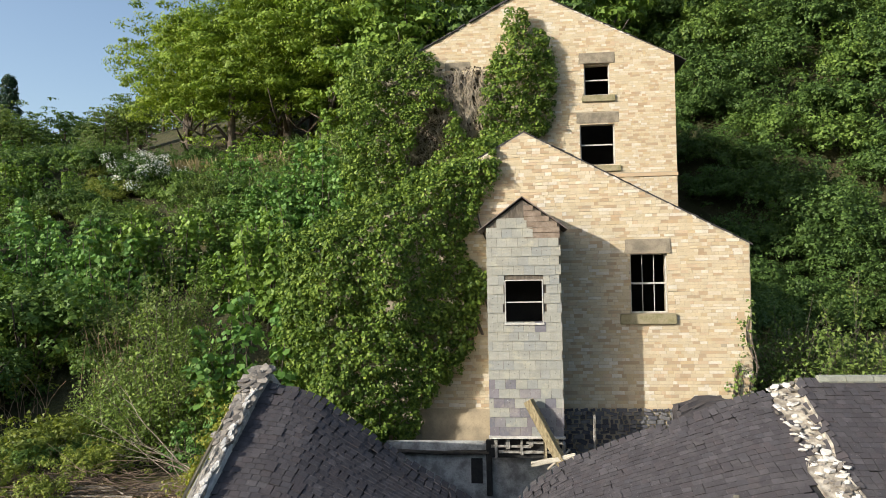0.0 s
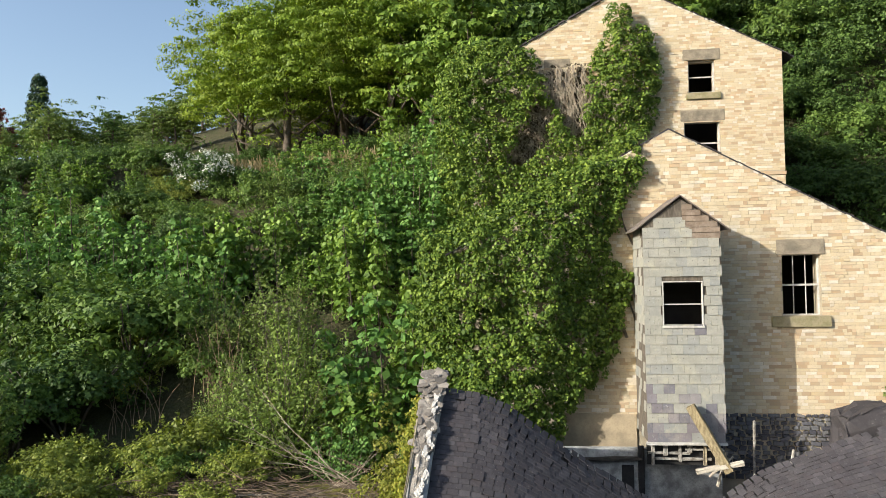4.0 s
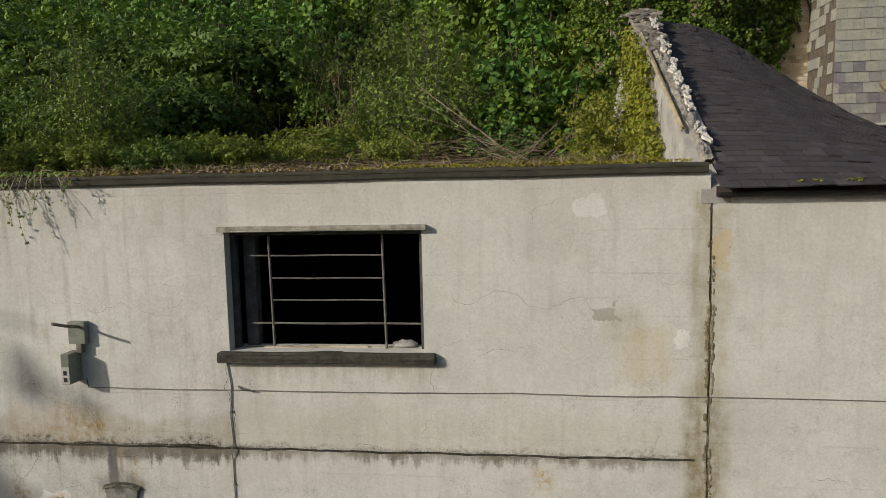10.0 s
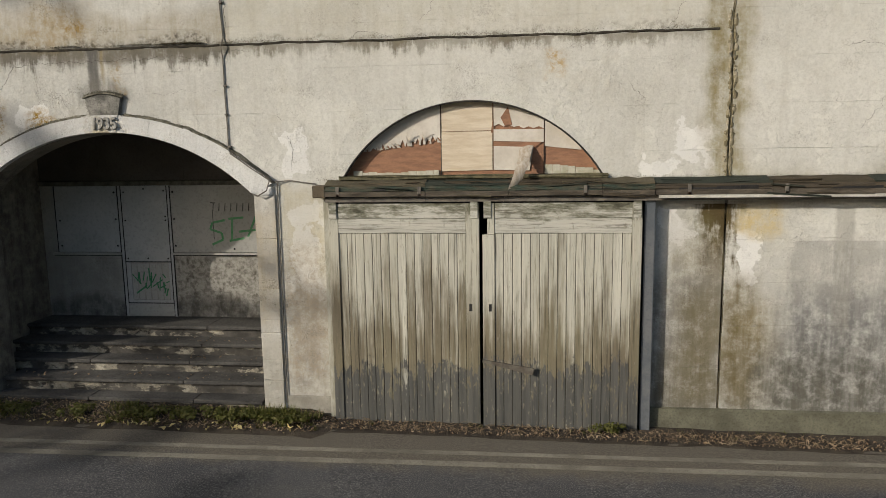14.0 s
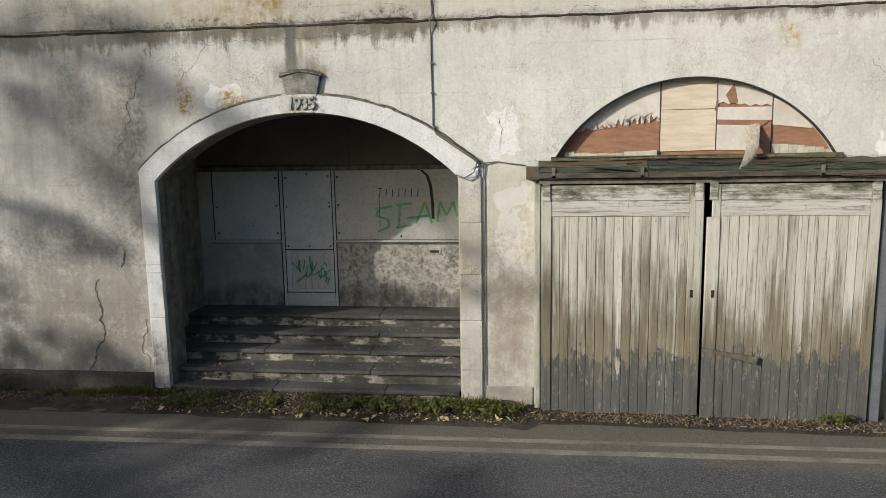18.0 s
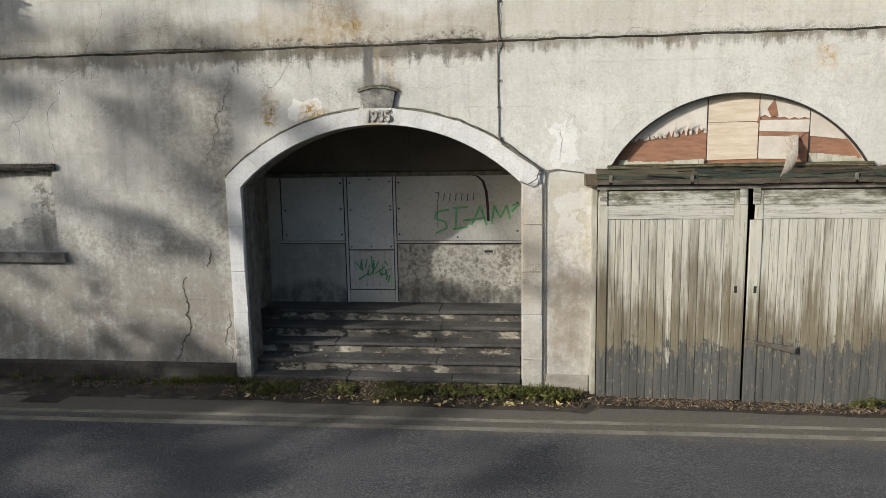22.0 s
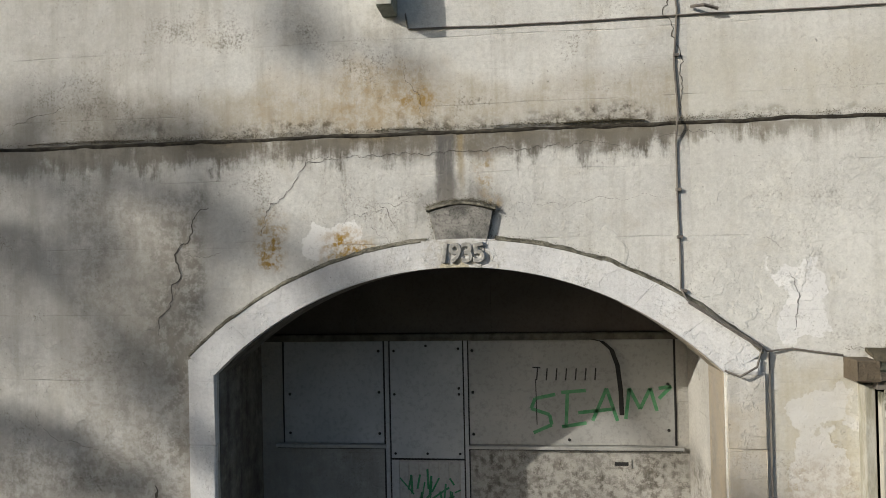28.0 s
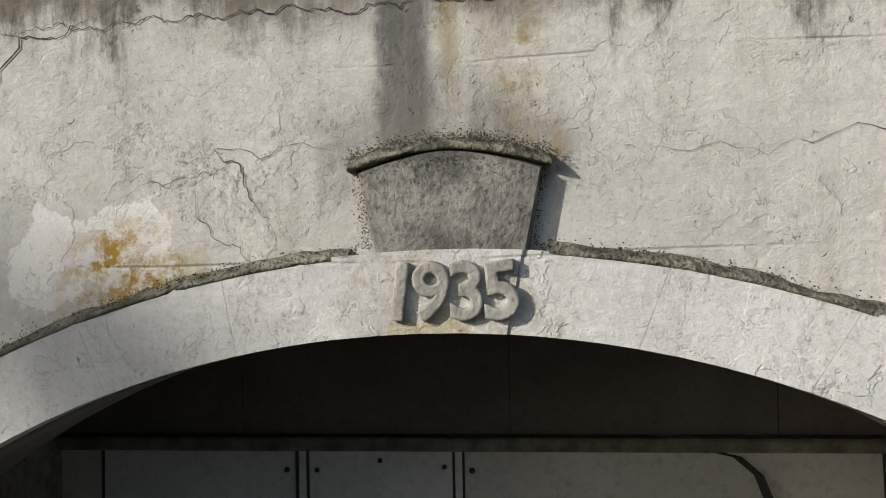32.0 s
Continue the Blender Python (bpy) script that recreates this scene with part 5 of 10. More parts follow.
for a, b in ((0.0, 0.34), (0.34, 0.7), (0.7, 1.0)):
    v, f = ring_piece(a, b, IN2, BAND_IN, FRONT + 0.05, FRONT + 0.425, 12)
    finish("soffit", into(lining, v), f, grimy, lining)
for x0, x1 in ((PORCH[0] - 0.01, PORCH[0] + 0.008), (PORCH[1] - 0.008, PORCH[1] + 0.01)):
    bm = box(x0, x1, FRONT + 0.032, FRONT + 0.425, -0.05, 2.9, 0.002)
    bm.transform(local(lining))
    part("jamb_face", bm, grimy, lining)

# porch interior
BACK = 10.55
# the west side wall takes the darkened reveal material to carry its shade
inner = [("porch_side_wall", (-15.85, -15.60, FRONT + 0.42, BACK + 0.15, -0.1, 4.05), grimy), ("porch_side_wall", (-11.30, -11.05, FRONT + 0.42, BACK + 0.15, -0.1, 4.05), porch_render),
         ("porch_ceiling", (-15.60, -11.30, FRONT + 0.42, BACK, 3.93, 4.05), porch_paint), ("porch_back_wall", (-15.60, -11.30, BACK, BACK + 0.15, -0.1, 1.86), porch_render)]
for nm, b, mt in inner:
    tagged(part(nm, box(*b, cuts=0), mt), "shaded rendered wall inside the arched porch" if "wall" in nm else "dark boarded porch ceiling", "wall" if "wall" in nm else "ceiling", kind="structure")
upper = thing("boarded_shopfront", "boarded-up porch front of grey sheets around a narrow door", "boarding", (-13.4, BACK, 0.87))


def up(bm):
    bm.transform(local(upper))
    return bm


for a, b in ((-15.60, -14.6), (-14.596, -13.204), (-13.2, -11.904), (-11.9, -11.30)):
    part("top_board", up(box(a, b, BACK + 0.01, BACK + 0.04, 3.02, 3.93)), porch_paint, upper, "dark brown top boarding")
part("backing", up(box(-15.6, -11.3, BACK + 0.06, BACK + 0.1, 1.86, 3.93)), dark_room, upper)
part("head_rail", up(box(-15.60, -11.30, BACK - 0.05, BACK + 0.05, 2.945, 3.015, 0.012, jitter=0.003)), concrete_dark, upper, "grimy head rail")
for nm, a, b, lo, hi, mt in (("sheet", -15.36, -14.30, 1.90, 2.94, sheet_grey), ("sheet", -13.455, -11.43, 1.90, 2.94, sheet_pale)):
    part(nm, up(box(a, b, BACK - 0.005, BACK + 0.03, lo, hi, 0.003)), mt, upper, "screwed-on flat sheet covering the window")
for a, b in ((-15.60, -15.364), (-11.426, -11.30)):
    part("side_panel", up(box(a, b, BACK, BACK + 0.04, 1.86, 2.95)), porch_render, upper)
for a, b in ((-15.44, -14.29), (-13.45, -11.36)):
    part("window_ledge", up(box(a, b, BACK - 0.06, BACK + 0.03, 1.862, 1.895, 0.006, jitter=0.002)), sheet_pale, upper, "thin pale window ledge")
for x in (-14.275, -13.465):
    part("door_post", up(box(x - 0.02, x + 0.02, BACK - 0.015, BACK + 0.03, 0.87, 2.945, 0.004)), sheet_grey, upper)
for x in (-14.305, -14.245, -13.492, -13.442):
    part("joint", up(box(x - 0.006, x + 0.006, BACK - 0.017, BACK + 0.02, 0.88, 2.94)), black, upper, "black strip for open joints and ledge shade")
# black strips paint the shadow under the window ledges
for a, b in ((-15.44, -14.31), (-13.44, -11.36)):
    part("joint", up(box(a, b, BACK - 0.004, BACK + 0.02, 1.842, 1.862)), black, upper, "black strip for open joints and ledge shade")
for x, lo, hi in ((-15.366, 1.90, 2.94), (-11.424, 1.90, 2.94), (-14.296, 1.90, 2.94)):
    part("joint", up(box(x - 0.009, x + 0.009, BACK - 0.008, BACK + 0.02, lo, hi, 0.0, jitter=0.004, cuts=2, seed=int(-x * 10))), black, upper, "black strip for open joints and ledge shade")
bolt_mesh = bmesh.new()
bmesh.ops.create_cone(bolt_mesh, cap_ends=True, segments=8, radius1=0.016, radius2=0.010, depth=0.014)
bolt_mesh.transform(Matrix.Rotation(radians(90), 4, "X"))
tmp = bpy.data.meshes.new("bolt")
bolt_mesh.to_mesh(tmp)
bolt_mesh.free()
tmp.materials.append(black)
bolts = [(-15.30, 2.0), (-15.30, 2.4), (-14.36, 2.0), (-14.36, 2.42), (-14.36, 2.84), (-13.40, 2.0), (-13.40, 2.42), (-13.40, 2.84), (-12.45, 1.95), (-11.49, 2.05), (-11.49, 2.5),
         (-14.20, 1.80), (-14.20, 2.40), (-14.20, 2.84), (-13.54, 1.80), (-13.54, 2.4), (-13.54, 2.46), (-13.54, 2.86), (-13.87, 1.80), (-13.87, 2.89)]
for x, zz in bolts:
    share("bolt", tmp, upper, local(upper) @ Matrix.Translation((x, BACK - 0.012, zz)))
pdoor = thing("porch_door", "boarded narrow door with grey sheet above matchboard panel", "door", (-13.87, BACK, 0.87), kind="structure")


def pd(bm):
    bm.transform(local(pdoor))
    return bm


part("sheet", pd(box(-14.25, -13.49, BACK - 0.01, BACK + 0.03, 1.75, 2.94, 0.003)), sheet_grey, pdoor, "flat grey sheet over the upper door")
for k in range(6):
    x = -14.16 + k * 0.103
    part("match_board", pd(box(x, x + 0.088, BACK - 0.004 + 0.003 * (k % 2), BACK + 0.03, 1.14, 1.72, 0.004)), sheet_pale, pdoor)
for b in ((-14.25, -14.165, BACK - 0.014, BACK + 0.03, 1.09, 1.745), (-13.54, -13.49, BACK - 0.014, BACK + 0.03, 1.09, 1.745), (-14.165, -13.54, BACK - 0.014, BACK + 0.03, 1.09, 1.138)):
    part("frame_rail", pd(box(*b, bevel=0.004)), sheet_grey, pdoor)
part("joint", pd(box(-14.25, -13.49, BACK - 0.0165, BACK + 0.02, 1.078, 1.094)), black, pdoor)
part("joint", pd(box(-14.25, -13.49, BACK - 0.0165, BACK + 0.02, 1.738, 1.754)), black, pdoor)
part("backing", pd(box(-14.17, -13.53, BACK + 0.012, BACK + 0.03, 1.13, 1.73)), black, pdoor)
part("kick_board", pd(box(-14.25, -13.49, BACK - 0.018, BACK + 0.03, 0.875, 1.08, 0.005)), sheet_pale, pdoor, "pale kick board")
slot = thing("letter_slot", "small black letter slot in a rendered wall", "letter slot", (-11.95, BACK, 1.72))
part("plate", box(-0.10, 0.10, -0.012, 0.0, -0.05, 0.05, 0.008), porch_render, slot)
part("flap", box(-0.065, 0.065, -0.016, -0.008, -0.018, 0.018, 0.002), black, slot)
# loose black strip
pts = [(-12.25, BACK - 0.04, 2.955), (-12.12, BACK - 0.06, 2.93), (-12.03, BACK - 0.08, 2.85), (-11.98, BACK - 0.10, 2.70), (-11.955, BACK - 0.11, 2.45), (-11.95, BACK - 0.11, 2.22)]
sv, sf = [], []
for x, y, zz in pts:
    for dx, dy in ((-0.022, 0), (0.022, 0), (0.022, 0.008), (-0.022, 0.008)):
        sv.append((x + dx, y + dy, zz))
for i in range(len(pts) - 1):
    for k in range(4):
        sf.append((i * 4 + k, i * 4 + (k + 1) % 4, i * 4 + 4 + (k + 1) % 4, i * 4 + 4 + k))
sf += [(0, 1, 2, 3), tuple(len(pts) * 4 - 4 + k for k in (3, 2, 1, 0))]
tagged(finish("loose_strip", sv, sf, black), "bent black rubber strip dangling below the head rail", "strip")

# paint scrawls, as plain strokes
scrawl = thing("paint_scrawl", "green sprayed strokes on pale sheet boarding", "graffiti", (-12.1, BACK - 0.008, 2.2))
green = plain("green_spray", (0.08, 0.31, 0.13), (0.17, 0.40, 0.21), 9, 0.7, 0.1)
dark_pen = plain("black_pen", (0.03, 0.03, 0.03), (0.06, 0.06, 0.06), 9, 0.7, 0.1)


def stroke(name, x0, z0, x1, z1, w, mat, parent):
    d = Vector((x1 - x0, 0, z1 - z0))
    p = Vector((-d.z, 0, d.x)).normalized() * w / 2
    a, b = Vector((x0, BACK - 0.0085, z0)), Vector((x1, BACK - 0.0085, z1))
    return finish(name, into(parent, [tuple(a + p), tuple(a - p), tuple(b - p), tuple(b + p)]), [(0, 1, 2, 3)], mat, parent)


for x0, z0, x1, z1 in ((-12.80, 2.02, -12.62, 2.10), (-12.62, 2.10, -12.64, 2.20), (-12.64, 2.20, -12.82, 2.26), (-12.82, 2.26, -12.78, 2.36), (-12.78, 2.36, -12.58, 2.40), (-12.48, 2.08, -12.46, 2.42), (-12.52, 2.42, -12.28, 2.44), (-12.52, 2.08, -12.28, 2.12), (-12.22, 2.14, -12.08, 2.46),
                       (-12.08, 2.46, -11.98, 2.14), (-11.9, 2.16, -11.86, 2.46), (-11.86, 2.46, -11.76, 2.26), (-11.76, 2.26, -11.66, 2.46), (-11.66, 2.46, -11.60, 2.24), (-11.58, 2.46, -11.46, 2.48), (-11.46, 2.48, -11.58, 2.36), (-12.36, 2.22, -12.0, 2.26)):
    stroke("green_stroke", x0, z0, x1, z1, 0.034, green, scrawl)
marks = thing("door_scrawl", "dark green brush strokes on the matchboard door panel", "graffiti", (-13.87, BACK - 0.008, 1.4))
dark_green = plain("dark_green_brush", (0.035, 0.20, 0.085), (0.09, 0.27, 0.14), 9, 0.7, 0.1)
rr = random.Random(21)
for k in range(22):
    x0, z0 = -14.12 + 0.52 * rr.random(), 1.16 + 0.34 * rr.random()
    a = rr.choice((1.57, 1.45, 1.7, 0.5, 2.4)) + rr.gauss(0, 0.12)
    h = 0.08 + 0.14 * rr.random()
    stroke("brush_stroke", x0, z0, x0 + h * math.cos(a), z0 + h * math.sin(a), 0.014 + 0.012 * rr.random(), dark_green, marks)
note = thing("pen_scrawl", "row of thin black pen strokes on sheet boarding", "graffiti", (-12.4, BACK - 0.008, 2.6))
for i in range(7):
    x = -12.76 + i * 0.095
    stroke("pen_stroke", x, 2.54, x + 0.012, 2.66, 0.013, dark_pen, note)
stroke("pen_stroke", -12.80, 2.67, -12.72, 2.665, 0.013, dark_pen, note)
stroke("pen_stroke", -12.765, 2.10, -12.77, 2.55, 0.009, dark_pen, note)

# steps
steps = thing("porch_steps", "five worn slate steps with flaking plaster risers", "steps", (-13.4, 9.6, 0))


def st(bm):
    bm.transform(local(steps))
    return bm


levels = [(8.82, 0.17), (9.04, 0.35), (9.37, 0.52), (9.64, 0.70), (9.97, 0.87)]
for i, (y, zt) in enumerate(levels):
    y2 = levels[i + 1][0] + 0.06 if i < 4 else BACK + 0.02
    lo = levels[i - 1][1] if i else -0.1
    x0, x1 = (-15.60, -11.30) if y > 9.28 else (-15.30, -11.44)
    part("riser", st(box(x0 + 0.002, x1 - 0.002, y + 0.045, y + 0.12, lo - 0.02, zt - 0.045, 0.0, jitter=0.004, seed=i, cuts=2)), riser_plaster, steps, "flaking plaster riser")
    joints = [x0, x0 + (x1 - x0) * (0.62 + 0.07 * (i % 2)), x1] if i % 2 else [x0, x0 + 1.4, x0 + 2.9, x1]
    for a, b in zip(joints, joints[1:]):
        part("tread", st(box(a + 0.004, b - 0.004, y, y2, zt - 0.05, zt, 0.010, jitter=0.003, seed=i + int(a * 10))), step_stone, steps, "worn slate tread")
part("base", st(box(-15.6, -11.3, 9.45, BACK, -0.1, 0.40)), dark_room, steps)

# ---------------------------------------------------------------- garage doors
def door_paint(name, base_tone, across=False):
    """Cream paint gone green-grey in streaks, with a ragged blue-grey lower coat showing below."""
    N = Nodes(name)
    x, y, zc = N.axes(N.pos)
    tone = N.n("ObjectInfo").outputs["Random"]
    shift = N.n("CombineXYZ")
    for k, amount in ((0, 3.1), (1, 9.0), (2, 17.0)):
        N.put(shift.inputs[k], N.math("MULTIPLY", tone, amount))
    own = N.n("VectorMath", operation="ADD")
    N.put(own.inputs[0], N.pos)
    N.put(own.inputs[1], shift.outputs[0])
    own = own.outputs[0]
    streak = N.noise(1.0, 6, 0.68, N.scaled(own, (0.8, 3.0, 14.0) if across else (11.0, 3.0, 0.55)))
    grain = N.noise(1.0, 4, 0.7, N.scaled(own, (3.0, 20.0, 90.0) if across else (90.0, 20.0, 3.0)))
    cell = N.noise(1.1, 5, 0.6, N.scaled(N.pos, (1.3, 1.0, 0.6)))
    swing = N.math("SUBTRACT", streak, 0.5)
    own_tone = N.math("SUBTRACT", N.math("FRACT", N.math("MULTIPLY", tone, 5.7)), 0.5)
    c = N.mix(N.ramp(streak, 0.30, 0.70), base_tone, tuple(v * 0.78 for v in base_tone))
    c = N.mix(N.math("MULTIPLY", tone, 0.30), c, (0.27, 0.255, 0.19))
    # paint worn to olive-brown wood, most of it low down
    worn = N.math("ADD", N.ramp(zc, 0.85, 2.45, False, 0.92, 0.16), N.math("MULTIPLY", swing, 1.5))
    worn = N.math("ADD", worn, N.math("ADD", N.math("MULTIPLY", own_tone, 0.30), N.math("MULTIPLY", N.math("SUBTRACT", cell, 0.5), 1.3)))
    wood = N.mix(N.ramp(cell, 0.35, 0.65), (0.175, 0.150, 0.090), (0.130, 0.105, 0.066))
    c = N.mix(N.ramp(worn, 0.38, 0.95, out0=0.0, out1=0.9), c, wood)
    # green-black mould under the hood
    mould = N.math("ADD", N.ramp(zc, 2.15, 2.85, False, -0.25, 0.25), N.math("ADD", N.noise(5.0, 7, 0.75, N.scaled(own, (0.7, 1.0, 2.4) if across else (2.4, 1.0, 0.7))), N.math("MULTIPLY", swing, 0.5)))
    c = N.mix(N.ramp(mould, 0.52, 0.72, out0=0.0, out1=0.82), c, (0.105, 0.105, 0.062))
    c = N.mix(N.ramp(mould, 0.70, 0.80, out0=0.0, out1=0.8), c, (0.04, 0.038, 0.025))
    dark = N.noise(1.0, 6, 0.7, N.scaled(own, (1.2, 3.0, 40.0) if across else (34.0, 3.0, 0.9)))
    c = N.mix(N.math("MULTIPLY", N.ramp(dark, 0.54, 0.66), 0.65), c, (0.075, 0.064, 0.044))
    # ragged blue-grey lower coat
    rag = N.noise(7.0, 8, 0.75, N.scaled(N.pos, (2.2, 1.0, 0.9)))
    edge = N.math("ADD", zc, N.math("ADD", N.math("MULTIPLY", N.math("SUBTRACT", rag, 0.5), 1.1), N.math("MULTIPLY", own_tone, 0.26)))
    low = N.ramp(edge, 0.74, 0.80, out0=0.92, out1=0.0)
    low = N.math("MULTIPLY", low, N.ramp(N.math("ADD", N.noise(9.0, 6, 0.7, N.scaled(N.pos, (2.4, 1.0, 0.5))), N.ramp(zc, 0.2, 0.8, False, 0.0, 0.10)), 0.60, 0.66, out0=1.0, out1=0.25))
    c = N.mix(low, c, N.mix(N.ramp(streak, 0.4, 0.6), (0.062, 0.065, 0.064), (0.105, 0.106, 0.100)))
    flake = N.ramp(N.noise(13.0, 5, 0.7, N.scaled(N.pos, (2.0, 1.0, 0.6))), 0.61, 0.66)
    c = N.mix(N.math("MULTIPLY", flake, 0.5), c, (0.30, 0.27, 0.205))
    c = N.mix(N.math("MULTIPLY", N.ramp(grain, 0.52, 0.72), 0.5), c, (0.09, 0.08, 0.06))
    return N.done(c, 0.8, N.math("ADD", grain, N.math("MULTIPLY", flake, 0.5)), 0.55, 0.006, 0, 0.25)


leaf_paint = door_paint("old_door_paint", (0.60, 0.585, 0.50))
rail_paint = door_paint("old_door_rail_paint", (0.63, 0.62, 0.56), True)
r = random.Random(11)
for side, (x0, x1) in enumerate(((-10.42, -8.555), (-8.515, -6.63))):
    leaf = thing("garage_door_leaf", "tall boarded garage door leaf with flaking cream and grey paint", "door", (x0, 8.72, 0.04), group="garage doors")
    lm = local(leaf)
    y0 = 8.715

    def lp(nm, b, mat, bevel=0.004, label="", jitter=0.0015):
        bm = box(*b, bevel=bevel, jitter=jitter, seed=r.randrange(10 ** 6))
        bm.transform(lm)
        return part(nm, bm, mat, leaf, label)

    z_low = 0.0 - 0.035 * side
    sw = 0.115
    left_stile = sw + (0.03 if side else 0.0)
    lp("stile", (x0, x0 + left_stile, y0 - 0.012, y0 + 0.045, z_low, 2.78 if not side else 2.40), leaf_paint)
    if side:
        lp("stile_stub", (x0 + 0.06, x0 + left_stile, y0 - 0.012, y0 + 0.045, 2.404, 2.78), leaf_paint)
    lp("stile", (x1 - sw - (0 if side else 0.05), x1, y0 - 0.012, y0 + 0.045, z_low, 2.78), leaf_paint)
    in0, in1 = x0 + left_stile + 0.002, x1 - sw - (0 if side else 0.05) - 0.002
    lp("top_plank", (in0, in1, y0 - 0.006, y0 + 0.04, 2.60, 2.78), rail_paint)
    lp("top_plank", (in0, in1, y0 - 0.006, y0 + 0.04, 2.415, 2.597), rail_paint)
    n = 15
    w = (in1 - in0) / n
    for k in range(n):
        lp("board", (in0 + k * w + 0.0028, in0 + (k + 1) * w - 0.0028, y0 + r.uniform(-0.002, 0.004), y0 + 0.03, z_low - r.uniform(0, 0.02), 2.412), leaf_paint, 0.004, jitter=0.001)
    xk = x1 - 0.11 if not side else x0 + 0.09
    lp("finger_hole", (xk - 0.018, xk + 0.018, y0 - 0.016, y0 - 0.010, 1.45, 1.54), black, 0.003, "dark finger hole plate")
    if side:
        bm = box(-0.32, 0.32, -0.012, 0.012, -0.045, 0.045, 0.004)
        for vtx in bm.verts:
            if vtx.co.x < 0:
                vtx.co.z *= 0.35
        bm.transform(Matrix.Translation((-8.21, y0 - 0.04, 0.765)) @ Matrix.Rotation(radians(11.5), 4, "Y"))
        bm.transform(lm)
        part("latch_bar", bm, plain("rusted_latch", (0.16, 0.145, 0.12), (0.09, 0.075, 0.06), 8, 0.8), leaf, "slanting rusty latch bar")
    for xb in (x0 + 0.06, x1 - 0.06):
        lp("hanger", (xb - 0.045, xb + 0.045, y0 - 0.024, y0 - 0.012, 2.60, 2.80), rail_paint, 0.004, "wooden hanger block")
tagged(part("door_post", box(-6.60, -6.475, 8.74, FRONT + 0.1, -0.1, 2.80, 0.01), plain("slate_blue_post", (0.10, 0.115, 0.13), (0.16, 0.165, 0.17), 3, 0.8)), "narrow slate-blue timber post beside garage doors", "post")
tagged(part("door_post", box(-10.50, -10.43, 8.77, FRONT + 0.1, 0.0, 2.82, 0.006), plain("pale_post_paint", (0.44, 0.43, 0.37), (0.28, 0.265, 0.20), 4, 0.85, 0.4, 30, stretch=(4, 4, 1))), "thin pale timber post beside garage doors", "post")

tagged(part("pier_foot", box(-11.09, -10.51, FRONT - 0.028, FRONT + 0.02, -0.12, 0.25, 0.012, jitter=0.006, cuts=3), plain("pier_foot_render", (0.36, 0.34, 0.29), (0.24, 0.225, 0.19), 4, 0.95, 0.6, 35)), "rendered foot of the pier beside garage doors", "plinth", kind="structure")

tagged(part("pier_foot", box(-6.46, 4.0, FRONT - 0.045, FRONT + 0.02, -0.4, 0.22, 0.012, jitter=0.006, cuts=5), plain("damp_foot_render", (0.17, 0.165, 0.12), (0.10, 0.098, 0.07), 3, 0.95, 0.7, 35, speck=0.5)), "damp mossy rendered foot of the eastern wall", "plinth", kind="structure")

# hood and track over the doors
hood = thing("door_hood", "rotting green-painted timber hood and door track over the garage", "hood", (-10.6, FRONT, 2.85))


def hd(bm):
    bm.transform(local(hood))
    return bm


green_wood = pieces("flaking_green_wood", [(0.04, 0.042, 0.03), (0.07, 0.055, 0.035), (0.032, 0.040, 0.031), (0.10, 0.085, 0.055)], 5, 0.85, 0.7, 40, dist=0.012)
brown_wood = pieces("rotting_brown_wood", [(0.10, 0.078, 0.052), (0.16, 0.13, 0.09), (0.07, 0.058, 0.043)], 5, 0.9, 0.8, 40, dist=0.012)
green_paint = plain("dark_green_paint", (0.03, 0.055, 0.042), (0.085, 0.075, 0.052), 6.0, 0.8, 0.7, 30, stretch=(1, 1, 3), speck=0.6)
grey_rail = plain("weathered_grey_rail", (0.13, 0.11, 0.085), (0.055, 0.046, 0.035), 4.0, 0.9, 0.7, 30, stretch=(1, 1, 5), speck=0.5)
cuts_x = [-10.45, -9.2, -8.2, -7.1, -6.5, -5.2, -4.1, -2.6, -0.8, 1.5]
for i, (a, b) in enumerate(zip(cuts_x, cuts_x[1:])):
    bm = box(a + 0.003, b - 0.003, 8.675, FRONT, 2.985, 3.012, 0.0, jitter=0.013, seed=i, cuts=3)
    for vtx in bm.verts:
        vtx.co.z += (vtx.co.y - 8.675) * 0.30
    part("hood_board", hd(bm), green_wood, hood, "flaking dark green hood board")
    part("fascia", hd(box(a + 0.003, b - 0.003, 8.660, 8.690, 2.935, 2.992, 0.0, jitter=0.009, seed=i + 40, cuts=2)), green_paint if i < 4 else brown_wood, hood, "flaking green fascia board" if i < 4 else "split brown fascia board")
    part("lower_rail", hd(box(a + 0.002, b - 0.002, 8.645, 8.685, 2.872 - 0.005 * (i % 2), 2.928, 0.004, jitter=0.004, seed=i + 70)), grey_rail, hood, "weathered grey lower rail")
    part("track", hd(box(a, b, 8.70, 8.76, 2.80, 2.86, 0.004)), cable_mat, hood)
for x in (-10.28, -9.27, -7.3, -6.12, -5.05, -3.9, -2.6):
    part("bracket", hd(box(x - 0.02, x + 0.02, 8.640, FRONT, 2.87, 2.905, 0.003)), plain("rust", (0.16, 0.08, 0.05), (0.09, 0.06, 0.045), 9, 0.9), hood, "rusty strap")
    part("bracket", hd(box(x - 0.02, x + 0.02, 8.640, 8.653, 2.87, 2.99, 0.003)), cable_mat, hood)
part("end_block", hd(box(-10.60, -10.44, 8.66, FRONT, 2.86, 3.01, 0.012, jitter=0.006)), brown_wood, hood, "split timber end block")
tagged(part("white_strip", box(-6.46, 5, 8.652, 8.668, 2.832, 2.868, 0.003), white_paint), "thin white strip below the door track", "trim", kind="structure")

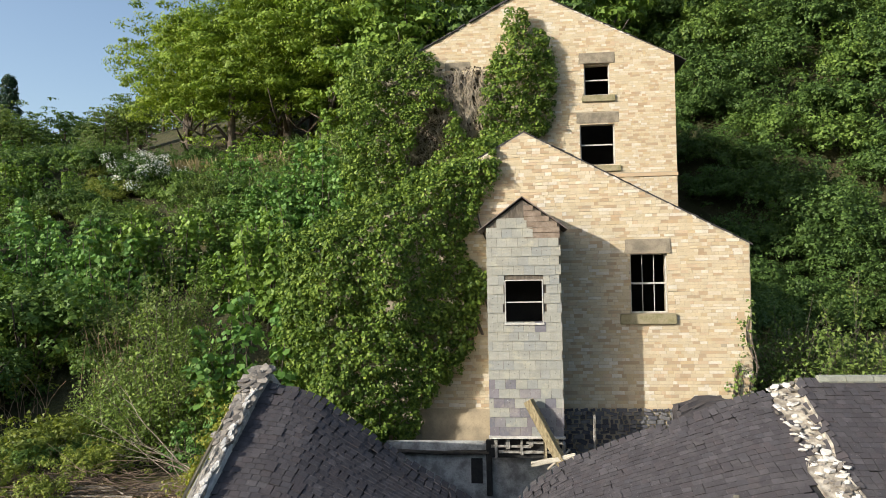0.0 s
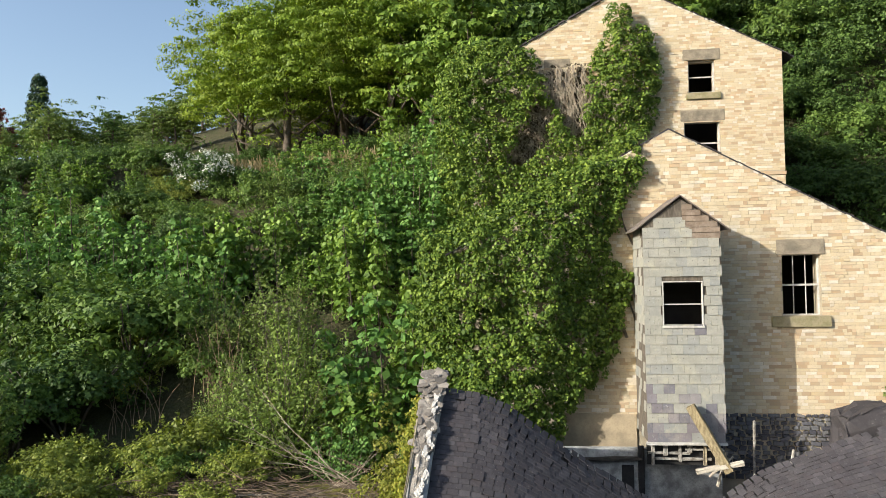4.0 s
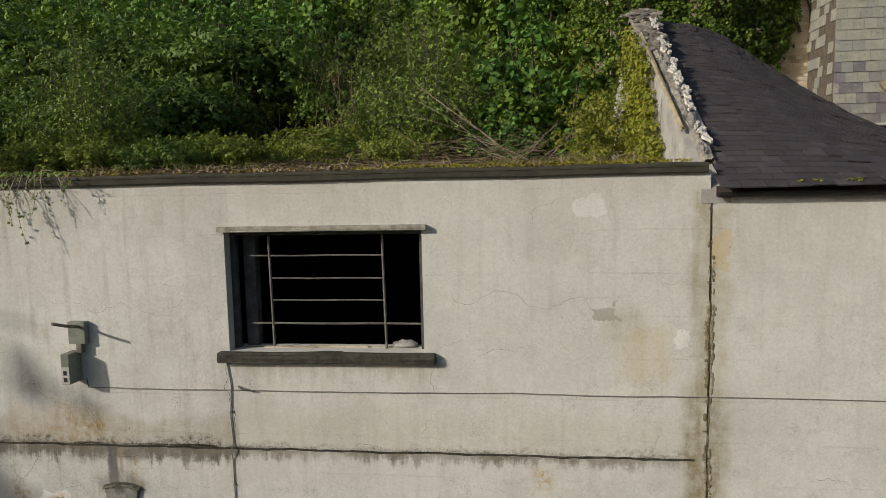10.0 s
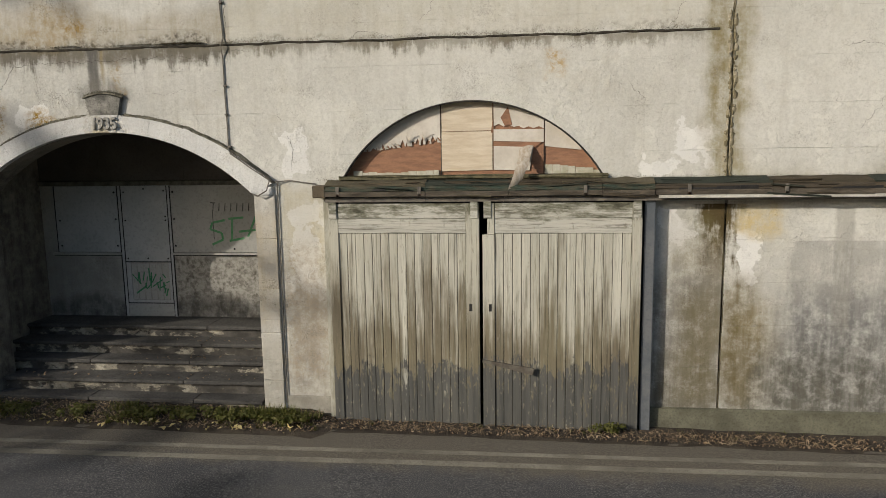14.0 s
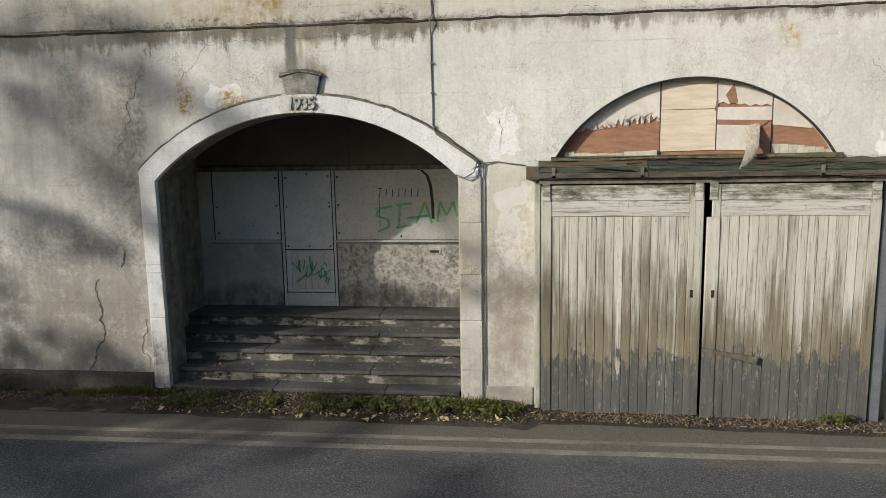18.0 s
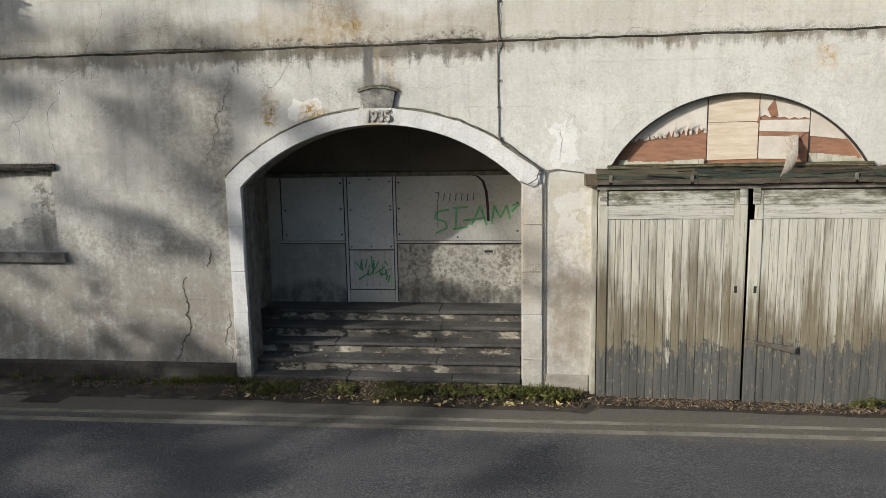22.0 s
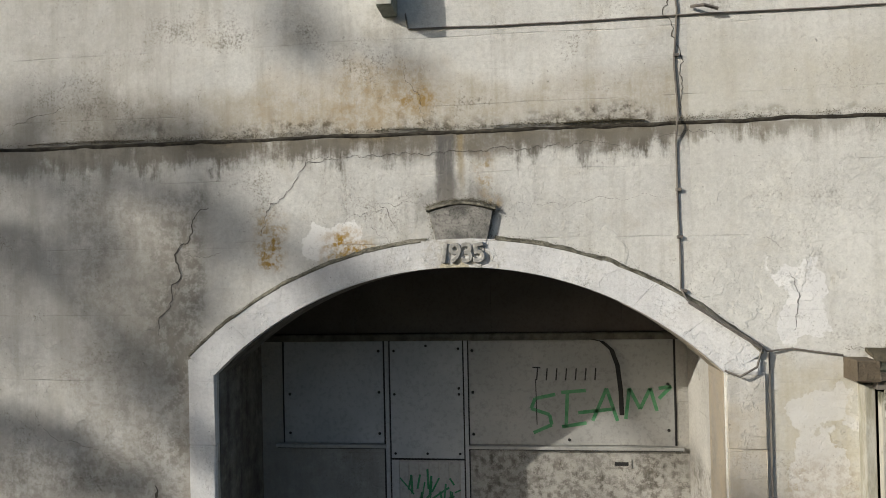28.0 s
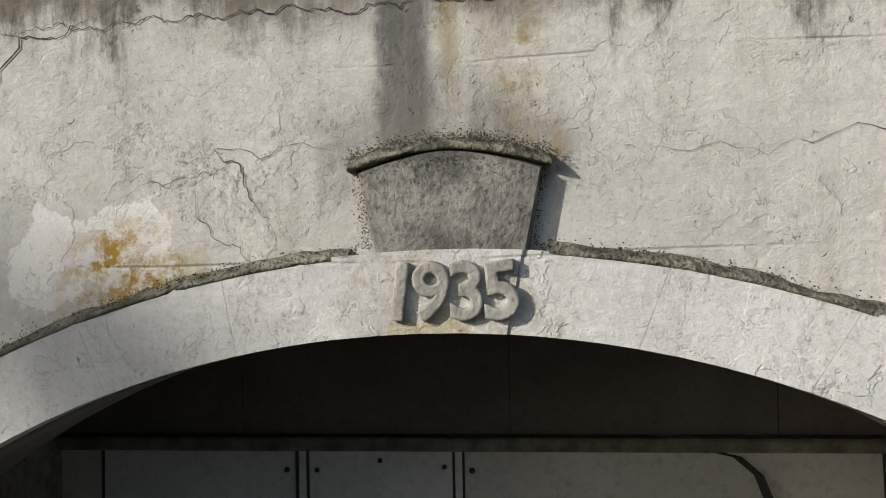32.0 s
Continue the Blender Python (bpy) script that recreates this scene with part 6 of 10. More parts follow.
r = random.Random(77)
for k in range(26):
    x0 = -10.4 + 6.8 * r.random()
    ln = r.uniform(0.12, 0.7)
    zb = r.choice((3.03, 3.045, 2.985, 2.885))
    bm = box(0, ln, -0.008, 0.008, -0.006, 0.006, 0.0, jitter=0.005, seed=k, cuts=1)
    bm.transform(Matrix.Translation((x0, 8.70 if zb > 3 else 8.65, zb)) @ Matrix.Rotation(r.gauss(0, 0.04), 4, "Y") @ Matrix.Rotation(r.gauss(0, 0.04), 4, "Z"))
    part("splinter", hd(bm), brown_wood if r.random() < 0.5 else green_wood, hood)
for k in range(9):
    x0 = r.uniform(-10.2, -4.0)
    part("rotten_gap", hd(box(x0, x0 + r.uniform(0.15, 0.5), 8.6535, 8.66, 2.93 + r.uniform(-0.04, 0.03), 2.945 + r.uniform(0.0, 0.03), 0.0, jitter=0.004, seed=k)), black, hood, "dark rotten split")

# boarded lunette
lune = thing("boarded_lunette", "arched window boarded with peeling delaminated plywood", "boarding", (-8.66, FRONT + 0.09, 3.10))
LB = FRONT + 0.09
ply_red = plain("bare_red_ply", (0.36, 0.19, 0.115), (0.25, 0.135, 0.085), 6, 0.85, 0.5, 40, stretch=(1, 1, 4))
ply_cream = plain("cream_ply", (0.70, 0.615, 0.49), (0.58, 0.48, 0.35), 3, 0.8, 0.3, 30, stretch=(1, 1, 6), speck=0.12)
ply_white = plain("grey_white_veneer", (0.66, 0.62, 0.55), (0.55, 0.50, 0.43), 4, 0.8, 0.3, 30, speck=0.12)


def plate(pts, y, thick):
    n = len(pts)
    vs = [(x, y, z) for x, z in pts] + [(x, y + thick, z) for x, z in pts]
    return vs, [tuple(range(n)), tuple(range(n, 2 * n))[::-1]] + [(i, n + i, n + (i + 1) % n, (i + 1) % n) for i in range(n)]


def under_arch(x0, x1, n=16, inset=0.0):
    return [(x, arch_z(x, *LUNE) - inset) for x in np.linspace(x1, x0, n)]


v, f = plate([(LUNE[0], 3.08), (LUNE[1], 3.08)] + under_arch(LUNE[0] + 1e-4, LUNE[1] - 1e-4, 40), LB, 0.02)
finish("ply_sheet", into(lune, v), f, ply_red, lune, "bare reddish plywood")


def torn(x0, x1, za, zb, spikes, seed, depth=0.06):
    rr = random.Random(seed)
    out = []
    for i in range(spikes * 2 + 1):
        s = i / (spikes * 2)
        zz = za + (zb - za) * s + (rr.uniform(0.2, 1.0) * depth if i % 2 else -rr.uniform(0.0, 0.5) * depth)
        out.append((x0 + (x1 - x0) * s, zz))
    return out


def veneer(pts, y, mat, label=""):
    v, f = plate(pts, y, 0.006)
    finish("veneer", into(lune, v), f, mat, lune, label)


xa = -9.98
veneer(torn(xa, -9.04, 3.42, 3.56, 15, 4, 0.07) + under_arch(xa, -9.04, 10, 0.003), LB - 0.010, ply_white, "torn grey-white veneer")
veneer([(-9.025, 3.16), (-8.40, 3.17), (-8.40, 3.64), (-9.025, 3.64)], LB - 0.012, ply_cream, "cream veneer")
veneer([(-9.025, 3.645), (-8.40, 3.65)] + under_arch(-9.025, -8.40, 8, 0.003), LB - 0.009, ply_cream, "cream veneer")
veneer(torn(-8.385, -7.78, 3.70, 3.67, 5, 8, 0.03) + under_arch(-8.385, -7.78, 8, 0.003), LB - 0.010, ply_white, "pale veneer")
veneer([(-8.385, 3.52), (-7.78, 3.50), (-7.78, 3.655), (-8.385, 3.66)], LB - 0.016, ply_white, "pale veneer strip")
veneer([(-8.385, 3.17), (-7.95, 3.16), (-7.90, 3.44), (-8.385, 3.46)], LB - 0.014, ply_white, "pale veneer")
veneer([(-7.765, 3.45), (-7.33, 3.40)] + under_arch(-7.765, -7.33, 8, 0.003), LB - 0.010, ply_white, "pale veneer")
rr = random.Random(12)
for k in range(13):
    x0 = -9.98 + 0.9 * k / 12 + rr.uniform(-0.03, 0.03)
    big = -9.55 < x0 < -9.2
    zb, w, ln = 3.44 + 0.10 * (x0 + 9.98) / 0.9, rr.uniform(0.012, 0.026), rr.uniform(0.12, 0.24) if big else rr.uniform(0.04, 0.09)
    lean = rr.uniform(-0.05, 0.01)
    pts = []
    for i in range(5):
        q = i / 4
        ww = w * (1 - q * 0.9)
        y = LB - 0.014 - (0.09 if big else 0.035) * q * q
        pts += [(x0 - ww + lean * q, y, zb - 0.03 + ln * q), (x0 + ww + lean * q, y - 0.012 * q, zb - 0.03 + ln * q)]
    finish("splinter", into(lune, pts), [(2 * i, 2 * i + 1, 2 * i + 3, 2 * i + 2) for i in range(4)], ply_white, lune, "curled veneer splinter")
veneer([(-8.30, 3.80), (-8.25, 3.70), (-8.16, 3.71), (-8.21, 3.93)], LB - 0.0135, ply_red, "torn strip down to red ply")
veneer([(-8.42, 3.62), (-8.38, 3.62), (-8.39, 3.80)], LB - 0.0155, ply_red, "torn strip down to red ply")
veneer([(-8.385, 3.455), (-7.88, 3.44), (-7.80, 3.50), (-8.385, 3.515)], LB - 0.0125, ply_red, "bare red strip")
rr = random.Random(2)
x = -10.14
while x < -7.15:
    w = rr.uniform(0.07, 0.12)
    top_z = 3.20 + 0.05 * math.sin(x * 2.1) + rr.uniform(-0.008, 0.008)
    if x < -9.1 or x > -7.8:
        bm = box(x, x + w - 0.004, LB - 0.022, LB - 0.004, 3.06, min(top_z, arch_z(x + w / 2, *LUNE) - 0.02), 0.002)
        bm.transform(local(lune))
        part("match_board", bm, plain("mossy_white_board", (0.56, 0.54, 0.46), (0.36, 0.34, 0.24), 8, 0.9, 0.5, 30), lune)
    x += w
for xj in (-9.03, -7.775):
    bm = box(xj - 0.004, xj + 0.004, LB - 0.013, LB - 0.0, 3.08, arch_z(xj, *LUNE) - 0.004)
    bm.transform(local(lune))
    part("joint", bm, black, lune)
sv, sf = [], []
for i in range(21):
    s = i / 20
    x = -7.98 - 0.10 * s - 0.12 * s * s
    y = LB - 0.02 - 0.28 * math.sin(math.pi * min(s * 0.72, 1)) ** 1.1
    zz = 3.46 - 0.62 * s
    turn = 0.5 * s
    wl_, wr_ = 0.085 - 0.01 * s + 0.012 * noise.noise((s * 9, 1, 0)), 0.075 - 0.015 * s + 0.014 * noise.noise((s * 11, 5, 0))
    for dx in (-wl_, 0.0, wr_):
        px, py = x + dx * math.cos(turn), y + dx * math.sin(turn) + 0.25 * abs(dx)
        zj = zz + 0.2 * dx + (0.05 * noise.noise((dx * 60, 7, 0)) if i == 20 else 0)
        sv += [(px, py, zj), (px, py + 0.004, zj)]
for i in range(20):
    for k in range(2):
        a = i * 6 + k * 2
        sf += [(a, a + 2, a + 8, a + 6), (a + 1, a + 7, a + 9, a + 3)]
finish("curled_veneer", into(lune, sv), sf, plain("weathered_curl", (0.50, 0.455, 0.39), (0.34, 0.28, 0.21), 5, 0.9, 0.6, 40, stretch=(6, 6, 1)), lune, "curled strip of grey veneer hanging over the hood", smooth=True)
sv, sf = [], []
for i in range(41):
    x = LUNE[0] + (LUNE[1] - LUNE[0]) * i / 40
    zz = arch_z(x, *LUNE)
    n = Vector((x + 8.665, 0, zz - 2.15)).normalized()
    for dy, du in ((0.05, -0.004), (-0.006, -0.012), (-0.008, 0.006), (0.002, 0.012)):
        sv.append((x + n.x * du, FRONT + dy, zz + n.z * du))
for i in range(40):
    for k in range(3):
        sf.append((i * 4 + k, i * 4 + 4 + k, i * 4 + 5 + k, i * 4 + 1 + k))
part("rotten_sill", (lambda q: (q.transform(local(lune)), q)[1])(box(-10.30, -7.02, FRONT - 0.035, LB, 3.072, 3.118, 0.0, jitter=0.010, seed=4, cuts=4)), plain("rotten_mossy_sill", (0.05, 0.05, 0.028), (0.17, 0.15, 0.09), 9, 0.95, 0.9, 40), lune, "rotten mossy sill strip")
finish("edge_bead", into(lune, sv), sf, plain("black_edge_bead", (0.02, 0.019, 0.017), (0.05, 0.046, 0.038), 9, 0.9), lune, "dark edge bead of the arch", smooth=True)

# ---------------------------------------------------------------- upper window
win = thing("window_1", "glassless iron window with bent bars above the garage", "window", (-10.41, FRONT, 6.07), kind="structure")


def wn2(bm):
    bm.transform(local(win))
    return bm


part("window_sill", wn2(box(-11.84, -8.97, FRONT - 0.10, FRONT + 0.30, 5.93, 6.065, 0.02, jitter=0.008, cuts=3)), plain("black_mossy_sill", (0.03, 0.028, 0.023), (0.085, 0.08, 0.062), 9, 0.95, 0.8, 40), win, "mossy black concrete sill")
part("window_lintel", wn2(box(-11.76, -9.05, FRONT - 0.09, FRONT + 0.02, 7.635, 7.70, 0.014, jitter=0.006, cuts=3)), plain("pale_mossy_lintel", (0.42, 0.40, 0.34), (0.2, 0.19, 0.15), 7, 0.95, 0.6), win, "thin pale drip lintel")
WY = FRONT + 0.17
for nm, b in (("window_frame", (-11.70, -11.63, WY, WY + 0.09, 6.07, 7.63)), ("window_frame", (-11.63, -9.12, WY, WY + 0.09, 7.57, 7.63)), ("window_frame", (-9.18, -9.12, WY, WY + 0.09, 6.07, 7.57)), ("inner_jamb", (-11.58, -11.42, WY + 0.14, WY + 0.30, 6.07, 7.6))):
    part(nm, wn2(box(*b, bevel=0.006)), plain("dark_frame", (0.10, 0.10, 0.10), (0.05, 0.05, 0.05), 5, 0.8), win)
for x, z0, z1 in ((-11.17, 6.07, 7.56), (-9.655, 6.07, 7.56)):
    v, f = tube([(x - 0.01, WY + 0.03, z1), (x, WY + 0.03, (z0 + z1) / 2), (x + 0.01, WY + 0.03, z0)], 0.019, 6)
    finish("mullion", into(win, v), f, iron, win, "rusty iron mullion")
for x0, x1, zz, rad in ((-11.45, -9.65, 7.30, 0.011), (-11.17, -9.66, 7.00, 0.011), (-11.17, -9.66, 6.71, 0.011), (-11.45, -9.16, 6.40, 0.015)):
    pts = [(x0 + (x1 - x0) * k / 6, WY + 0.03, zz + 0.003 * math.sin(k * 1.7 + zz)) for k in range(7)]
    v, f = tube(pts, rad, 6)
    finish("glazing_rail", into(win, v), f, iron, win, "thin iron glazing rail")
bm = bmesh.new()
bmesh.ops.create_icosphere(bm, subdivisions=3, radius=1.0)
for vtx in bm.verts:
    n = noise.noise(vtx.co * 2.2)
    vtx.co = Vector((-9.42 + vtx.co.x * 0.17, FRONT + 0.30 + vtx.co.y * 0.1, 6.10 + max(vtx.co.z, -0.3) * 0.06 * (1 + 0.5 * n)))
tagged(part("rag", bm, plain("grey_rag", (0.42, 0.41, 0.38), (0.28, 0.27, 0.25), 9, 0.95, 0.5), smooth=True), "crumpled pale rag lying on a window sill", "rag")
for i, (a, b, h) in enumerate(((-11.3, -10.6, 0.025), (-10.7, -9.9, 0.035), (-9.95, -9.5, 0.02))):
    tagged(part("broken_lath", box(a, b, FRONT + 0.18 + 0.03 * i, FRONT + 0.22 + 0.03 * i, 6.066, 6.066 + h, 0.004, jitter=0.004, seed=i), pale_timber), "broken wooden lath lying on a window sill", "lath", group="laths on the sill")

# blocked window
blk = thing("window_2", "blocked-up window with rendered infill, dark lintel and sill", "window", (-18.79, FRONT, 1.97), kind="structure")


def bk(bm):
    bm.transform(local(blk))
    return bm


part("infill", bk(box(-19.36, -18.17, FRONT + 0.09, FRONT + 0.2, 1.97, 3.17)), stucco("infill_render", [(-19.4, -18.1, 1.9, 2.55, 0.16, (0.17, 0.165, 0.15), 0.85), (-18.75, -18.1, 2.3, 2.95, 0.07, (0.20, 0.19, 0.165), 0.9), (-19.3, -18.6, 2.35, 3.0, 0.04, (0.62, 0.60, 0.53), 0.5), (-19.4, -18.1, 2.85, 3.2, -1, (0.13, 0.125, 0.11), 0.8)], warm=(0.56, 0.55, 0.50), cool=(0.44, 0.43, 0.39), grime=0.9, mould=0.7), blk, "stained rendered infill")
part("window_frame", bk(box(-19.40, -19.33, FRONT + 0.02, FRONT + 0.12, 1.97, 3.17, 0.006)), concrete_dark, blk)
part("window_sill", bk(box(-19.52, -18.04, FRONT - 0.07, FRONT + 0.10, 1.82, 1.965, 0.012, jitter=0.006)), plain("grey_sill", (0.09, 0.086, 0.077), (0.24, 0.235, 0.215), 5, 0.95, 0.5, 30, speck=0.5), blk, "grey concrete sill")
part("window_lintel", bk(box(-19.50, -18.10, FRONT - 0.05, FRONT + 0.05, 3.17, 3.255, 0.012, jitter=0.016, cuts=4)), plain("black_lintel_edge", (0.022, 0.020, 0.017), (0.085, 0.075, 0.062), 11, 0.95, 0.9, 45, speck=0.6), blk, "black mossy lintel edge")

# ---------------------------------------------------------------- wall fittings
lamp = thing("wall_bracket_box", "grey-green wall box with iron arm above a number tag", "wall box", (-13.75, FRONT, 5.6))


def lb(bm):
    bm.transform(local(lamp))
    return bm


box_paint = plain("grey_green_enamel", (0.23, 0.25, 0.2), (0.16, 0.17, 0.14), 6, 0.6)
part("upper_box", lb(box(-13.90, -13.66, FRONT - 0.10, FRONT, 6.17, 6.47, 0.012)), box_paint, lamp)
part("lower_box", lb(box(-13.92, -13.80, FRONT - 0.26, FRONT, 5.66, 6.07, 0.012)), box_paint, lamp)
part("number_tag", lb(box(-13.915, -13.805, FRONT - 0.268, FRONT - 0.26, 5.67, 5.90, 0.003)), white_paint, lamp, "white tag")
for k in range(2):
    part("tag_bar", lb(box(-13.885, -13.835, FRONT - 0.272, FRONT - 0.268, 5.70 + k * 0.09, 5.76 + k * 0.09)), black, lamp, "black mark")
v, f = tube([(-13.74, FRONT - 0.08, 6.40), (-13.79, FRONT - 0.30, 6.46), (-13.815, FRONT - 0.5, 6.53)], 0.022, 6)
finish("arm", into(lamp, v), f, cable_mat, lamp, "iron arm")
part("bracket", lb(box(-13.80, -13.72, FRONT - 0.10, FRONT - 0.02, 6.05, 6.18, 0.01)), cable_mat, lamp)


def cable(label, pts, rad, sag=0.0, per=8, wob=0.006, seed=1):
    out = []
    for (a, b) in zip(pts, pts[1:]):
        a, b = Vector(a), Vector(b)
        for i in range(per):
            s = i / per
            p = a.lerp(b, s)
            p.z -= sag * math.sin(math.pi * s)
            p += Vector((noise.noise((p.x * 3, p.z * 3, seed)), 0, noise.noise((p.x * 3, p.z * 3, seed + 7)))) * wob
            out.append(p)
    out.append(Vector(pts[-1]))
    v, f = tube(out, rad, 5)
    return tagged(finish("cable", v, f, cable_mat), label, "cable")


Y = FRONT - 0.012
cable("thin black cable running level along a rendered wall", [(-13.74, Y, 5.68), (-13.72, Y, 5.56), (-11.68, Y, 5.545), (-8.0, Y, 5.56), (-5.65, Y, 5.55), (2.0, Y, 5.52)], 0.007, 0.012, 14)
cable("old cable clipped down the rendered wall", [(-11.74, Y, 5.92), (-11.70, Y, 5.60), (-11.73, Y, 5.2), (-11.71, Y, 4.82), (-11.73, FRONT - 0.055, 4.74), (-11.73, Y, 4.6), (-11.72, Y, 3.52), (-11.69, Y - 0.05, 3.44), (-11.45, Y - 0.07, 3.28), (-11.20, Y - 0.06, 3.11), (-11.13, Y - 0.02, 3.05), (-10.95, Y, 3.07), (-10.6, Y, 3.02)], 0.0075)
cable("second cable looped below the arch end", [(-11.68, Y - 0.06, 3.42), (-11.44, Y - 0.075, 3.25), (-11.18, Y - 0.07, 3.08), (-11.22, Y - 0.08, 2.95), (-11.34, Y - 0.08, 2.88), (-11.44, Y - 0.06, 2.92)], 0.008, seed=4)
cable("grey conduit pipe running down beside the porch", [(-11.11, Y - 0.004, 3.04), (-11.11, Y - 0.004, 0.15)], 0.007, wob=0.003)
cable("short loose cable end poking from the wall", [(-11.60, FRONT - 0.02, 5.60), (-11.52, FRONT - 0.09, 5.58), (-11.42, FRONT - 0.06, 5.56)], 0.013)
for x, zz in ((-11.715, 5.25), (-11.72, 4.25), (-11.72, 3.9), (-11.70, 3.5)):
    tagged(part("cable_clip", box(x - 0.02, x + 0.02, FRONT - 0.028, FRONT, zz - 0.012, zz + 0.012, 0.003), cable_mat), "small metal clip holding a wall cable", "clip", group="cable clips")

crack_mat = plain("crack_shadow", (0.05, 0.045, 0.04), (0.09, 0.08, 0.065), 9, 1.0)


def crack(pts, w, seed, y=FRONT):
    rr = random.Random(seed)
    line = [Vector((x, 0, z)) for x, z in pts]
    for _ in range(4):
        out = []
        for a, b in zip(line, line[1:]):
            d = b - a
            m = (a + b) / 2 + Vector((-d.z, 0, d.x)) * rr.uniform(-0.22, 0.22)
            out += [a, m]
        line = out + [line[-1]]
    vs, fs = [], []
    n = len(line)
    for i, p in enumerate(line):
        d = (line[min(i + 1, n - 1)] - line[max(i - 1, 0)]).normalized()
        q = Vector((-d.z, 0, d.x))
        h = w * (0.35 + 0.65 * math.sin(math.pi * (i + 0.5) / n)) * rr.uniform(0.5, 1.3) / 2
        for k in (-1, 1):
            vs.append((p.x + q.x * h * k, y - 0.0035, p.z + q.z * h * k))
    for i in range(n - 1):
        fs.append((i * 2, i * 2 + 1, i * 2 + 3, i * 2 + 2))
    tagged(finish("wall_crack", vs, fs, crack_mat), "jagged dark crack in the cement render", "crack", group="wall cracks", kind="structure")


for i, (pts, w) in enumerate((
        ([(-14.35, 4.60), (-14.56, 4.56), (-14.85, 4.24), (-14.93, 3.98)], 0.012), ([(-15.36, 4.22), (-15.5, 4.12), (-15.62, 3.9), (-15.68, 3.5), (-15.8, 3.2)], 0.022),
        ([(-17.31, 5.64), (-17.44, 4.88), (-17.74, 4.5), (-17.94, 4.19), (-18.1, 3.55), (-18.14, 3.2)], 0.012), ([(-18.01, 4.35), (-18.57, 3.88), (-19.04, 3.61), (-19.45, 3.3)], 0.008),
        ([(-16.22, 1.6), (-16.25, 1.23), (-16.2, 0.87), (-16.38, 0.52), (-16.43, 0.1)], 0.03), ([(-15.85, 2.0), (-15.9, 1.75)], 0.03), ([(-15.62, 1.1), (-15.7, 0.7), (-15.62, 0.35)], 0.012),
        ([(-14.2, 6.75), (-13.2, 6.72), (-12.2, 6.76)], 0.006), ([(-12.2, 6.76), (-11.95, 6.6), (-11.8, 6.3), (-11.72, 5.95)], 0.006), ([(-8.9, 6.8), (-7.9, 6.78), (-6.82, 6.80)], 0.009),
        ([(-11.74, 5.92), (-11.8, 5.6), (-11.66, 5.2), (-11.7, 4.82)], 0.018), ([(-10.95, 3.62), (-10.88, 3.45), (-10.93, 3.2)], 0.012), ([(-9.0, 5.92), (-9.05, 5.7), (-9.0, 5.55)], 0.008),
        ([(-4.9, 5.5), (-4.86, 4.6), (-4.8, 3.8), (-4.9, 3.3)], 0.006), ([(-14.05, 4.1), (-14.0, 3.98), (-13.85, 3.88)], 0.006), ([(-14.28, 4.02), (-14.05, 4.14), (-13.95, 4.2)], 0.005),
        ([(-12.9, 4.19), (-12.3, 4.22), (-11.8, 4.2)], 0.004), ([(-14.1, 4.19), (-13.62, 4.17)], 0.004), ([(-16.9, 2.6), (-16.6, 2.35), (-16.2, 2.2)], 0.005), ([(-5.3, 4.9), (-4.6, 4.85), (-3.9, 4.9)], 0.005),
        ([(-6.7, 7.0), (-6.2, 6.95), (-5.7, 6.9)], 0.004), ([(-14.62 + 0.11 * q, 4.575 + 0.012 * math.sin(q * 1.9) + 0.002 * q) for q in range(24)], 0.010))):
    crack(pts, w * (0.85 if i in (4, 5, 6) else 0.4), i)

rr = random.Random(303)
for k in range(30):
    x, z = rr.uniform(-19.4, -3.2), rr.choice((rr.uniform(3.0, 8.0), rr.uniform(0.3, 8.0), rr.gauss(4.5, 0.35)))
    if any(a - 0.15 < x < b + 0.15 and lo - 0.2 < z < 0.25 + hi((a + b) / 2) for a, b, lo, hi in OPEN.values()) or -6.6 < x < -5.5 and z < 2.9 or (-11.6 < x and 2.75 < z < 3.15):
        continue
    a, ln = rr.choice((0.0, 0.0, 1.57, rr.uniform(0, 3.14))) + rr.gauss(0, 0.2), rr.uniform(0.15, 0.8)
    pts = [(x, z)]
    for q in range(3):
        a += rr.gauss(0, 0.5)
        pts.append((pts[-1][0] + math.cos(a) * ln / 3, pts[-1][1] + math.sin(a) * ln / 3))
    crack(pts, rr.uniform(0.002, 0.0045), 500 + k, FRONT - (0.005 if x > -5.6 else 0))

# road drain
drain = thing("road_drain", "rusty iron drain grate in the road edge", "drain", (-18.05, 8.08, 0.0))
part("frame", box(-0.29, 0.29, -0.13, 0.13, 0.002, 0.010, 0.003), plain("rusty_drain", (0.10, 0.07, 0.05), (0.05, 0.042, 0.036), 8, 0.9), drain)
for k in range(9):
    part("grate_bar", box(-0.26 + k * 0.059, -0.232 + k * 0.059, -0.11, 0.11, 0.008, 0.014, 0.002), black, drain)

# ---------------------------------------------------------------- leaves
def quads_mesh(name, V, material):
    """A mesh of loose blades from an array of shape (n, corners, 3)."""
    n, k = V.shape[:2]
    me = bpy.data.meshes.new(name)
    me.vertices.add(n * k)
    me.vertices.foreach_set("co", V.reshape(-1).astype(np.float32))
    me.loops.add(n * k)
    me.loops.foreach_set("vertex_index", np.arange(n * k, dtype=np.int32))
    me.polygons.add(n)
    me.polygons.foreach_set("loop_start", np.arange(0, n * k, k, dtype=np.int32))
    me.materials.append(material)
    me.update(calc_edges=True)
    return me


def unit(a):
    return a / np.maximum(np.linalg.norm(a, axis=1, keepdims=True), 1e-6)


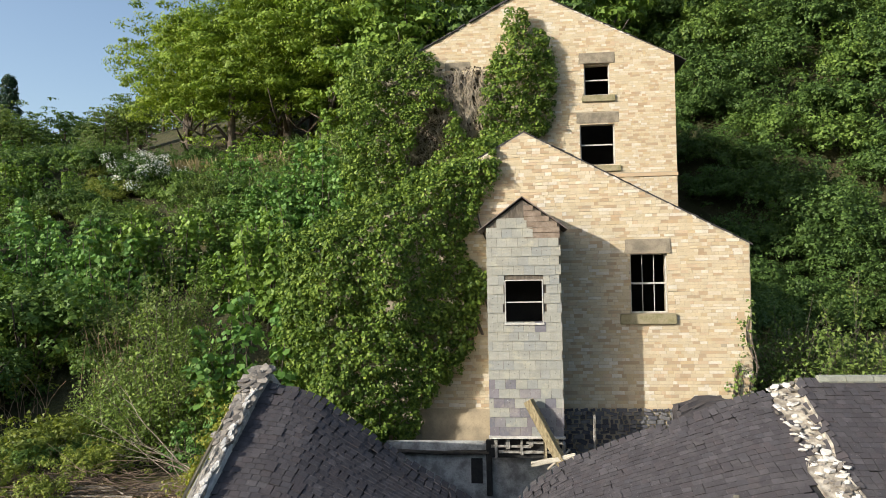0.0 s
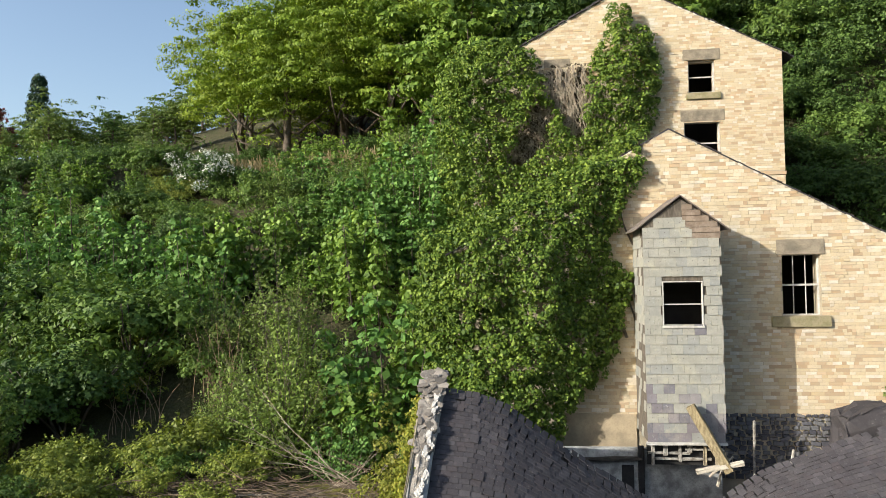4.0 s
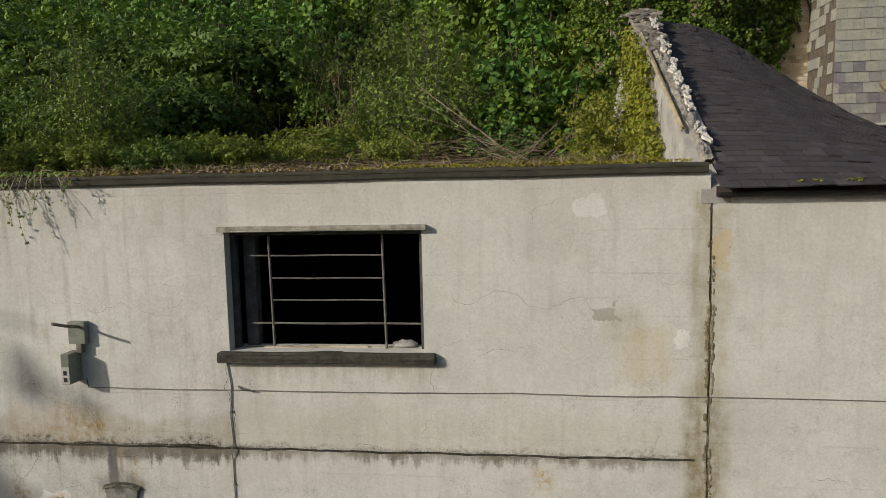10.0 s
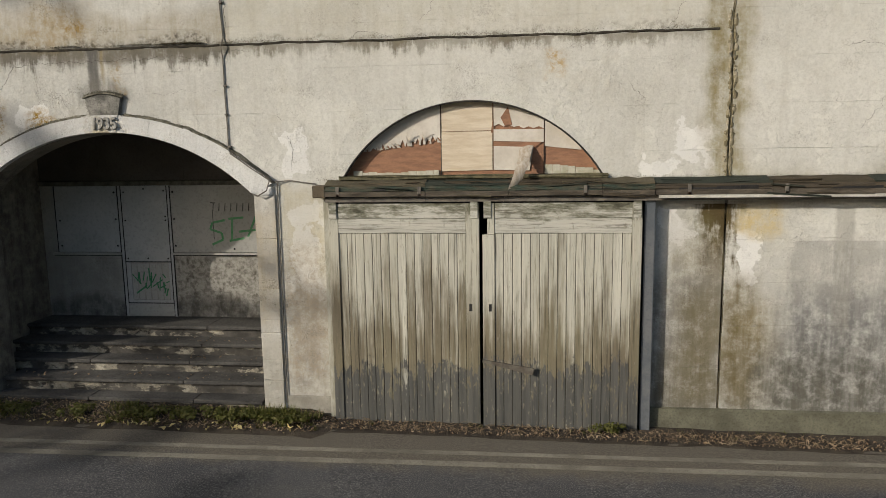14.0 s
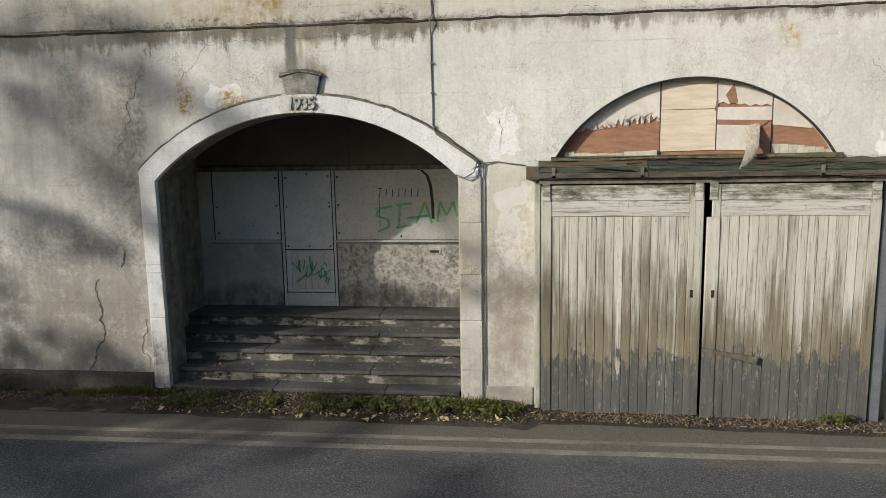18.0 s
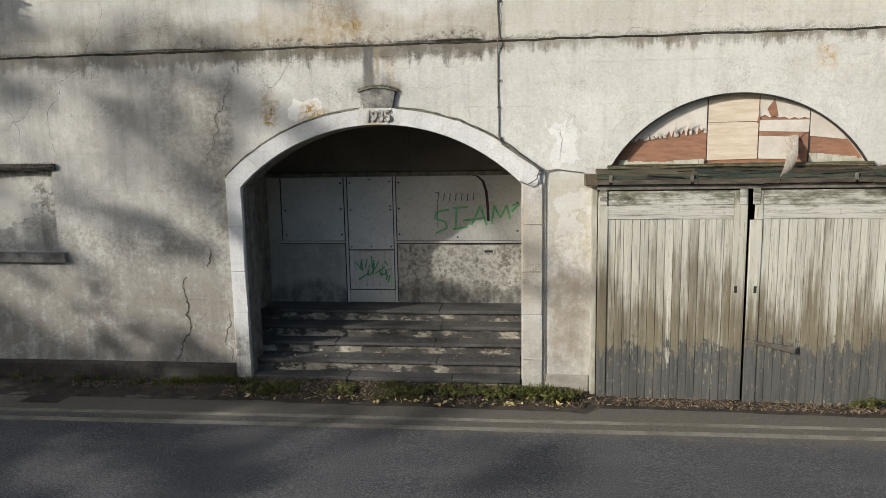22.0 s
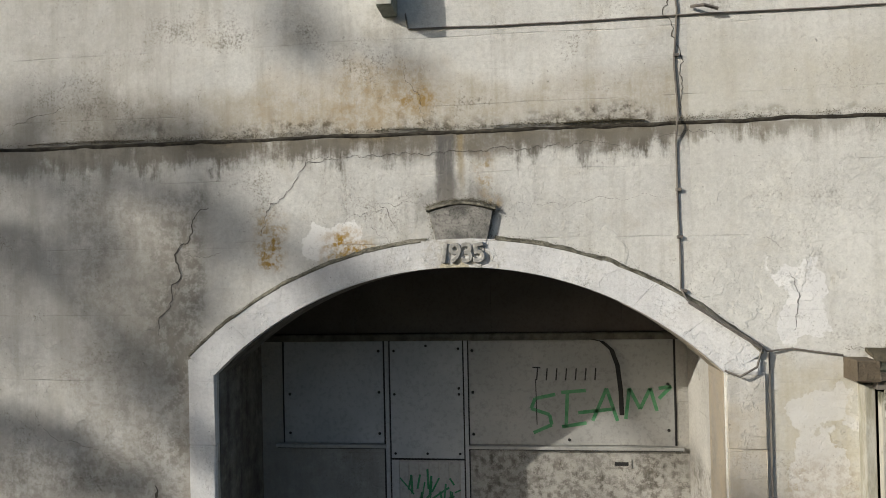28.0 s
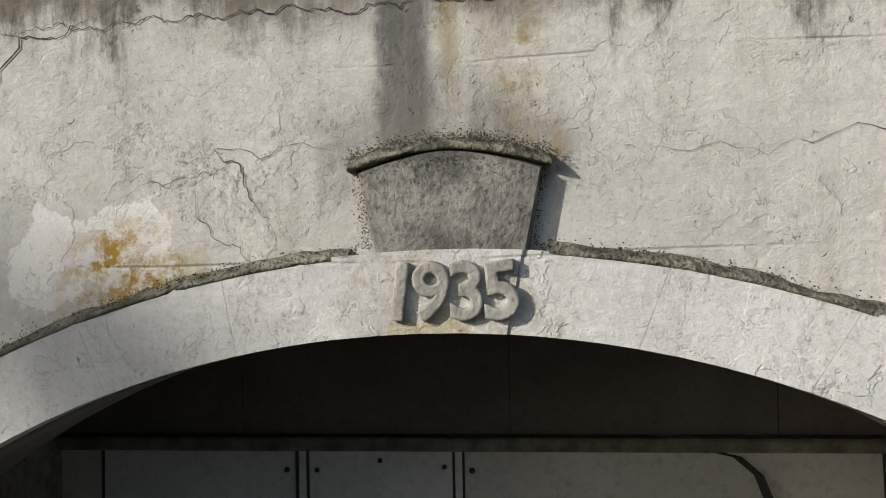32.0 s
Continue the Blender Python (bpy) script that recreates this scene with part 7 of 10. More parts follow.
def leaf_quads(P, N, size, rng, aspect=0.62, fold=0.22, droop=0.5, three=False, loose=0.45):
    """Folded leaf blades at the points P, facing about N."""
    n = len(P)
    N = unit(N + rng.normal(0, loose, (n, 3)))
    down = np.tile((0.0, 0.0, -1.0), (n, 1)) * droop + rng.normal(0, 0.6, (n, 3))
    U = unit(down - N * np.sum(down * N, axis=1, keepdims=True))
    W = np.cross(N, U)
    s = (size * rng.uniform(0.6, 1.35, n))[:, None]
    tip, side = U * s * 0.5, W * s * aspect * 0.5
    if three:
        return np.stack([P - tip * 0.7 - side, P - tip * 0.7 + side, P + tip * 1.1], axis=1)
    lift = N * s * fold * 0.5
    return np.stack([P - tip, P + side + lift, P + tip, P - side + lift], axis=1)


def clumps(rng, centres, radii, outward, per, size, flat=0.75, up=0.45, **kw):
    """Tufts of leaves on domes round the centres that face outward."""
    out = []
    for c, r0, o in zip(centres, radii, outward):
        d = unit(rng.normal(0, 1, (per, 3)) + np.asarray(o) * 0.9)
        rad = r0 * rng.uniform(0.55, 1.0, (per, 1))
        p = np.asarray(c) + d * rad * np.array((1, 1, flat))
        out.append(leaf_quads(p, d * (0.75 / max(flat, 0.4)) + np.array((0, 0, up)), size, rng, **kw))
    return np.concatenate(out)


def crown_points(rng, n, rx, rz, lift, rough=0.3, hollow=0.6, shape=1.0, floor=-0.45):
    """Tuft centres through an uneven crown, most of them near its outside."""
    d = unit(rng.normal(0, 1, (n, 3)))
    d[:, 2] = np.where(d[:, 2] < floor, -d[:, 2] * 0.6, d[:, 2])
    rad = rng.uniform(hollow, 1.0, (n, 1)) * (1 + rough * rng.normal(0, 0.5, (n, 1)))
    lobes = 1 + 0.25 * np.sin(d[:, :1] * 4 + rng.uniform(0, 6)) * np.cos(d[:, 1:2] * 5 + rng.uniform(0, 6))
    p = d * rad * lobes * np.array((rx, rx, rz))
    if shape != 1.0:
        k = (p[:, 2:3] + rz) / (2 * rz)
        p[:, :2] *= np.clip(1.25 - k * shape, 0.15, 1.3)
    p[:, 2] += lift
    return p, d


def limbs(rng, height, spread, n, base_r, forks=3, start=0.25):
    """A tapered trunk with limbs."""
    bits = []
    bend = rng.normal(0, 0.06, 2)
    trunk = [(bend[0] * height * s * s, bend[1] * height * s * s, height * s - 0.4) for s in np.linspace(0, 1, 7)]
    bits.append(tube(trunk, base_r, 8, taper=0.3))
    for i in range(n):
        s = start + (0.95 - start) * i / max(n - 1, 1)
        p = Vector((bend[0] * height * s * s, bend[1] * height * s * s, height * s - 0.4))
        a = rng.uniform(0, 2 * math.pi)
        ln = spread * rng.uniform(0.6, 1.0) * (1.15 - 0.6 * s)
        q = [p]
        for k in range(1, 5):
            q.append(p + Vector((math.cos(a) * ln * k / 4, math.sin(a) * ln * k / 4, ln * (0.5 * k / 4 + 0.12 * rng.normal()))))
        bits.append(tube([tuple(v) for v in q], base_r * 0.42 * (1.1 - 0.6 * s), 5, taper=0.25))
    return join(bits)


def plant(name, label, category, seed, stems, foliage_sets):
    """A thing of stems and one or more sets of foliage, at the origin."""
    top = thing(name, label, category)
    v, f = stems
    finish("trunk" if category == "tree" else "branchwork", v, f, bark, top, smooth=True)
    for nm, V, mat in foliage_sets:
        ob = new(nm, quads_mesh(nm, V, mat))
        ob.parent = top
    return top


def make_bush(seed, label, mat, rx, rz, n, per, size, tuft, extra=None, flat=0.6):
    rng = np.random.default_rng(seed)
    c, d = crown_points(rng, n, rx, rz, rz * 0.95, 0.35, 0.35, 0.45)
    V = clumps(rng, c, rng.uniform(0.5, 1.35, n) * tuft, d + (0, 0, 0.4), per, size, flat, 0.5, aspect=0.85, three=True, loose=0.35)
    shoots = []
    for k in range(11):
        a, r0 = rng.uniform(0, 6.28), rx * math.sqrt(rng.random()) * 0.9
        h0, h1 = rz * rng.uniform(0.9, 1.3), rz * rng.uniform(1.75, 2.35)
        t = np.linspace(0, 1, 26)[:, None]
        base = np.array((math.cos(a) * r0, math.sin(a) * r0, h0))
        tip = base * np.array((1.25, 1.25, 1)) + np.array((0, 0, (h1 - h0) * (1.2 - r0 / rx * 0.5)))
        P = base * (1 - t) + tip * t + rng.normal(0, 0.10, (26, 3)) * (1.1 - t)
        shoots.append(leaf_quads(P, rng.normal(0, 0.5, (26, 3)) + (0, 0, 0.8), size, rng, 0.85, three=True))
    V = np.concatenate([V] + shoots)
    sets = [("foliage", V, mat)]
    if extra:
        k = rng.permutation(n)[: n // 3]
        sets.append(("blossom", clumps(rng, c[k] * 1.08, np.full(len(k), tuft * 1.0), d[k], per * 2, size * 0.55, three=True, aspect=0.9), extra))
    bits = []
    for i in range(7):
        a = rng.uniform(0, 6.28)
        ln = rng.uniform(0.4, 0.85)
        pts = [(math.cos(a) * rx * ln * s ** 1.3 + 0.08 * rng.normal(), math.sin(a) * rx * ln * s ** 1.3, s * rz * 1.7 - 0.3) for s in np.linspace(0, 1, 5)]
        bits.append(tube(pts, 0.035, 5, taper=0.3))
    return plant("shrub", label, "shrub", seed, join(bits), sets)


def make_sapling(seed, label, mat, rx, h, shoots, whorls, per, size):
    """A bush of upright leafy shoots, each a spire of drooping whorls."""
    rng = np.random.default_rng(seed)
    out, bits = [], []
    for k in range(shoots):
        a, r0 = rng.uniform(0, 6.28), rx * math.sqrt(rng.random())
        top = h * rng.uniform(0.55, 1.0) * (1.08 - 0.45 * r0 / rx)
        base = np.array((math.cos(a) * r0 * 0.55, math.sin(a) * r0 * 0.55, -0.2))
        tip = np.array((math.cos(a) * r0 * 1.1, math.sin(a) * r0 * 1.1, top)) + rng.normal(0, 0.08, 3)
        t = np.repeat(rng.uniform(0.12, 1.0, whorls) ** 0.85, per)
        n = len(t)
        b = rng.uniform(0, 6.28, n)
        reach = (0.10 + 0.44 * (1 - t) ** 0.6 * rx / 1.25) * np.sqrt(rng.random(n)) * 1.15
        radial = np.stack([np.cos(b), np.sin(b), np.zeros(n)], axis=1)
        P = base + (tip - base) * t[:, None] + radial * reach[:, None]
        P[:, 2] -= reach * 0.35 + rng.normal(0, 0.03, n)
        out.append(leaf_quads(P, radial * 0.75 + np.array((0, 0, 0.6)), size, rng, 0.85, 0.15, 0.6, loose=0.36))
        bits.append(tube([tuple(base + (tip - base) * q) for q in (0.0, 0.35, 0.7, 0.97)], 0.028, 4, taper=0.25))
    return plant("shrub", label, "shrub", seed, join(bits), [("foliage", np.concatenate(out), mat)])


def make_willow(seed, label, mat, rx, h, stems, per, size):
    """A feathery shrub of many arching stems set with small narrow leaves."""
    rng = np.random.default_rng(seed)
    out, bits = [], []
    for k in range(stems):
        a, reach = rng.uniform(0, 6.28), rx * math.sqrt(rng.random())
        top = h * rng.uniform(0.5, 1.0) * (1.0 - 0.5 * (reach / rx) ** 2)
        d = np.array((math.cos(a), math.sin(a), 0.0))
        bend = rng.normal(0, 0.12, 3)
        line = lambda q: d * reach * q ** 1.3 + np.array((0, 0, top * q)) + bend * math.sin(q * 3.1)
        bits.append(tube([tuple(line(q)) for q in (0.0, 0.25, 0.5, 0.75, 1.0)], 0.011, 4, taper=0.3))
        t = rng.uniform(0.10, 1.03, per)
        P = d * reach * t[:, None] ** 1.3 + np.array((0, 0, top)) * t[:, None] + bend * np.sin(t[:, None] * 3.1)
        P += rng.normal(0, 1, (per, 3)) * (0.06 + 0.24 * (1 - t[:, None]) ** 0.7) * rx / 1.5
        out.append(leaf_quads(P, rng.normal(0, 0.4, (per, 3)) + d * 0.4 + np.array((0, 0, 0.7)), size, rng, 0.5, three=True))
    return plant("shrub", label, "shrub", seed, join(bits), [("foliage", np.concatenate(out), mat)])


def make_tree(seed, label, mat, h, rx, n, per, size, tuft, start=0.3):
    rng = np.random.default_rng(seed)
    rz = h * 0.5 * (1 - start * 0.4)
    c, d = crown_points(rng, n, rx, rz, h - rz * 0.9, 0.3, 0.4, floor=-0.85)
    V = clumps(rng, c, rng.uniform(0.6, 1.4, n) * tuft, d * 0.6 + (0, 0, 0.5), per, size, 0.26, 0.5, three=True, aspect=0.9, loose=0.4)
    return plant("tree", label, "tree", seed, limbs(rng, h * 0.85, rx * 0.9, 11, 0.028 * h, start=start * 0.8), [("crown", V, mat)])


def make_conifer(seed, label, h, rx):
    rng = np.random.default_rng(seed)
    n = 240
    s = rng.uniform(0, 1, n) ** 0.7
    a = rng.uniform(0, 6.28, n)
    r0 = rx * (1 - s) * rng.uniform(0.5, 1.05, n) + 0.1
    c = np.stack([np.cos(a) * r0, np.sin(a) * r0, h * (0.08 + 0.92 * s)], axis=1)
    d = np.stack([np.cos(a), np.sin(a), np.full(n, 0.1)], axis=1)
    V = clumps(rng, c, np.full(n, 0.45), d, 16, 0.35, aspect=0.3)
    return plant("conifer", label, "tree", seed, tube([(0, 0, -0.3), (0, 0, h * 0.95)], 0.16, 6, taper=0.2), [("crown", V, leaf_conifer)])


protos = []


def place(ob, x, y, turn, size, z=None, used={}, group=""):
    m = Matrix.Translation((x, y, hill(x, y) if z is None else z)) @ Matrix.Rotation(turn, 4, "Z") @ Matrix.Scale(size, 4)
    if ob.name not in used:
        used[ob.name] = True
        ob.matrix_basis = m
        if group:
            tagged(ob, group=group)
        return ob
    new_ob = copy_thing(ob, Matrix.Identity(4))
    new_ob.matrix_basis = m
    if group:
        tagged(new_ob, group=group)
    return new_ob


thicket = {}


def plant_out(ob, x, y, turn, size):
    """Adds a copy of a shrub's foliage to the joined undergrowth."""
    foliage = next(c for c in ob.children if c.name.startswith("foliage"))
    n = len(foliage.data.vertices)
    co = np.empty(n * 3, dtype=np.float32)
    foliage.data.vertices.foreach_get("co", co)
    ca, sa = math.cos(turn) * size, math.sin(turn) * size
    R = np.array(((ca, sa, 0), (-sa, ca, 0), (0, 0, size)))
    thicket.setdefault((foliage.data.materials[0].name, foliage.data.polygons[0].loop_total), []).append(co.reshape(-1, 3) @ R + np.array((x, y, hill(x, y))))


syc = [make_sapling(q, "bright green sycamore saplings in upright leafy shoots", leaf_maple if q == 2 else leaf_bush, 1.25, 3.5, 15, 14, 11, 0.145) for q in (1, 2, 3)]
tall = [make_sapling(q, "tall bright green sycamore saplings in leafy spires", leaf_maple, 2.1, 7.0, 30, 22, 13, 0.165) for q in (5, 6)]
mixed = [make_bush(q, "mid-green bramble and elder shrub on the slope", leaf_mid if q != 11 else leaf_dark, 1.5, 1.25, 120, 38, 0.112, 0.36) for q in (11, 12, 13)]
feather = [make_willow(q, "soft grey-green willow shrub with fine leaves", leaf_soft, 1.45, 3.3, 50, 100, 0.102) for q in (21, 22)]
thick = make_willow(23, "rounded grey-green willow shrub dense with fine leaves", leaf_willow, 1.5, 3.3, 84, 130, 0.088)
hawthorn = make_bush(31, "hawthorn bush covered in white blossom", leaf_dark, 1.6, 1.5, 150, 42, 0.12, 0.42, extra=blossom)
low = [make_bush(q, "low yellow-green bramble on the mossy roof", leaf_bramble if q != 43 else leaf_mid, 0.95, 0.5, 70, 34, 0.074, 0.22) for q in (41, 42, 43)]
spring = [make_tree(q, "tall tree in fresh yellow-green spring leaf", leaf_tree, 11, 4.6, 330, 112, 0.148, 0.95, 0.12) for q in (51, 52)]
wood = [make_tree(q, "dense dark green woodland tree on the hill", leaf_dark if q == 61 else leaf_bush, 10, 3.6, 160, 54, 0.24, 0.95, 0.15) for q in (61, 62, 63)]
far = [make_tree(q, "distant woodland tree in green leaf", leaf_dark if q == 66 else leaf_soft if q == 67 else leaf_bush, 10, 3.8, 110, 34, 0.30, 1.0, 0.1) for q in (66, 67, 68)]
spruce = make_conifer(71, "dark spire-shaped conifer on the skyline", 9, 1.7)

# hillside shrubs west of the house
rr = random.Random(77)
for j in range(12):
    for i in range(17):
        x = -46 + i * 2.55 + rr.uniform(-1.1, 1.1)
        y = 18.6 + j * 2.2 + rr.uniform(-0.9, 0.9)
        if x > -7.2 and y < 38:
            continue
        if x < -10.5 - y * 0.84 or x > -3:
            continue
        if -12.6 < x < -9.2 and y < 19.6:
            continue
        k = noise.noise((x * 0.16, y * 0.16, 4))
        if rr.random() < 0.13 and y < 30:
            continue
        if -17.6 < x < -13.2 and y < 21.8:
            continue
        if -25.5 < x < -20.0 and 35 < y < 42:
            continue
        if k > 0.12 or (-13 < x < -6 and 24 < y < 34):
            ob, size = rr.choice(syc), rr.uniform(0.75, 1.65)
        elif k < -0.25:
            ob, size = rr.choice(feather), rr.uniform(0.7, 1.5)
        else:
            ob, size = rr.choice(mixed), rr.uniform(0.7, 1.6)
        if y > 29 and x < -13:
            size = min(size, (0.62 if -26 < x < -17 else 0.95) + max(0, 36 - y) * 0.06)
        place(ob, x, y, rr.uniform(0, 6.28), size, group="hillside shrubs")
for x, y, s in ((-10.2, 18.6, 1.42), (-8.9, 19.2, 1.15), (-18.6, 16.6, 1.15), (-12.4, 19.6, 0.8)):
    place(thick, x, y, rr.uniform(0, 6), s, z=8.3, group="hillside shrubs")
for x, y, s in ((-19.4, 17.4, 0.95), (-20.8, 18.2, 1.1), (-22.4, 17.6, 1.0), (-18.6, 18.8, 1.1), (-21.6, 20.0, 1.2), (-23.8, 18.8, 1.1), (-19.8, 20.6, 1.1)):
    place(rr.choice(mixed), x, y, rr.uniform(0, 6), s, group="hillside shrubs")
for x, y, s in ((-7.6, 18.6, 1.0), (-7.0, 21.0, 1.1), (-7.4, 24.2, 1.3), (-8.4, 17.4, 0.6), (-10.6, 27.4, 1.35)):
    place(rr.choice(syc), x, y, rr.uniform(0, 6), s, group="hillside shrubs")
for x, y, s in ((-8.2, 28.4, 1.05), (-9.6, 30.2, 0.95), (-7.8, 32.0, 0.95), (-12.2, 31.0, 0.7)):
    place(rr.choice(tall), x, y, rr.uniform(0, 6), s, group="hillside shrubs")
for i in range(64):
    x = -23.5 + i * 0.205 + rr.uniform(-0.4, 0.4)
    y = 16.0 + rr.uniform(-1.9, 1.9) - max(-13.5 - x, 0) * 0.36
    if y < 10.2:
        continue
    place(rr.choice(low), x, y, rr.uniform(0, 6), rr.uniform(0.3, 1.0) * (1.5 if y > 15.5 else 0.9), z=8.36, group="brambles on the flat roof")
for x, y, s in ((-22.0, 38.4, 1.25), (-23.2, 39.8, 0.8)):
    place(hawthorn, x, y, rr.uniform(0, 6), s, z=hill(x, y) - 1.3, group="hawthorns")
for k in range(96):
    x, y = rr.uniform(-44, -12), rr.uniform(29.5, 46)
    if x < -10.5 - y * 0.84 or (-24 < x < -21 and 37 < y < 42):
        continue
    plant_out(rr.choice(low + mixed[:1]), x, y, rr.uniform(0, 6), rr.uniform(0.6, 0.9) if rr.random() < 0.3 else rr.uniform(1.1, 1.9) * 0.6)
for k in range(26):
    x, y = rr.uniform(-26, -19.5), rr.uniform(34.5, 38.6)
    plant_out(rr.choice(low), x, y, rr.uniform(0, 6), rr.uniform(0.7, 1.05))
# dim growth in the hollows of the slope
for k in range(26):
    x, y = rr.uniform(-24, -12.5), rr.uniform(20.5, 24.5)
    plant_out(rr.choice(low), x, y, rr.uniform(0, 6), rr.uniform(0.8, 1.5))
# trees on the terrace and behind
for x, y, s, t in ((-19.5, 45.5, 1.1, 1), (-15.5, 45.5, 1.2, 2), (-12.0, 44, 1.1, 0), (-23.6, 47.5, 1.05, 2.5), (-17.5, 50, 1.25, 4)):
    place(rr.choice(spring), x, y, t, s, group="spring trees")
for x, y, s in ((-9.0, 42, 1.2), (-10.8, 48, 1.35), (-6.5, 40.5, 1.15), (-4, 45, 1.35), (0.5, 42, 1.2), (4.5, 44, 1.3), (-2, 52, 1.5), (5, 53, 1.5), (-8, 56, 1.5), (-14, 57, 1.4), (-21, 58, 1.2), (-25, 53, 0.7), (-20, 53.5, 0.75), (-16, 52.5, 0.8), (-12, 51, 0.8)):
    place(rr.choice(wood), x, y, rr.uniform(0, 6), s, group="woodland trees")
# east of the house: low growth with shade put into its leaf colour, then a steep leafy bank
bank = [make_bush(q, "leafy growth on the steep bank, shade painted into its green", leaf_dark, 1.7, 1.2, 150, 40, 0.098, 0.40) for q in (14, 15)]
for ob, x, y in zip(bank, (9.5, 12.8), (28.4, 29.6)):
    place(ob, x, y, x, 0.8, group="hillside shrubs")
for k in range(46):
    x, y = rr.uniform(7.2, 18), rr.uniform(22.5, 30.5)
    plant_out(rr.choice(bank), x, y, rr.uniform(0, 6), rr.uniform(0.5, 0.8))
for j in range(11):
    for i in range(10):
        x, y = 7.0 + i * 2.2 + rr.uniform(-0.8, 0.8), 30.2 + j * 2.2 + rr.uniform(-0.8, 0.8)
        if x > y * 0.55 + 1.5 or (x < 7.6 and y < 36):
            continue
        k = noise.noise((x * 0.2, y * 0.2, 9)) + 0.045 * (y - 42)
        plant_out(rr.choice(bank) if k < 0.05 else rr.choice(mixed), x, y, rr.uniform(0, 6), rr.uniform(0.9, 1.5) + (0.3 if y > 40 else 0))
for j in range(3):
    for i in range(9):
        x, y = 2.5 + i * 3.4 + rr.uniform(-1, 1), 50 + j * 4.2 + rr.uniform(-1.2, 1.2)
        if x < y * 0.55 + 2:
            place(rr.choice(wood), x, y, rr.uniform(0, 6), rr.uniform(0.7, 1.0), group="woodland trees")
for x, y, s in ((7.7, 20.2, 1.3), (9.4, 20.8, 1.35), (11.2, 20.4, 1.2), (8.2, 18.0, 0.95), (13.5, 21.0, 1.25), (6.7, 18.3, 0.6), (5.6, 18.2, 0.45)):
    place(rr.choice(feather), x, y, rr.uniform(0, 6), s, group="hillside shrubs")
for (mat_name, corners), chunks in thicket.items():
    V = np.concatenate(chunks)
    tagged(new("undergrowth", quads_mesh("undergrowth", V.reshape(-1, corners, 3), bpy.data.materials[mat_name])), "dense leafy undergrowth covering the steep bank", "undergrowth", kind="stuff")
# skyline to the north-west
for i in range(62):
    y = 47 + 48 * ((i * 0.618) % 1)
    x = -(0.33 * y + 9) - rr.random() * (0.56 * y + 4)
    ob = rr.choice(far)
    place(ob, x, y, rr.uniform(0, 6), rr.uniform(0.36, 0.6) * (0.75 + y / 200), group="skyline trees")
for x, y, s in ((-66.5, 84, 1.5),):
    place(spruce, x, y, rr.uniform(0, 6), s, z=hill(x, y) - 2.0)
copper = make_tree(91, "copper-leaved tree on the skyline", leafy("copper_leaves", (0.10, 0.03, 0.03), (0.17, 0.06, 0.05), (0.22, 0.10, 0.07)), 8, 3.0, 90, 22, 0.45, 0.8, 0.1)
place(copper, -44.8, 49.0, 0.0, 0.7)
pole = thing("utility_pole", "pale wooden utility pole on the hillside", "pole", (-43.4, 45.0, hill(-43.4, 45.0)))
v, f = tube([(0, 0, -0.5), (0, 0, 3.5), (0, 0, 7.5)], 0.16, 8, taper=0.75)
finish("shaft", v, f, pale_timber, pole, smooth=True)
part("crossarm", box(-0.7, 0.7, -0.06, 0.06, 6.9, 7.02, 0.01), old_timber, pole)
# the tree beyond the road that shades the western wall
shade_tree = make_tree(81, "roadside tree in leaf that shades the wall", leaf_bush, 12, 4.4, 120, 20, 0.32, 0.8, 0.1)
thin_tree = make_tree(82, "sparse roadside tree in leaf that dapples the wall", leaf_bush, 12, 4.6, 60, 10, 0.24, 0.65, 0.1)
thin_tree.matrix_basis = Matrix.Translation((-42.0, -5.0, 0)) @ Matrix.Rotation(0.7, 4, "Z") @ Matrix.Scale(1.8, 4)
dense_tree = make_tree(83, "dense roadside tree in leaf that shades the road", leaf_bush, 12, 4.4, 230, 40, 0.40, 0.8, 0.1)
dense_tree.matrix_basis = Matrix.Translation((-35.0, -5.0, 0)) @ Matrix.Rotation(1.4, 4, "Z") @ Matrix.Scale(0.86, 4)
for x, y, s, t in ((-49.2, -4.0, 2.1, 0), (-54.0, -7.0, 2.1, 2.0), (-57.0, -5.0, 1.9, 3.0), (-40.5, -7.5, 0.95, 4.4)):
    m = Matrix.Translation((x, y, 0)) @ Matrix.Rotation(t, 4, "Z") @ Matrix.Scale(s, 4)
    if t == 0:
        shade_tree.matrix_basis = m
    else:
        c2 = copy_thing(shade_tree, Matrix.Identity(4))
        c2.matrix_basis = m


# ---------------------------------------------------------------- ivy
def inside(poly, x, z):
    hit = False
    for (x0, z0), (x1, z1) in zip(poly, poly[1:] + poly[:1]):
        if (z0 > z) != (z1 > z) and x < (x1 - x0) * (z - z0) / (z1 - z0) + x0:
            hit = not hit
    return hit


def edge_distance(poly, x, z):
    best = 9.0
    for (x0, z0), (x1, z1) in zip(poly, poly[1:] + poly[:1]):
        dx, dz = x1 - x0, z1 - z0
        t = max(0, min(1, ((x - x0) * dx + (z - z0) * dz) / (dx * dx + dz * dz + 1e-9)))
        best = min(best, math.hypot(x - x0 - t * dx, z - z0 - t * dz))
    return best


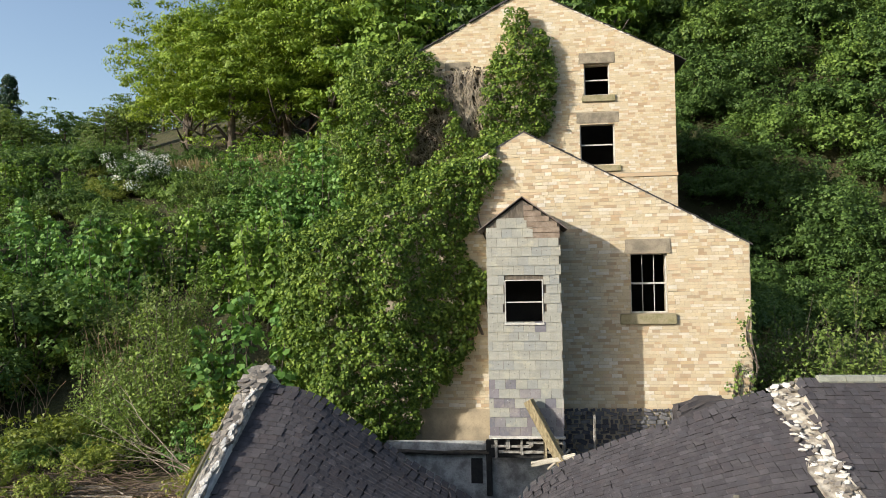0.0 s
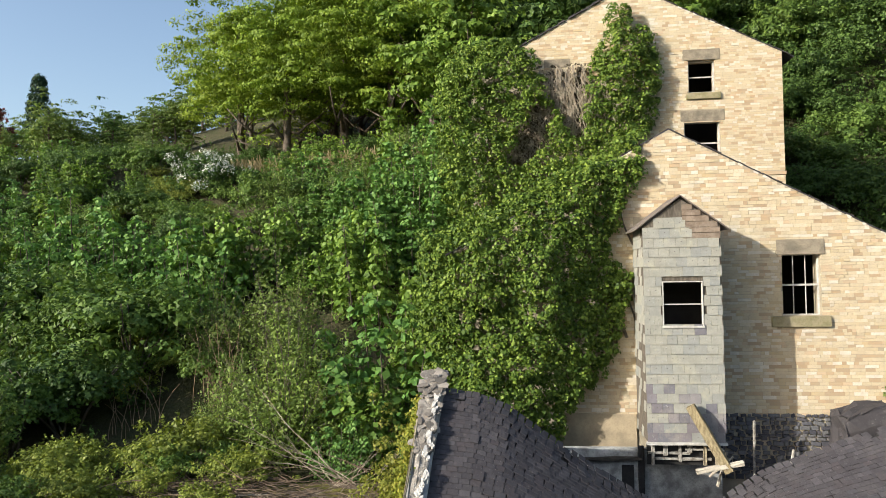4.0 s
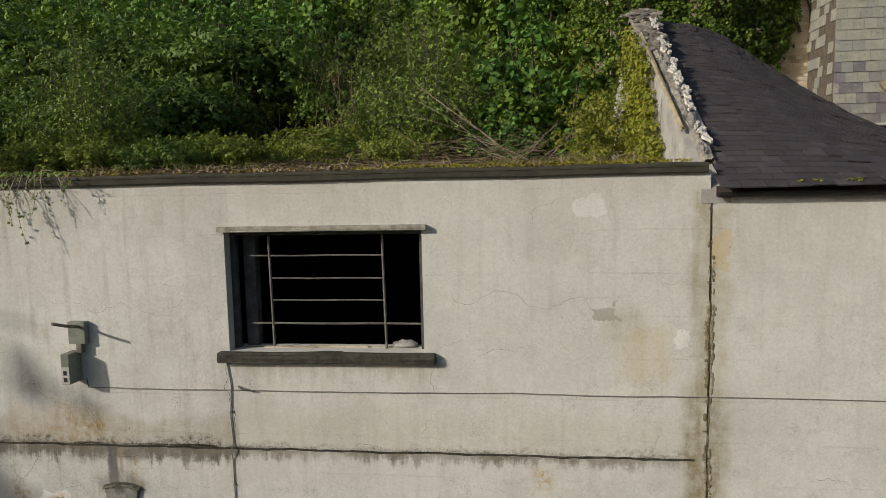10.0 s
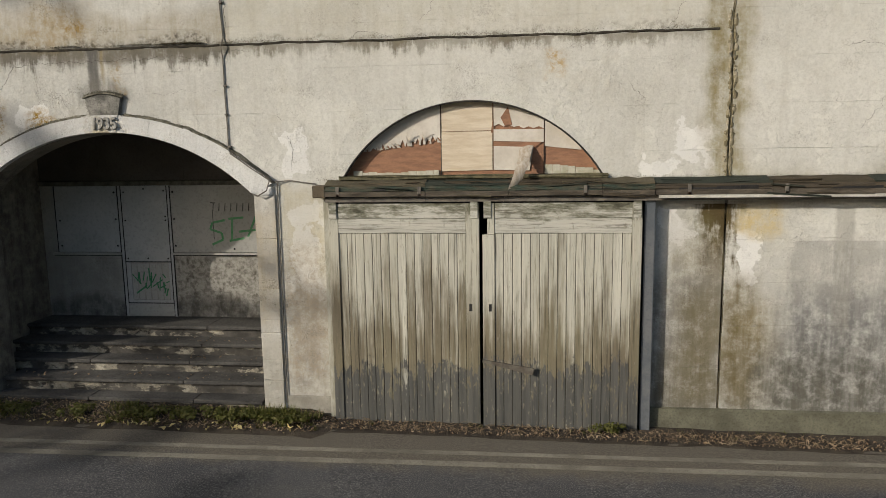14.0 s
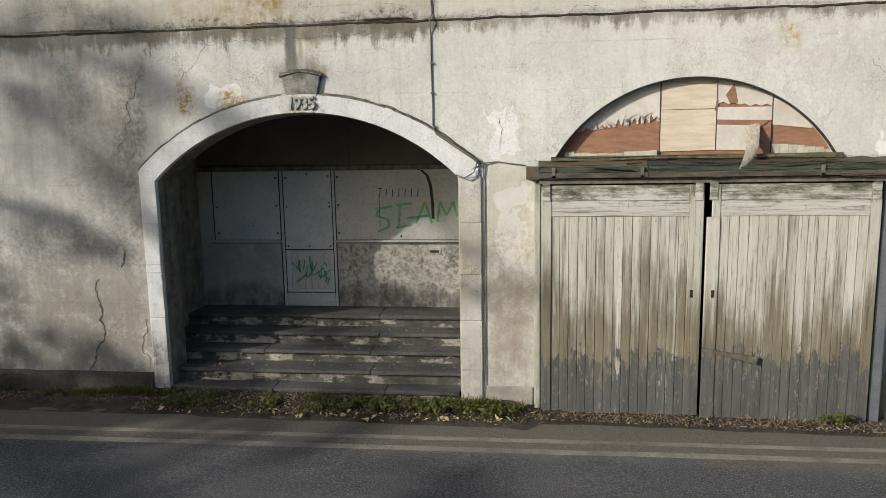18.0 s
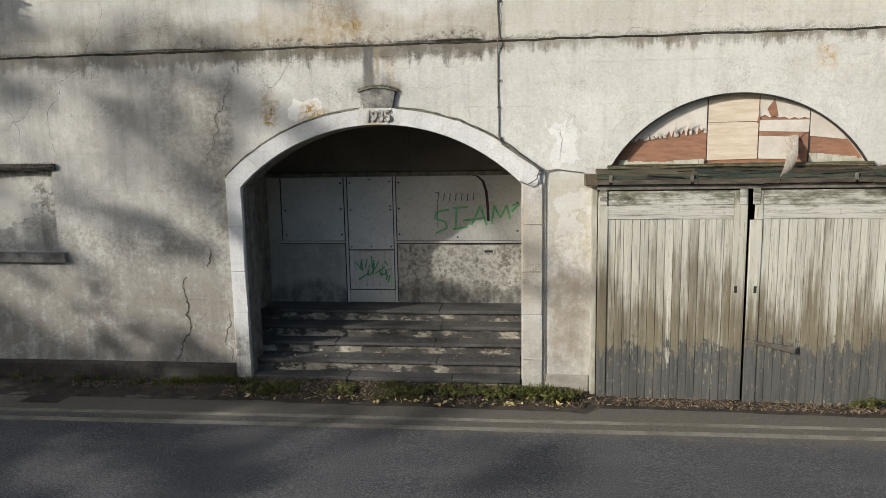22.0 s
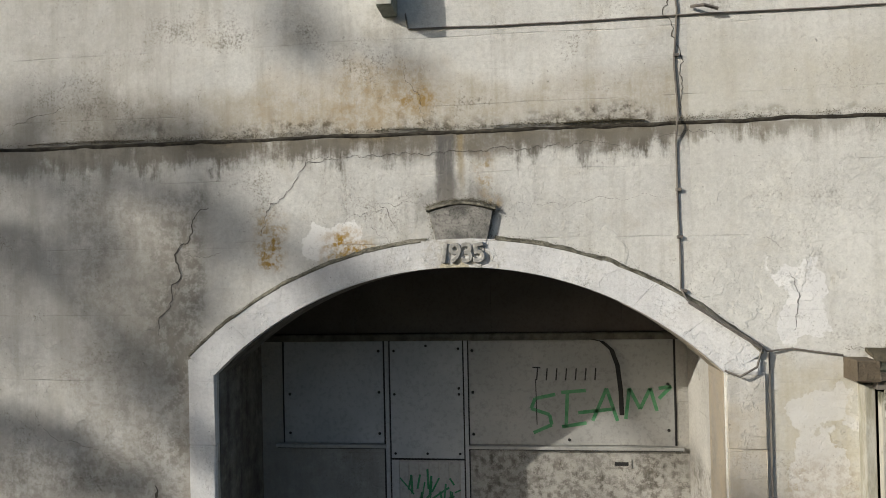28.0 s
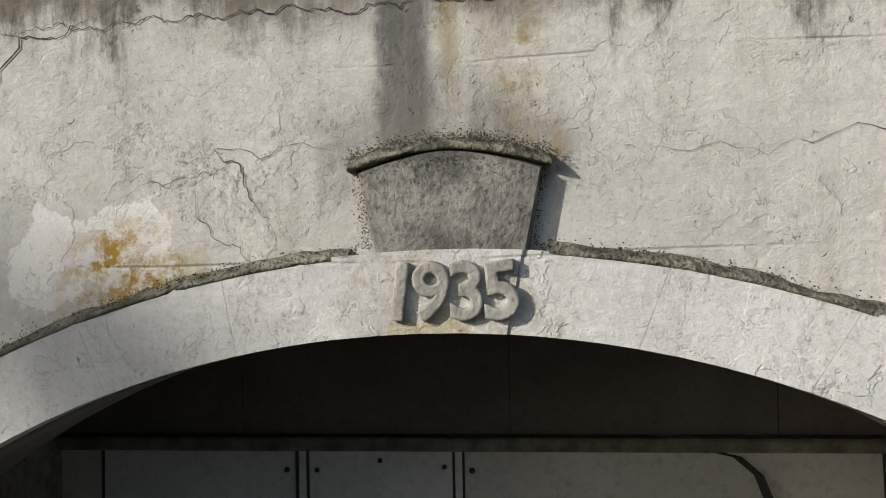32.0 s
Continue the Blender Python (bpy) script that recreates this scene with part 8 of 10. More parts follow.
def ivy_tufts(poly, y, bulge, spacing, seed, holes=(), edge=1.2, taper=99.0):
    """Tuft places on a rounded, shelving mass over the outline, with the way each one faces."""
    rr = random.Random(seed)
    xs_ = [p[0] for p in poly]
    zs_ = [p[1] for p in poly]
    pts, outs = [], []

    def depth(px, pz):
        e = min(edge_distance(poly, px, pz) / edge, 1)
        return bulge * min(max((taper - px) / 2.6, 0.08), 1) * math.sqrt(e * (2 - e) + 0.02) * (0.85 + 0.35 * noise.noise((px * 0.55, pz * 0.55, seed)) + 0.42 * noise.noise((px * 1.1, pz * 2.3, seed)))

    z = min(zs_)
    while z < max(zs_):
        x = min(xs_)
        while x < max(xs_):
            px, pz = x + rr.uniform(-0.5, 0.5) * spacing, z + rr.uniform(-0.5, 0.5) * spacing
            if inside(poly, px, pz) and not any(inside(h, px, pz) for h in holes):
                d0 = depth(px, pz)
                dx, dz = (depth(px + 0.08, pz) - d0) / 0.08, (depth(px, pz + 0.08) - d0) / 0.08
                face = Vector((-dx + 0.2 * rr.uniform(-1, 1), -1.0, -dz + 0.35)).normalized()
                pts.append((px, y - 0.05 - d0 - 0.08 * rr.random(), pz))
                outs.append(tuple(face))
            x += spacing
        z += spacing
    return pts, outs


def ivy(name, label, poly, y, bulge, spacing, per, size, tuft, seed, mat, holes=(), category="ivy", edge=1.2, taper=99.0):
    rng = np.random.default_rng(seed)
    pts, outs = ivy_tufts(poly, y, bulge, spacing, seed, holes, edge, taper)
    V = clumps(rng, pts, rng.uniform(0.6, 1.35, len(pts)) * tuft, np.array(outs) * 1.3, per, size, 0.8, 0.35, aspect=0.8, droop=0.9, fold=0.15, loose=0.5)
    top = thing(name, label, category, (sum(p[0] for p in poly) / len(poly), y, min(p[1] for p in poly)))
    V = V - np.array(top.location)
    ob = new("foliage", quads_mesh("foliage", V, mat))
    ob.parent = top
    rr = random.Random(seed)
    bits = []
    for k in range(10):
        p = rr.choice(pts)
        x0, z0 = p[0], p[2] - 1.4
        line = [(x0 + 0.25 * math.sin(s * 3 + k) * (1 - s) + (p[0] - x0) * s, y - 0.06, z0 + (p[2] - z0) * s) for s in np.linspace(0, 1, 8)]
        v, f = tube(line, 0.03, 5, taper=0.4)
        finish("stem", into(top, v), f, bark, top)
    return top


IVY_FRONT = [(-0.36, 16.89), (-0.68, 15.83), (-1.23, 14.94), (-1.48, 13.88), (-0.95, 13.1), (-1.13, 12.21), (-1.37, 11.46), (-2.0, 10.41), (-2.5, 9.81), (-2.87, 9.1), (-3.5, 8.8), (-4.95, 9.0), (-6.05, 9.6), (-6.51, 11.4), (-6.6, 12.89), (-6.4, 14.5), (-4.88, 15.03), (-3.29, 15.76), (-2.36, 16.19), (-1.13, 16.4)]
ivy("ivy", "dense glossy ivy mass smothering the stone house front", IVY_FRONT, HOUSE_Y, 1.25, 0.20, 74, 0.092, 0.24, 5, leaf_ivy, edge=1.9, taper=-0.8)
IVY_SPUR = [(-1.6, 13.6), (-0.8, 13.35), (-0.84, 12.9), (-1.5, 12.6)]
ivy("ivy_spray", "spray of young ivy reaching toward the tower", IVY_SPUR, HOUSE_Y, 0.15, 0.2, 34, 0.11, 0.18, 9, leaf_ivy)
IVY_CORNER = [(5.05, 9.7), (6.0, 9.7), (6.08, 12.8), (5.75, 12.2), (5.6, 10.9)]
ivy("ivy_spray", "sparse young creeper sprays on the house corner", IVY_CORNER, HOUSE_Y, 0.12, 0.24, 9, 0.085, 0.16, 19, leaf_soft)
# slope of ivy over the front roof and the back gable
IVY_MAIN = [(-6.56, 21.27), (-5.98, 22.14), (-4.18, 22.38), (-3.63, 22.01), (-2.64, 21.19), (-0.67, 21.2), (-0.43, 22.28), (-0.19, 23.48), (0.35, 23.56), (0.55, 22.67), (1.19, 22.52), (1.37, 21.32), (1.63, 20.43), (1.33, 19.36), (0.99, 18.51), (-0.74, 17.4), (-4.72, 15.7), (-5.84, 15.3), (-6.7, 16.5), (-6.9, 19.71)]
HOLE_STEMS = [(-3.09, 21.3), (-0.95, 21.3), (-1.2, 19.2), (-1.6, 18.17), (-2.5, 19.6)]
HOLE_CAVE = [(-3.2, 20.0), (-2.6, 19.7), (-2.5, 18.4), (-3.2, 17.6), (-4.4, 17.5), (-3.6, 19.0)]
ivy("ivy", "tall ivy growth climbing the upper stone gable", IVY_MAIN, MAIN_Y, 0.9, 0.26, 76, 0.108, 0.31, 6, leaf_ivy, (HOLE_STEMS, HOLE_CAVE), taper=2.4)
# dark leaf fill added to paint the shade inside the ivy's hollows
dead_ivy = leafy("ivy_hollow_shade_leaves", (0.045, 0.036, 0.022), (0.085, 0.066, 0.042), (0.15, 0.12, 0.075), 0.05, 0.8)
ivy("dead_ivy", "dark brown leaves standing in for shade in an ivy hollow", HOLE_CAVE, MAIN_Y, 0.15, 0.22, 30, 0.11, 0.22, 66, dead_ivy)
ivy("dead_ivy", "dark brown leaves standing in for shade behind bare ivy stems", HOLE_STEMS, MAIN_Y, 0.12, 0.22, 16, 0.10, 0.2, 67, dead_ivy)
# ivy that spills down the roof between the two gables
rng = np.random.default_rng(8)
pts, outs = [], []
for k in range(360):
    x, y = rng.uniform(-6.3, -0.2), rng.uniform(19.0, 26.8)
    zt = gable_top(x, *FRONT_GABLE) + 0.15
    if x < -5.5:
        zt -= rng.uniform(0, 2.5)
    if x > -1.2 and y > 21:
        continue
    pts.append((x, y, zt + 0.25 * rng.random()))
    outs.append((-0.3, -0.4, 0.9))
spill = thing("ivy_blanket", "ivy blanket over the lower slate roof", "ivy", (-3, 23, 14))
V = clumps(rng, pts, rng.uniform(0.2, 0.42, len(pts)), outs, 90, 0.10, aspect=0.85, three=True) - np.array(spill.location)
ob = new("foliage", quads_mesh("foliage", V, leaf_ivy))
ob.parent = spill
bits = [tube([(x, MAIN_Y - 0.1, z - 0.4) for x, z in ((-3, 18), (-2.8, 19))], 0.03, 5)]
rr = random.Random(31)
for k in range(150):
    x = rr.uniform(-2.9, -1.1)
    z1 = rr.uniform(20.2, 21.3)
    ln = rr.uniform(0.8, 2.6)
    line = [(x + 0.12 * math.sin(s * 4 + k) + 0.35 * s * rr.uniform(-0.4, 1), MAIN_Y - 0.25 - 0.35 * math.sin(s * 2.5), z1 - ln * s) for s in np.linspace(0, 1, 7)]
    bits.append(tube(line, rr.uniform(0.012, 0.026), 4, taper=0.4))
for k in range(170):
    x, z1 = rr.uniform(-4.3, -2.5), rr.uniform(17.6, 20.0)
    line = [(x + 0.5 * s * rr.uniform(-1, 1), MAIN_Y - 0.2 - 0.3 * s, z1 + 0.7 * s * rr.uniform(-1, 0.6)) for s in np.linspace(0, 1, 5)]
    bits.append(tube(line, 0.018, 4, taper=0.4))
v, f = join(bits)
tagged(finish("dead_ivy_stems", v, f, twig), "tangle of bare grey dead ivy stems on the gable", "dead stems", kind="stuff")

# creeper on the gable parapet, and at the wall's western end
rng = np.random.default_rng(14)
pts, outs = [], []
rr = random.Random(15)
for k in range(520):
    y, z = rr.uniform(10.2, 14.2), rr.uniform(8.35, 11.0)
    if inside([(10.6, 8.35), (14.2, 8.35), (14.2, 11.0), (13.0, 10.6), (12.0, 10.0), (11.4, 9.0)], y, z):
        pts.append((-5.80 - 0.12 * rr.random(), y, z))
        outs.append((-0.9, -0.3, 0.3))
top = thing("golden_creeper", "yellow-green creeper with reddish leaves on the gable wall", "creeper", (-5.8, 12.5, 8.35))
V = clumps(rng, pts, rng.uniform(0.10, 0.22, len(pts)), outs, 26, 0.066, aspect=0.75, droop=0.9) - np.array(top.location)
ob = new("foliage", quads_mesh("foliage", V, leaf_gold))
ob.parent = top
v, f = join([tube([(-5.775, 11.4 + 0.5 * q + 0.08 * math.sin(s * 5 + q), 8.4 + (1.0 + 0.28 * q) * s) for s in np.linspace(0, 1, 6)], 0.012, 4, taper=0.4) for q in range(6)])
finish("branchwork", into(top, v), f, twig, top)
rng = np.random.default_rng(16)
pts = [(-6.35 + 0.35 * rng.normal(), 14.6 + 0.9 * rng.normal(), 8.5 + abs(0.75 * rng.normal())) for k in range(150)]
top = thing("creeper_bush", "yellow-green creeper bush beside the gable", "shrub", (-6.4, 14.5, 8.35))
V = clumps(rng, pts, rng.uniform(0.12, 0.26, len(pts)), [(-0.4, -0.5, 0.6)] * len(pts), 40, 0.07, aspect=0.7) - np.array(top.location)
ob = new("foliage", quads_mesh("foliage", V, leafy("yellow_green_leaves", (0.10, 0.14, 0.02), (0.2, 0.22, 0.03), (0.3, 0.28, 0.05))))
ob.parent = top
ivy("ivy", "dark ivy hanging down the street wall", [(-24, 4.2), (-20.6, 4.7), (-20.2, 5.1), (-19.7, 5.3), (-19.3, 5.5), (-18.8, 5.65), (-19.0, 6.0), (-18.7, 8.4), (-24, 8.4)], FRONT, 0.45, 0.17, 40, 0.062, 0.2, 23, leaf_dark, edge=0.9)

# trailing strands over the roof's edge
rr, rng = random.Random(41), np.random.default_rng(41)
top = thing("trailing_creeper", "trailing creeper strands hanging over the roof edge", "creeper", (-15.5, FRONT - 0.1, 8.35))
for k in range(34):
    x = -17.6 + 4.3 * rr.random() ** 0.75
    ln = rr.uniform(0.15, 0.95) * (1.0 if x < -14.3 else 0.7)
    if k > 20:
        ln *= 0.4
    line = np.array([(x + 0.07 * math.sin(s * 3 + k) + 0.1 * s, FRONT - 0.11 - 0.10 * math.sin(min(s * 2.2, 1) * 1.57) - 0.07 * s, 8.42 - ln * s) for s in np.linspace(0, 1, 7)])
    v, f = tube([tuple(p) for p in line], 0.005, 4, taper=0.5)
    stem = finish("strand", into(top, v), f, twig, top)
    t = rng.uniform(0, 1, max(int(ln * 24), 4))
    P = np.stack([np.interp(t, np.linspace(0, 1, 7), line[:, i]) for i in range(3)], axis=1) + rng.normal(0, 0.022, (len(t), 3))
    Q = leaf_quads(P, np.tile((0.0, -1.0, 0.2), (len(t), 1)), 0.045, rng, 0.75) - np.array(top.location)
    ob = new("strand_leaves", quads_mesh("strand_leaves", Q, leaf_soft))
    ob.parent = top
P = np.stack([rng.uniform(-19, -13.4, 2600), FRONT - 0.08 + np.abs(rng.normal(0, 0.35, 2600)), 8.40 + 0.06 * rng.random(2600)], axis=1)
P = P[rng.random(2600) < 0.6 * np.clip((-13.2 - P[:, 0]) / 3.0, 0.05, 1)]
ob = new("edge_leaves", quads_mesh("edge_leaves", leaf_quads(P, np.tile((0, -0.5, 0.8), (len(P), 1)), 0.07, rng, 0.75) - np.array(top.location), leaf_soft))
ob.parent = top

# ---------------------------------------------------------------- litter, moss, grass
def scatter(name, label, category, n, boxes, size, mat, seed, up=(0, 0, 1), zfun=None, aspect=0.6, keep=None):
    rng = np.random.default_rng(seed)
    per = np.array([(b[1] - b[0]) * (b[3] - b[2]) for b in boxes])
    pick = rng.choice(len(boxes), n, p=per / per.sum())
    B = np.array(boxes)[pick]
    x = B[:, 0] + rng.random(n) * (B[:, 1] - B[:, 0])
    y = B[:, 2] + rng.random(n) * (B[:, 3] - B[:, 2])
    if keep:
        ok = np.array([keep(a, b) > t for a, b, t in zip(x, y, rng.random(n))])
        x, y, n = x[ok], y[ok], int(ok.sum())
    z = np.array([zfun(a, b) for a, b in zip(x, y)])
    P = np.stack([x, y, z], axis=1)
    V = leaf_quads(P, np.tile(up, (n, 1)).astype(float), size, rng, aspect, 0.3, 0.0)
    ob = new(name, quads_mesh(name, V, mat))
    return tagged(ob, label, category, kind="stuff")


roof_level = lambda x, y: 8.40 + 0.05 * noise.noise((x * 0.9, y * 0.9, 0)) + 0.025 * random.random()
patchy = lambda x, y, k: noise.noise((x * 0.55, y * 0.9, k)) + 0.6 * noise.noise((x * 1.9, y * 2.4, k))
scatter("leaf_litter", "pinkish-brown dead leaves strewn over the flat roof", "leaf litter", 30000, [(-20, -7.5, 9.0, 15.4), (-17, -10, 9.0, 12.5)], 0.064, leaf_litter, 51, zfun=roof_level, keep=lambda x, y: 0.55 - 1.3 * patchy(x, y, 3) + (0.25 if x < -11 else -0.1))
scatter("moss", "patches of yellow-green moss on the flat roof", "moss", 34000, [(-20, -5.85, 8.95, 15.6), (-11.5, -5.9, 8.92, 13)], 0.042, moss_leaf, 52, up=(0, -0.6, 0.5), zfun=roof_level, aspect=0.45, keep=lambda x, y: 0.3 + 1.6 * patchy(x, y, 3) + (0.15 if x > -10 else -0.1) + (0.25 if y < 9.6 else 0))
rr, rng = random.Random(171), np.random.default_rng(171)
tufts_r = [(x, y, 8.39, rr.uniform(0.5, 1.2)) for x, y in ((rr.uniform(-18, -6), rr.uniform(9.2, 15.5)) for k in range(420)) if patchy(x, y, 3) > -0.05]


def blades(name, label, clumps_at, mat, seed, h=0.16, per=26):
    rng = np.random.default_rng(seed)
    out = []
    for x, y, z, s in clumps_at:
        a = rng.uniform(0, 6.28, per)
        r0 = rng.uniform(0, 0.10 * s, per)
        base = np.stack([x + np.cos(a) * r0, y + np.sin(a) * r0, np.full(per, z - 0.02)], axis=1)
        lean = np.stack([np.cos(a), np.sin(a), np.zeros(per)], axis=1) * rng.uniform(0.1, 0.8, (per, 1)) * h * s
        hgt = np.stack([np.zeros(per), np.zeros(per), rng.uniform(0.5, 1.2, per) * h * s], axis=1)
        w = np.stack([-np.sin(a), np.cos(a), np.zeros(per)], axis=1) * 0.010 * s
        out.append(np.stack([base - w, base + w, base + lean + hgt + w * 0.2, base + lean + hgt - w * 0.2], axis=1))
    ob = new(name, quads_mesh(name, np.concatenate(out), mat))
    return tagged(ob, label, "grass", kind="stuff")


rng = np.random.default_rng(173)
mounds = [(x, y, 8.38) for x, y in zip(rng.uniform(-20, -5.95, 900), rng.uniform(9.0, 15.6, 900)) if patchy(x, y, 3) > 0.0]
V = clumps(rng, mounds, rng.uniform(0.08, 0.26, len(mounds)), [(0, -0.2, 1.0)] * len(mounds), 46, 0.05, 0.45, 0.6, aspect=0.55)
tagged(new("moss_mounds", quads_mesh("moss_mounds", V, moss_leaf)), "cushions of yellow-green moss on the flat roof", "moss", kind="stuff")
heaps = [(x, y, 8.38) for x, y in zip(rng.uniform(-20, -7.0, 900), rng.uniform(9.0, 15.6, 900)) if patchy(x, y, 3) < 0.0]
V = clumps(rng, heaps, rng.uniform(0.08, 0.24, len(heaps)), [(0, -0.2, 1.0)] * len(heaps), 34, 0.07, 0.35, 0.6, aspect=0.6)
tagged(new("leaf_drifts", quads_mesh("leaf_drifts", V, leaf_litter)), "drifts of brown dead leaves on the flat roof", "leaf litter", kind="stuff")
scatter("dead_straw", "dry dead stalks lying over the flat roof", "straw", 1500, [(-20, -6.2, 9.0, 15.4)], 0.30, leafy("roof_straw", (0.12, 0.085, 0.055), (0.25, 0.19, 0.12), (0.42, 0.35, 0.25), 0.1, 0.9), 174, up=(0, -0.4, 0.9), zfun=lambda x, y: roof_level(x, y) + 0.05, aspect=0.03)
blades("roof_grass", "thin straw and green grass tufts on the mossy roof", tufts_r, leafy("roof_grass_blades", (0.12, 0.13, 0.03), (0.25, 0.22, 0.07), (0.42, 0.36, 0.18), 0.2), 172, per=12)


def verge_z(x, y):
    y = 8.02 + ((y - 8.22) / 0.785 if x < -10.5 else (y - 8.42) / 0.57)
    lift = 1.0 if -16 < x < -10.6 else 0.6
    return lift * lerp_table([(8.02, 0.0), (8.15, 0.02), (8.35, 0.05), (8.55, 0.09), (8.8, 0.12), (8.95, 0.12)], y) + 0.01 + street_z(x)


rr = random.Random(61)
tufts = []
for k in range(300):
    x = rr.uniform(-15.4, -10.6)
    w = 0.22 + 0.9 * max(0, noise.noise((x * 1.1, 0, 6)) + 0.12)
    y = 8.35 + 0.42 * rr.random()
    tufts.append((x, y, verge_z(x, y), rr.uniform(0.35, 0.95) * w))
for k in range(120):
    x = rr.choice((rr.uniform(-20.5, -15.6), rr.uniform(-10.4, -4)))
    y = 8.62 + 0.2 * rr.random()
    tufts.append((x, y, verge_z(x, y), rr.uniform(0.2, 0.7) * (1.0 if x < -15 else 0.4)))
for k in range(70):
    tufts.append((-15.75 + 0.3 * rr.gauss(0, 1), 8.66 + 0.1 * rr.random(), 0.08, rr.uniform(0.3, 0.8)))
    tufts.append((-11.2 + 0.25 * rr.gauss(0, 1), 8.55 + 0.1 * rr.random(), 0.05, rr.uniform(0.4, 0.9)))
blades("verge_grass", "weedy green grass tufts along the foot of the wall", tufts, grass_leaf, 62)
rng = np.random.default_rng(63)
weeds = [(rr.uniform(-15.3, -10.7), 8.40 + 0.3 * rr.random(), 0.09) for k in range(260)] + [(-7.0 + 0.09 * rr.gauss(0, 1), 8.62, -0.02 + 0.08 * rr.random()) for k in range(14)]
weeds = [w for w in weeds if noise.noise((w[0] * 1.3, 0, 6)) > -0.15 or w[0] > -10]
V = clumps(rng, weeds, np.full(len(weeds), 0.07), [(0, -0.3, 0.9)] * len(weeds), 16, 0.045)
tagged(new("weeds", quads_mesh("weeds", V, grass_leaf)), "small leafy weeds at the foot of the steps", "weeds", kind="stuff")
scatter("verge_leaves", "brown dead leaves lying along the road edge", "leaf litter", 4300, [(-15.6, -10.6, 8.3, 8.82), (-10.6, -3, 8.48, 8.70), (-18, -15.6, 8.5, 8.7)], 0.03, leaf_litter, 64, zfun=lambda x, y: verge_z(x, y) + 0.012 * random.random())
straw = leafy("verge_straw", (0.16, 0.11, 0.07), (0.28, 0.21, 0.13), (0.42, 0.34, 0.22), 0.1, 0.9)
scatter("verge_straw", "dry brown straw and twigs along the wall's foot", "straw", 1500, [(-15.6, -10.6, 8.32, 8.75), (-10.6, -4, 8.46, 8.72), (-10.6, -4, 8.5, 8.7)], 0.11, straw, 67, zfun=lambda x, y: verge_z(x, y) + 0.015, aspect=0.07)
scatter("petals", "pale yellow fallen leaves among the verge weeds", "leaf litter", 60, [(-15.2, -10.8, 8.22, 8.42)], 0.075, leafy("pale_petals", (0.5, 0.45, 0.2), (0.6, 0.55, 0.3), (0.45, 0.36, 0.15)), 65, zfun=lambda x, y: verge_z(x, y) + 0.03)
scatter("step_debris", "leaf debris lying on the porch steps", "debris", 80, [(-13.6, -11.5, 9.4, 9.6), (-13.2, -11.5, 9.7, 9.94), (-15.1, -11.5, 9.08, 9.3)], 0.045, leaf_litter, 66,
        zfun=lambda x, y: (0.70 if y > 9.64 else 0.52 if y > 9.37 else 0.35) + 0.015)

# ---------------------------------------------------------------- brush heap on the flat roof
rr = random.Random(91)
bits = []


def crooked(p, a, ln, rise, bend, n=8):
    """A crooked branch line from p, heading a in plan, climbing then sagging."""
    out, q = [], Vector(p)
    for i in range(n):
        out.append(tuple(q))
        a += rr.gauss(0, 0.10)
        q = q + Vector((math.cos(a) * ln / n, math.sin(a) * ln / n, (rise - bend * i / n) * ln / n + rr.gauss(0, 0.012)))
        q.z = max(q.z, 8.43)
    return out


for k in range(210):
    x, y = -9.6 + 1.9 * rr.gauss(0, 0.7), 15.3 + 1.0 * rr.gauss(0, 0.7)
    a = rr.choice((math.pi, 0.0)) + rr.gauss(0.1, 0.5)
    bits.append(tube(crooked((x, y, 8.44 + abs(rr.gauss(0, 0.28))), a, rr.uniform(0.5, 1.9), rr.gauss(0.1, 0.2), rr.uniform(0, 0.4), 6), rr.uniform(0.005, 0.012), 4, taper=0.3))
for k in range(150):
    x, y = -11.2 + 1.2 * rr.gauss(0, 0.8), 14.9 + 0.9 * rr.gauss(0, 0.7)
    bits.append(tube(crooked((x, y, 8.44 + abs(rr.gauss(0, 0.12))), rr.choice((math.pi, 0.0)) + rr.gauss(0.25, 0.35), rr.uniform(0.8, 2.4), rr.gauss(0.06, 0.1), rr.uniform(0, 0.3), 6), rr.uniform(0.006, 0.014), 4, taper=0.3))
for k in range(260):
    x, y = rr.uniform(-12.6, -6.6), rr.uniform(12.6, 15.6)
    y += 0.25 * (x + 9)
    bits.append(tube(crooked((x, y, 8.44 + abs(rr.gauss(0, 0.07))), rr.choice((math.pi, 0.0)) + rr.gauss(0.3, 0.5), rr.uniform(0.4, 1.7), rr.gauss(0.03, 0.08), rr.uniform(0, 0.2), 5), rr.uniform(0.004, 0.011), 4, taper=0.3))
v, f = join(bits)
tagged(finish("brush_heap", v, f, plain("brown_brush", (0.21, 0.15, 0.10), (0.085, 0.06, 0.042), 3, 0.95, 0.3, 20)), "heap of dry brown cut branches on the flat roof", "brush heap", kind="stuff")
spec = []
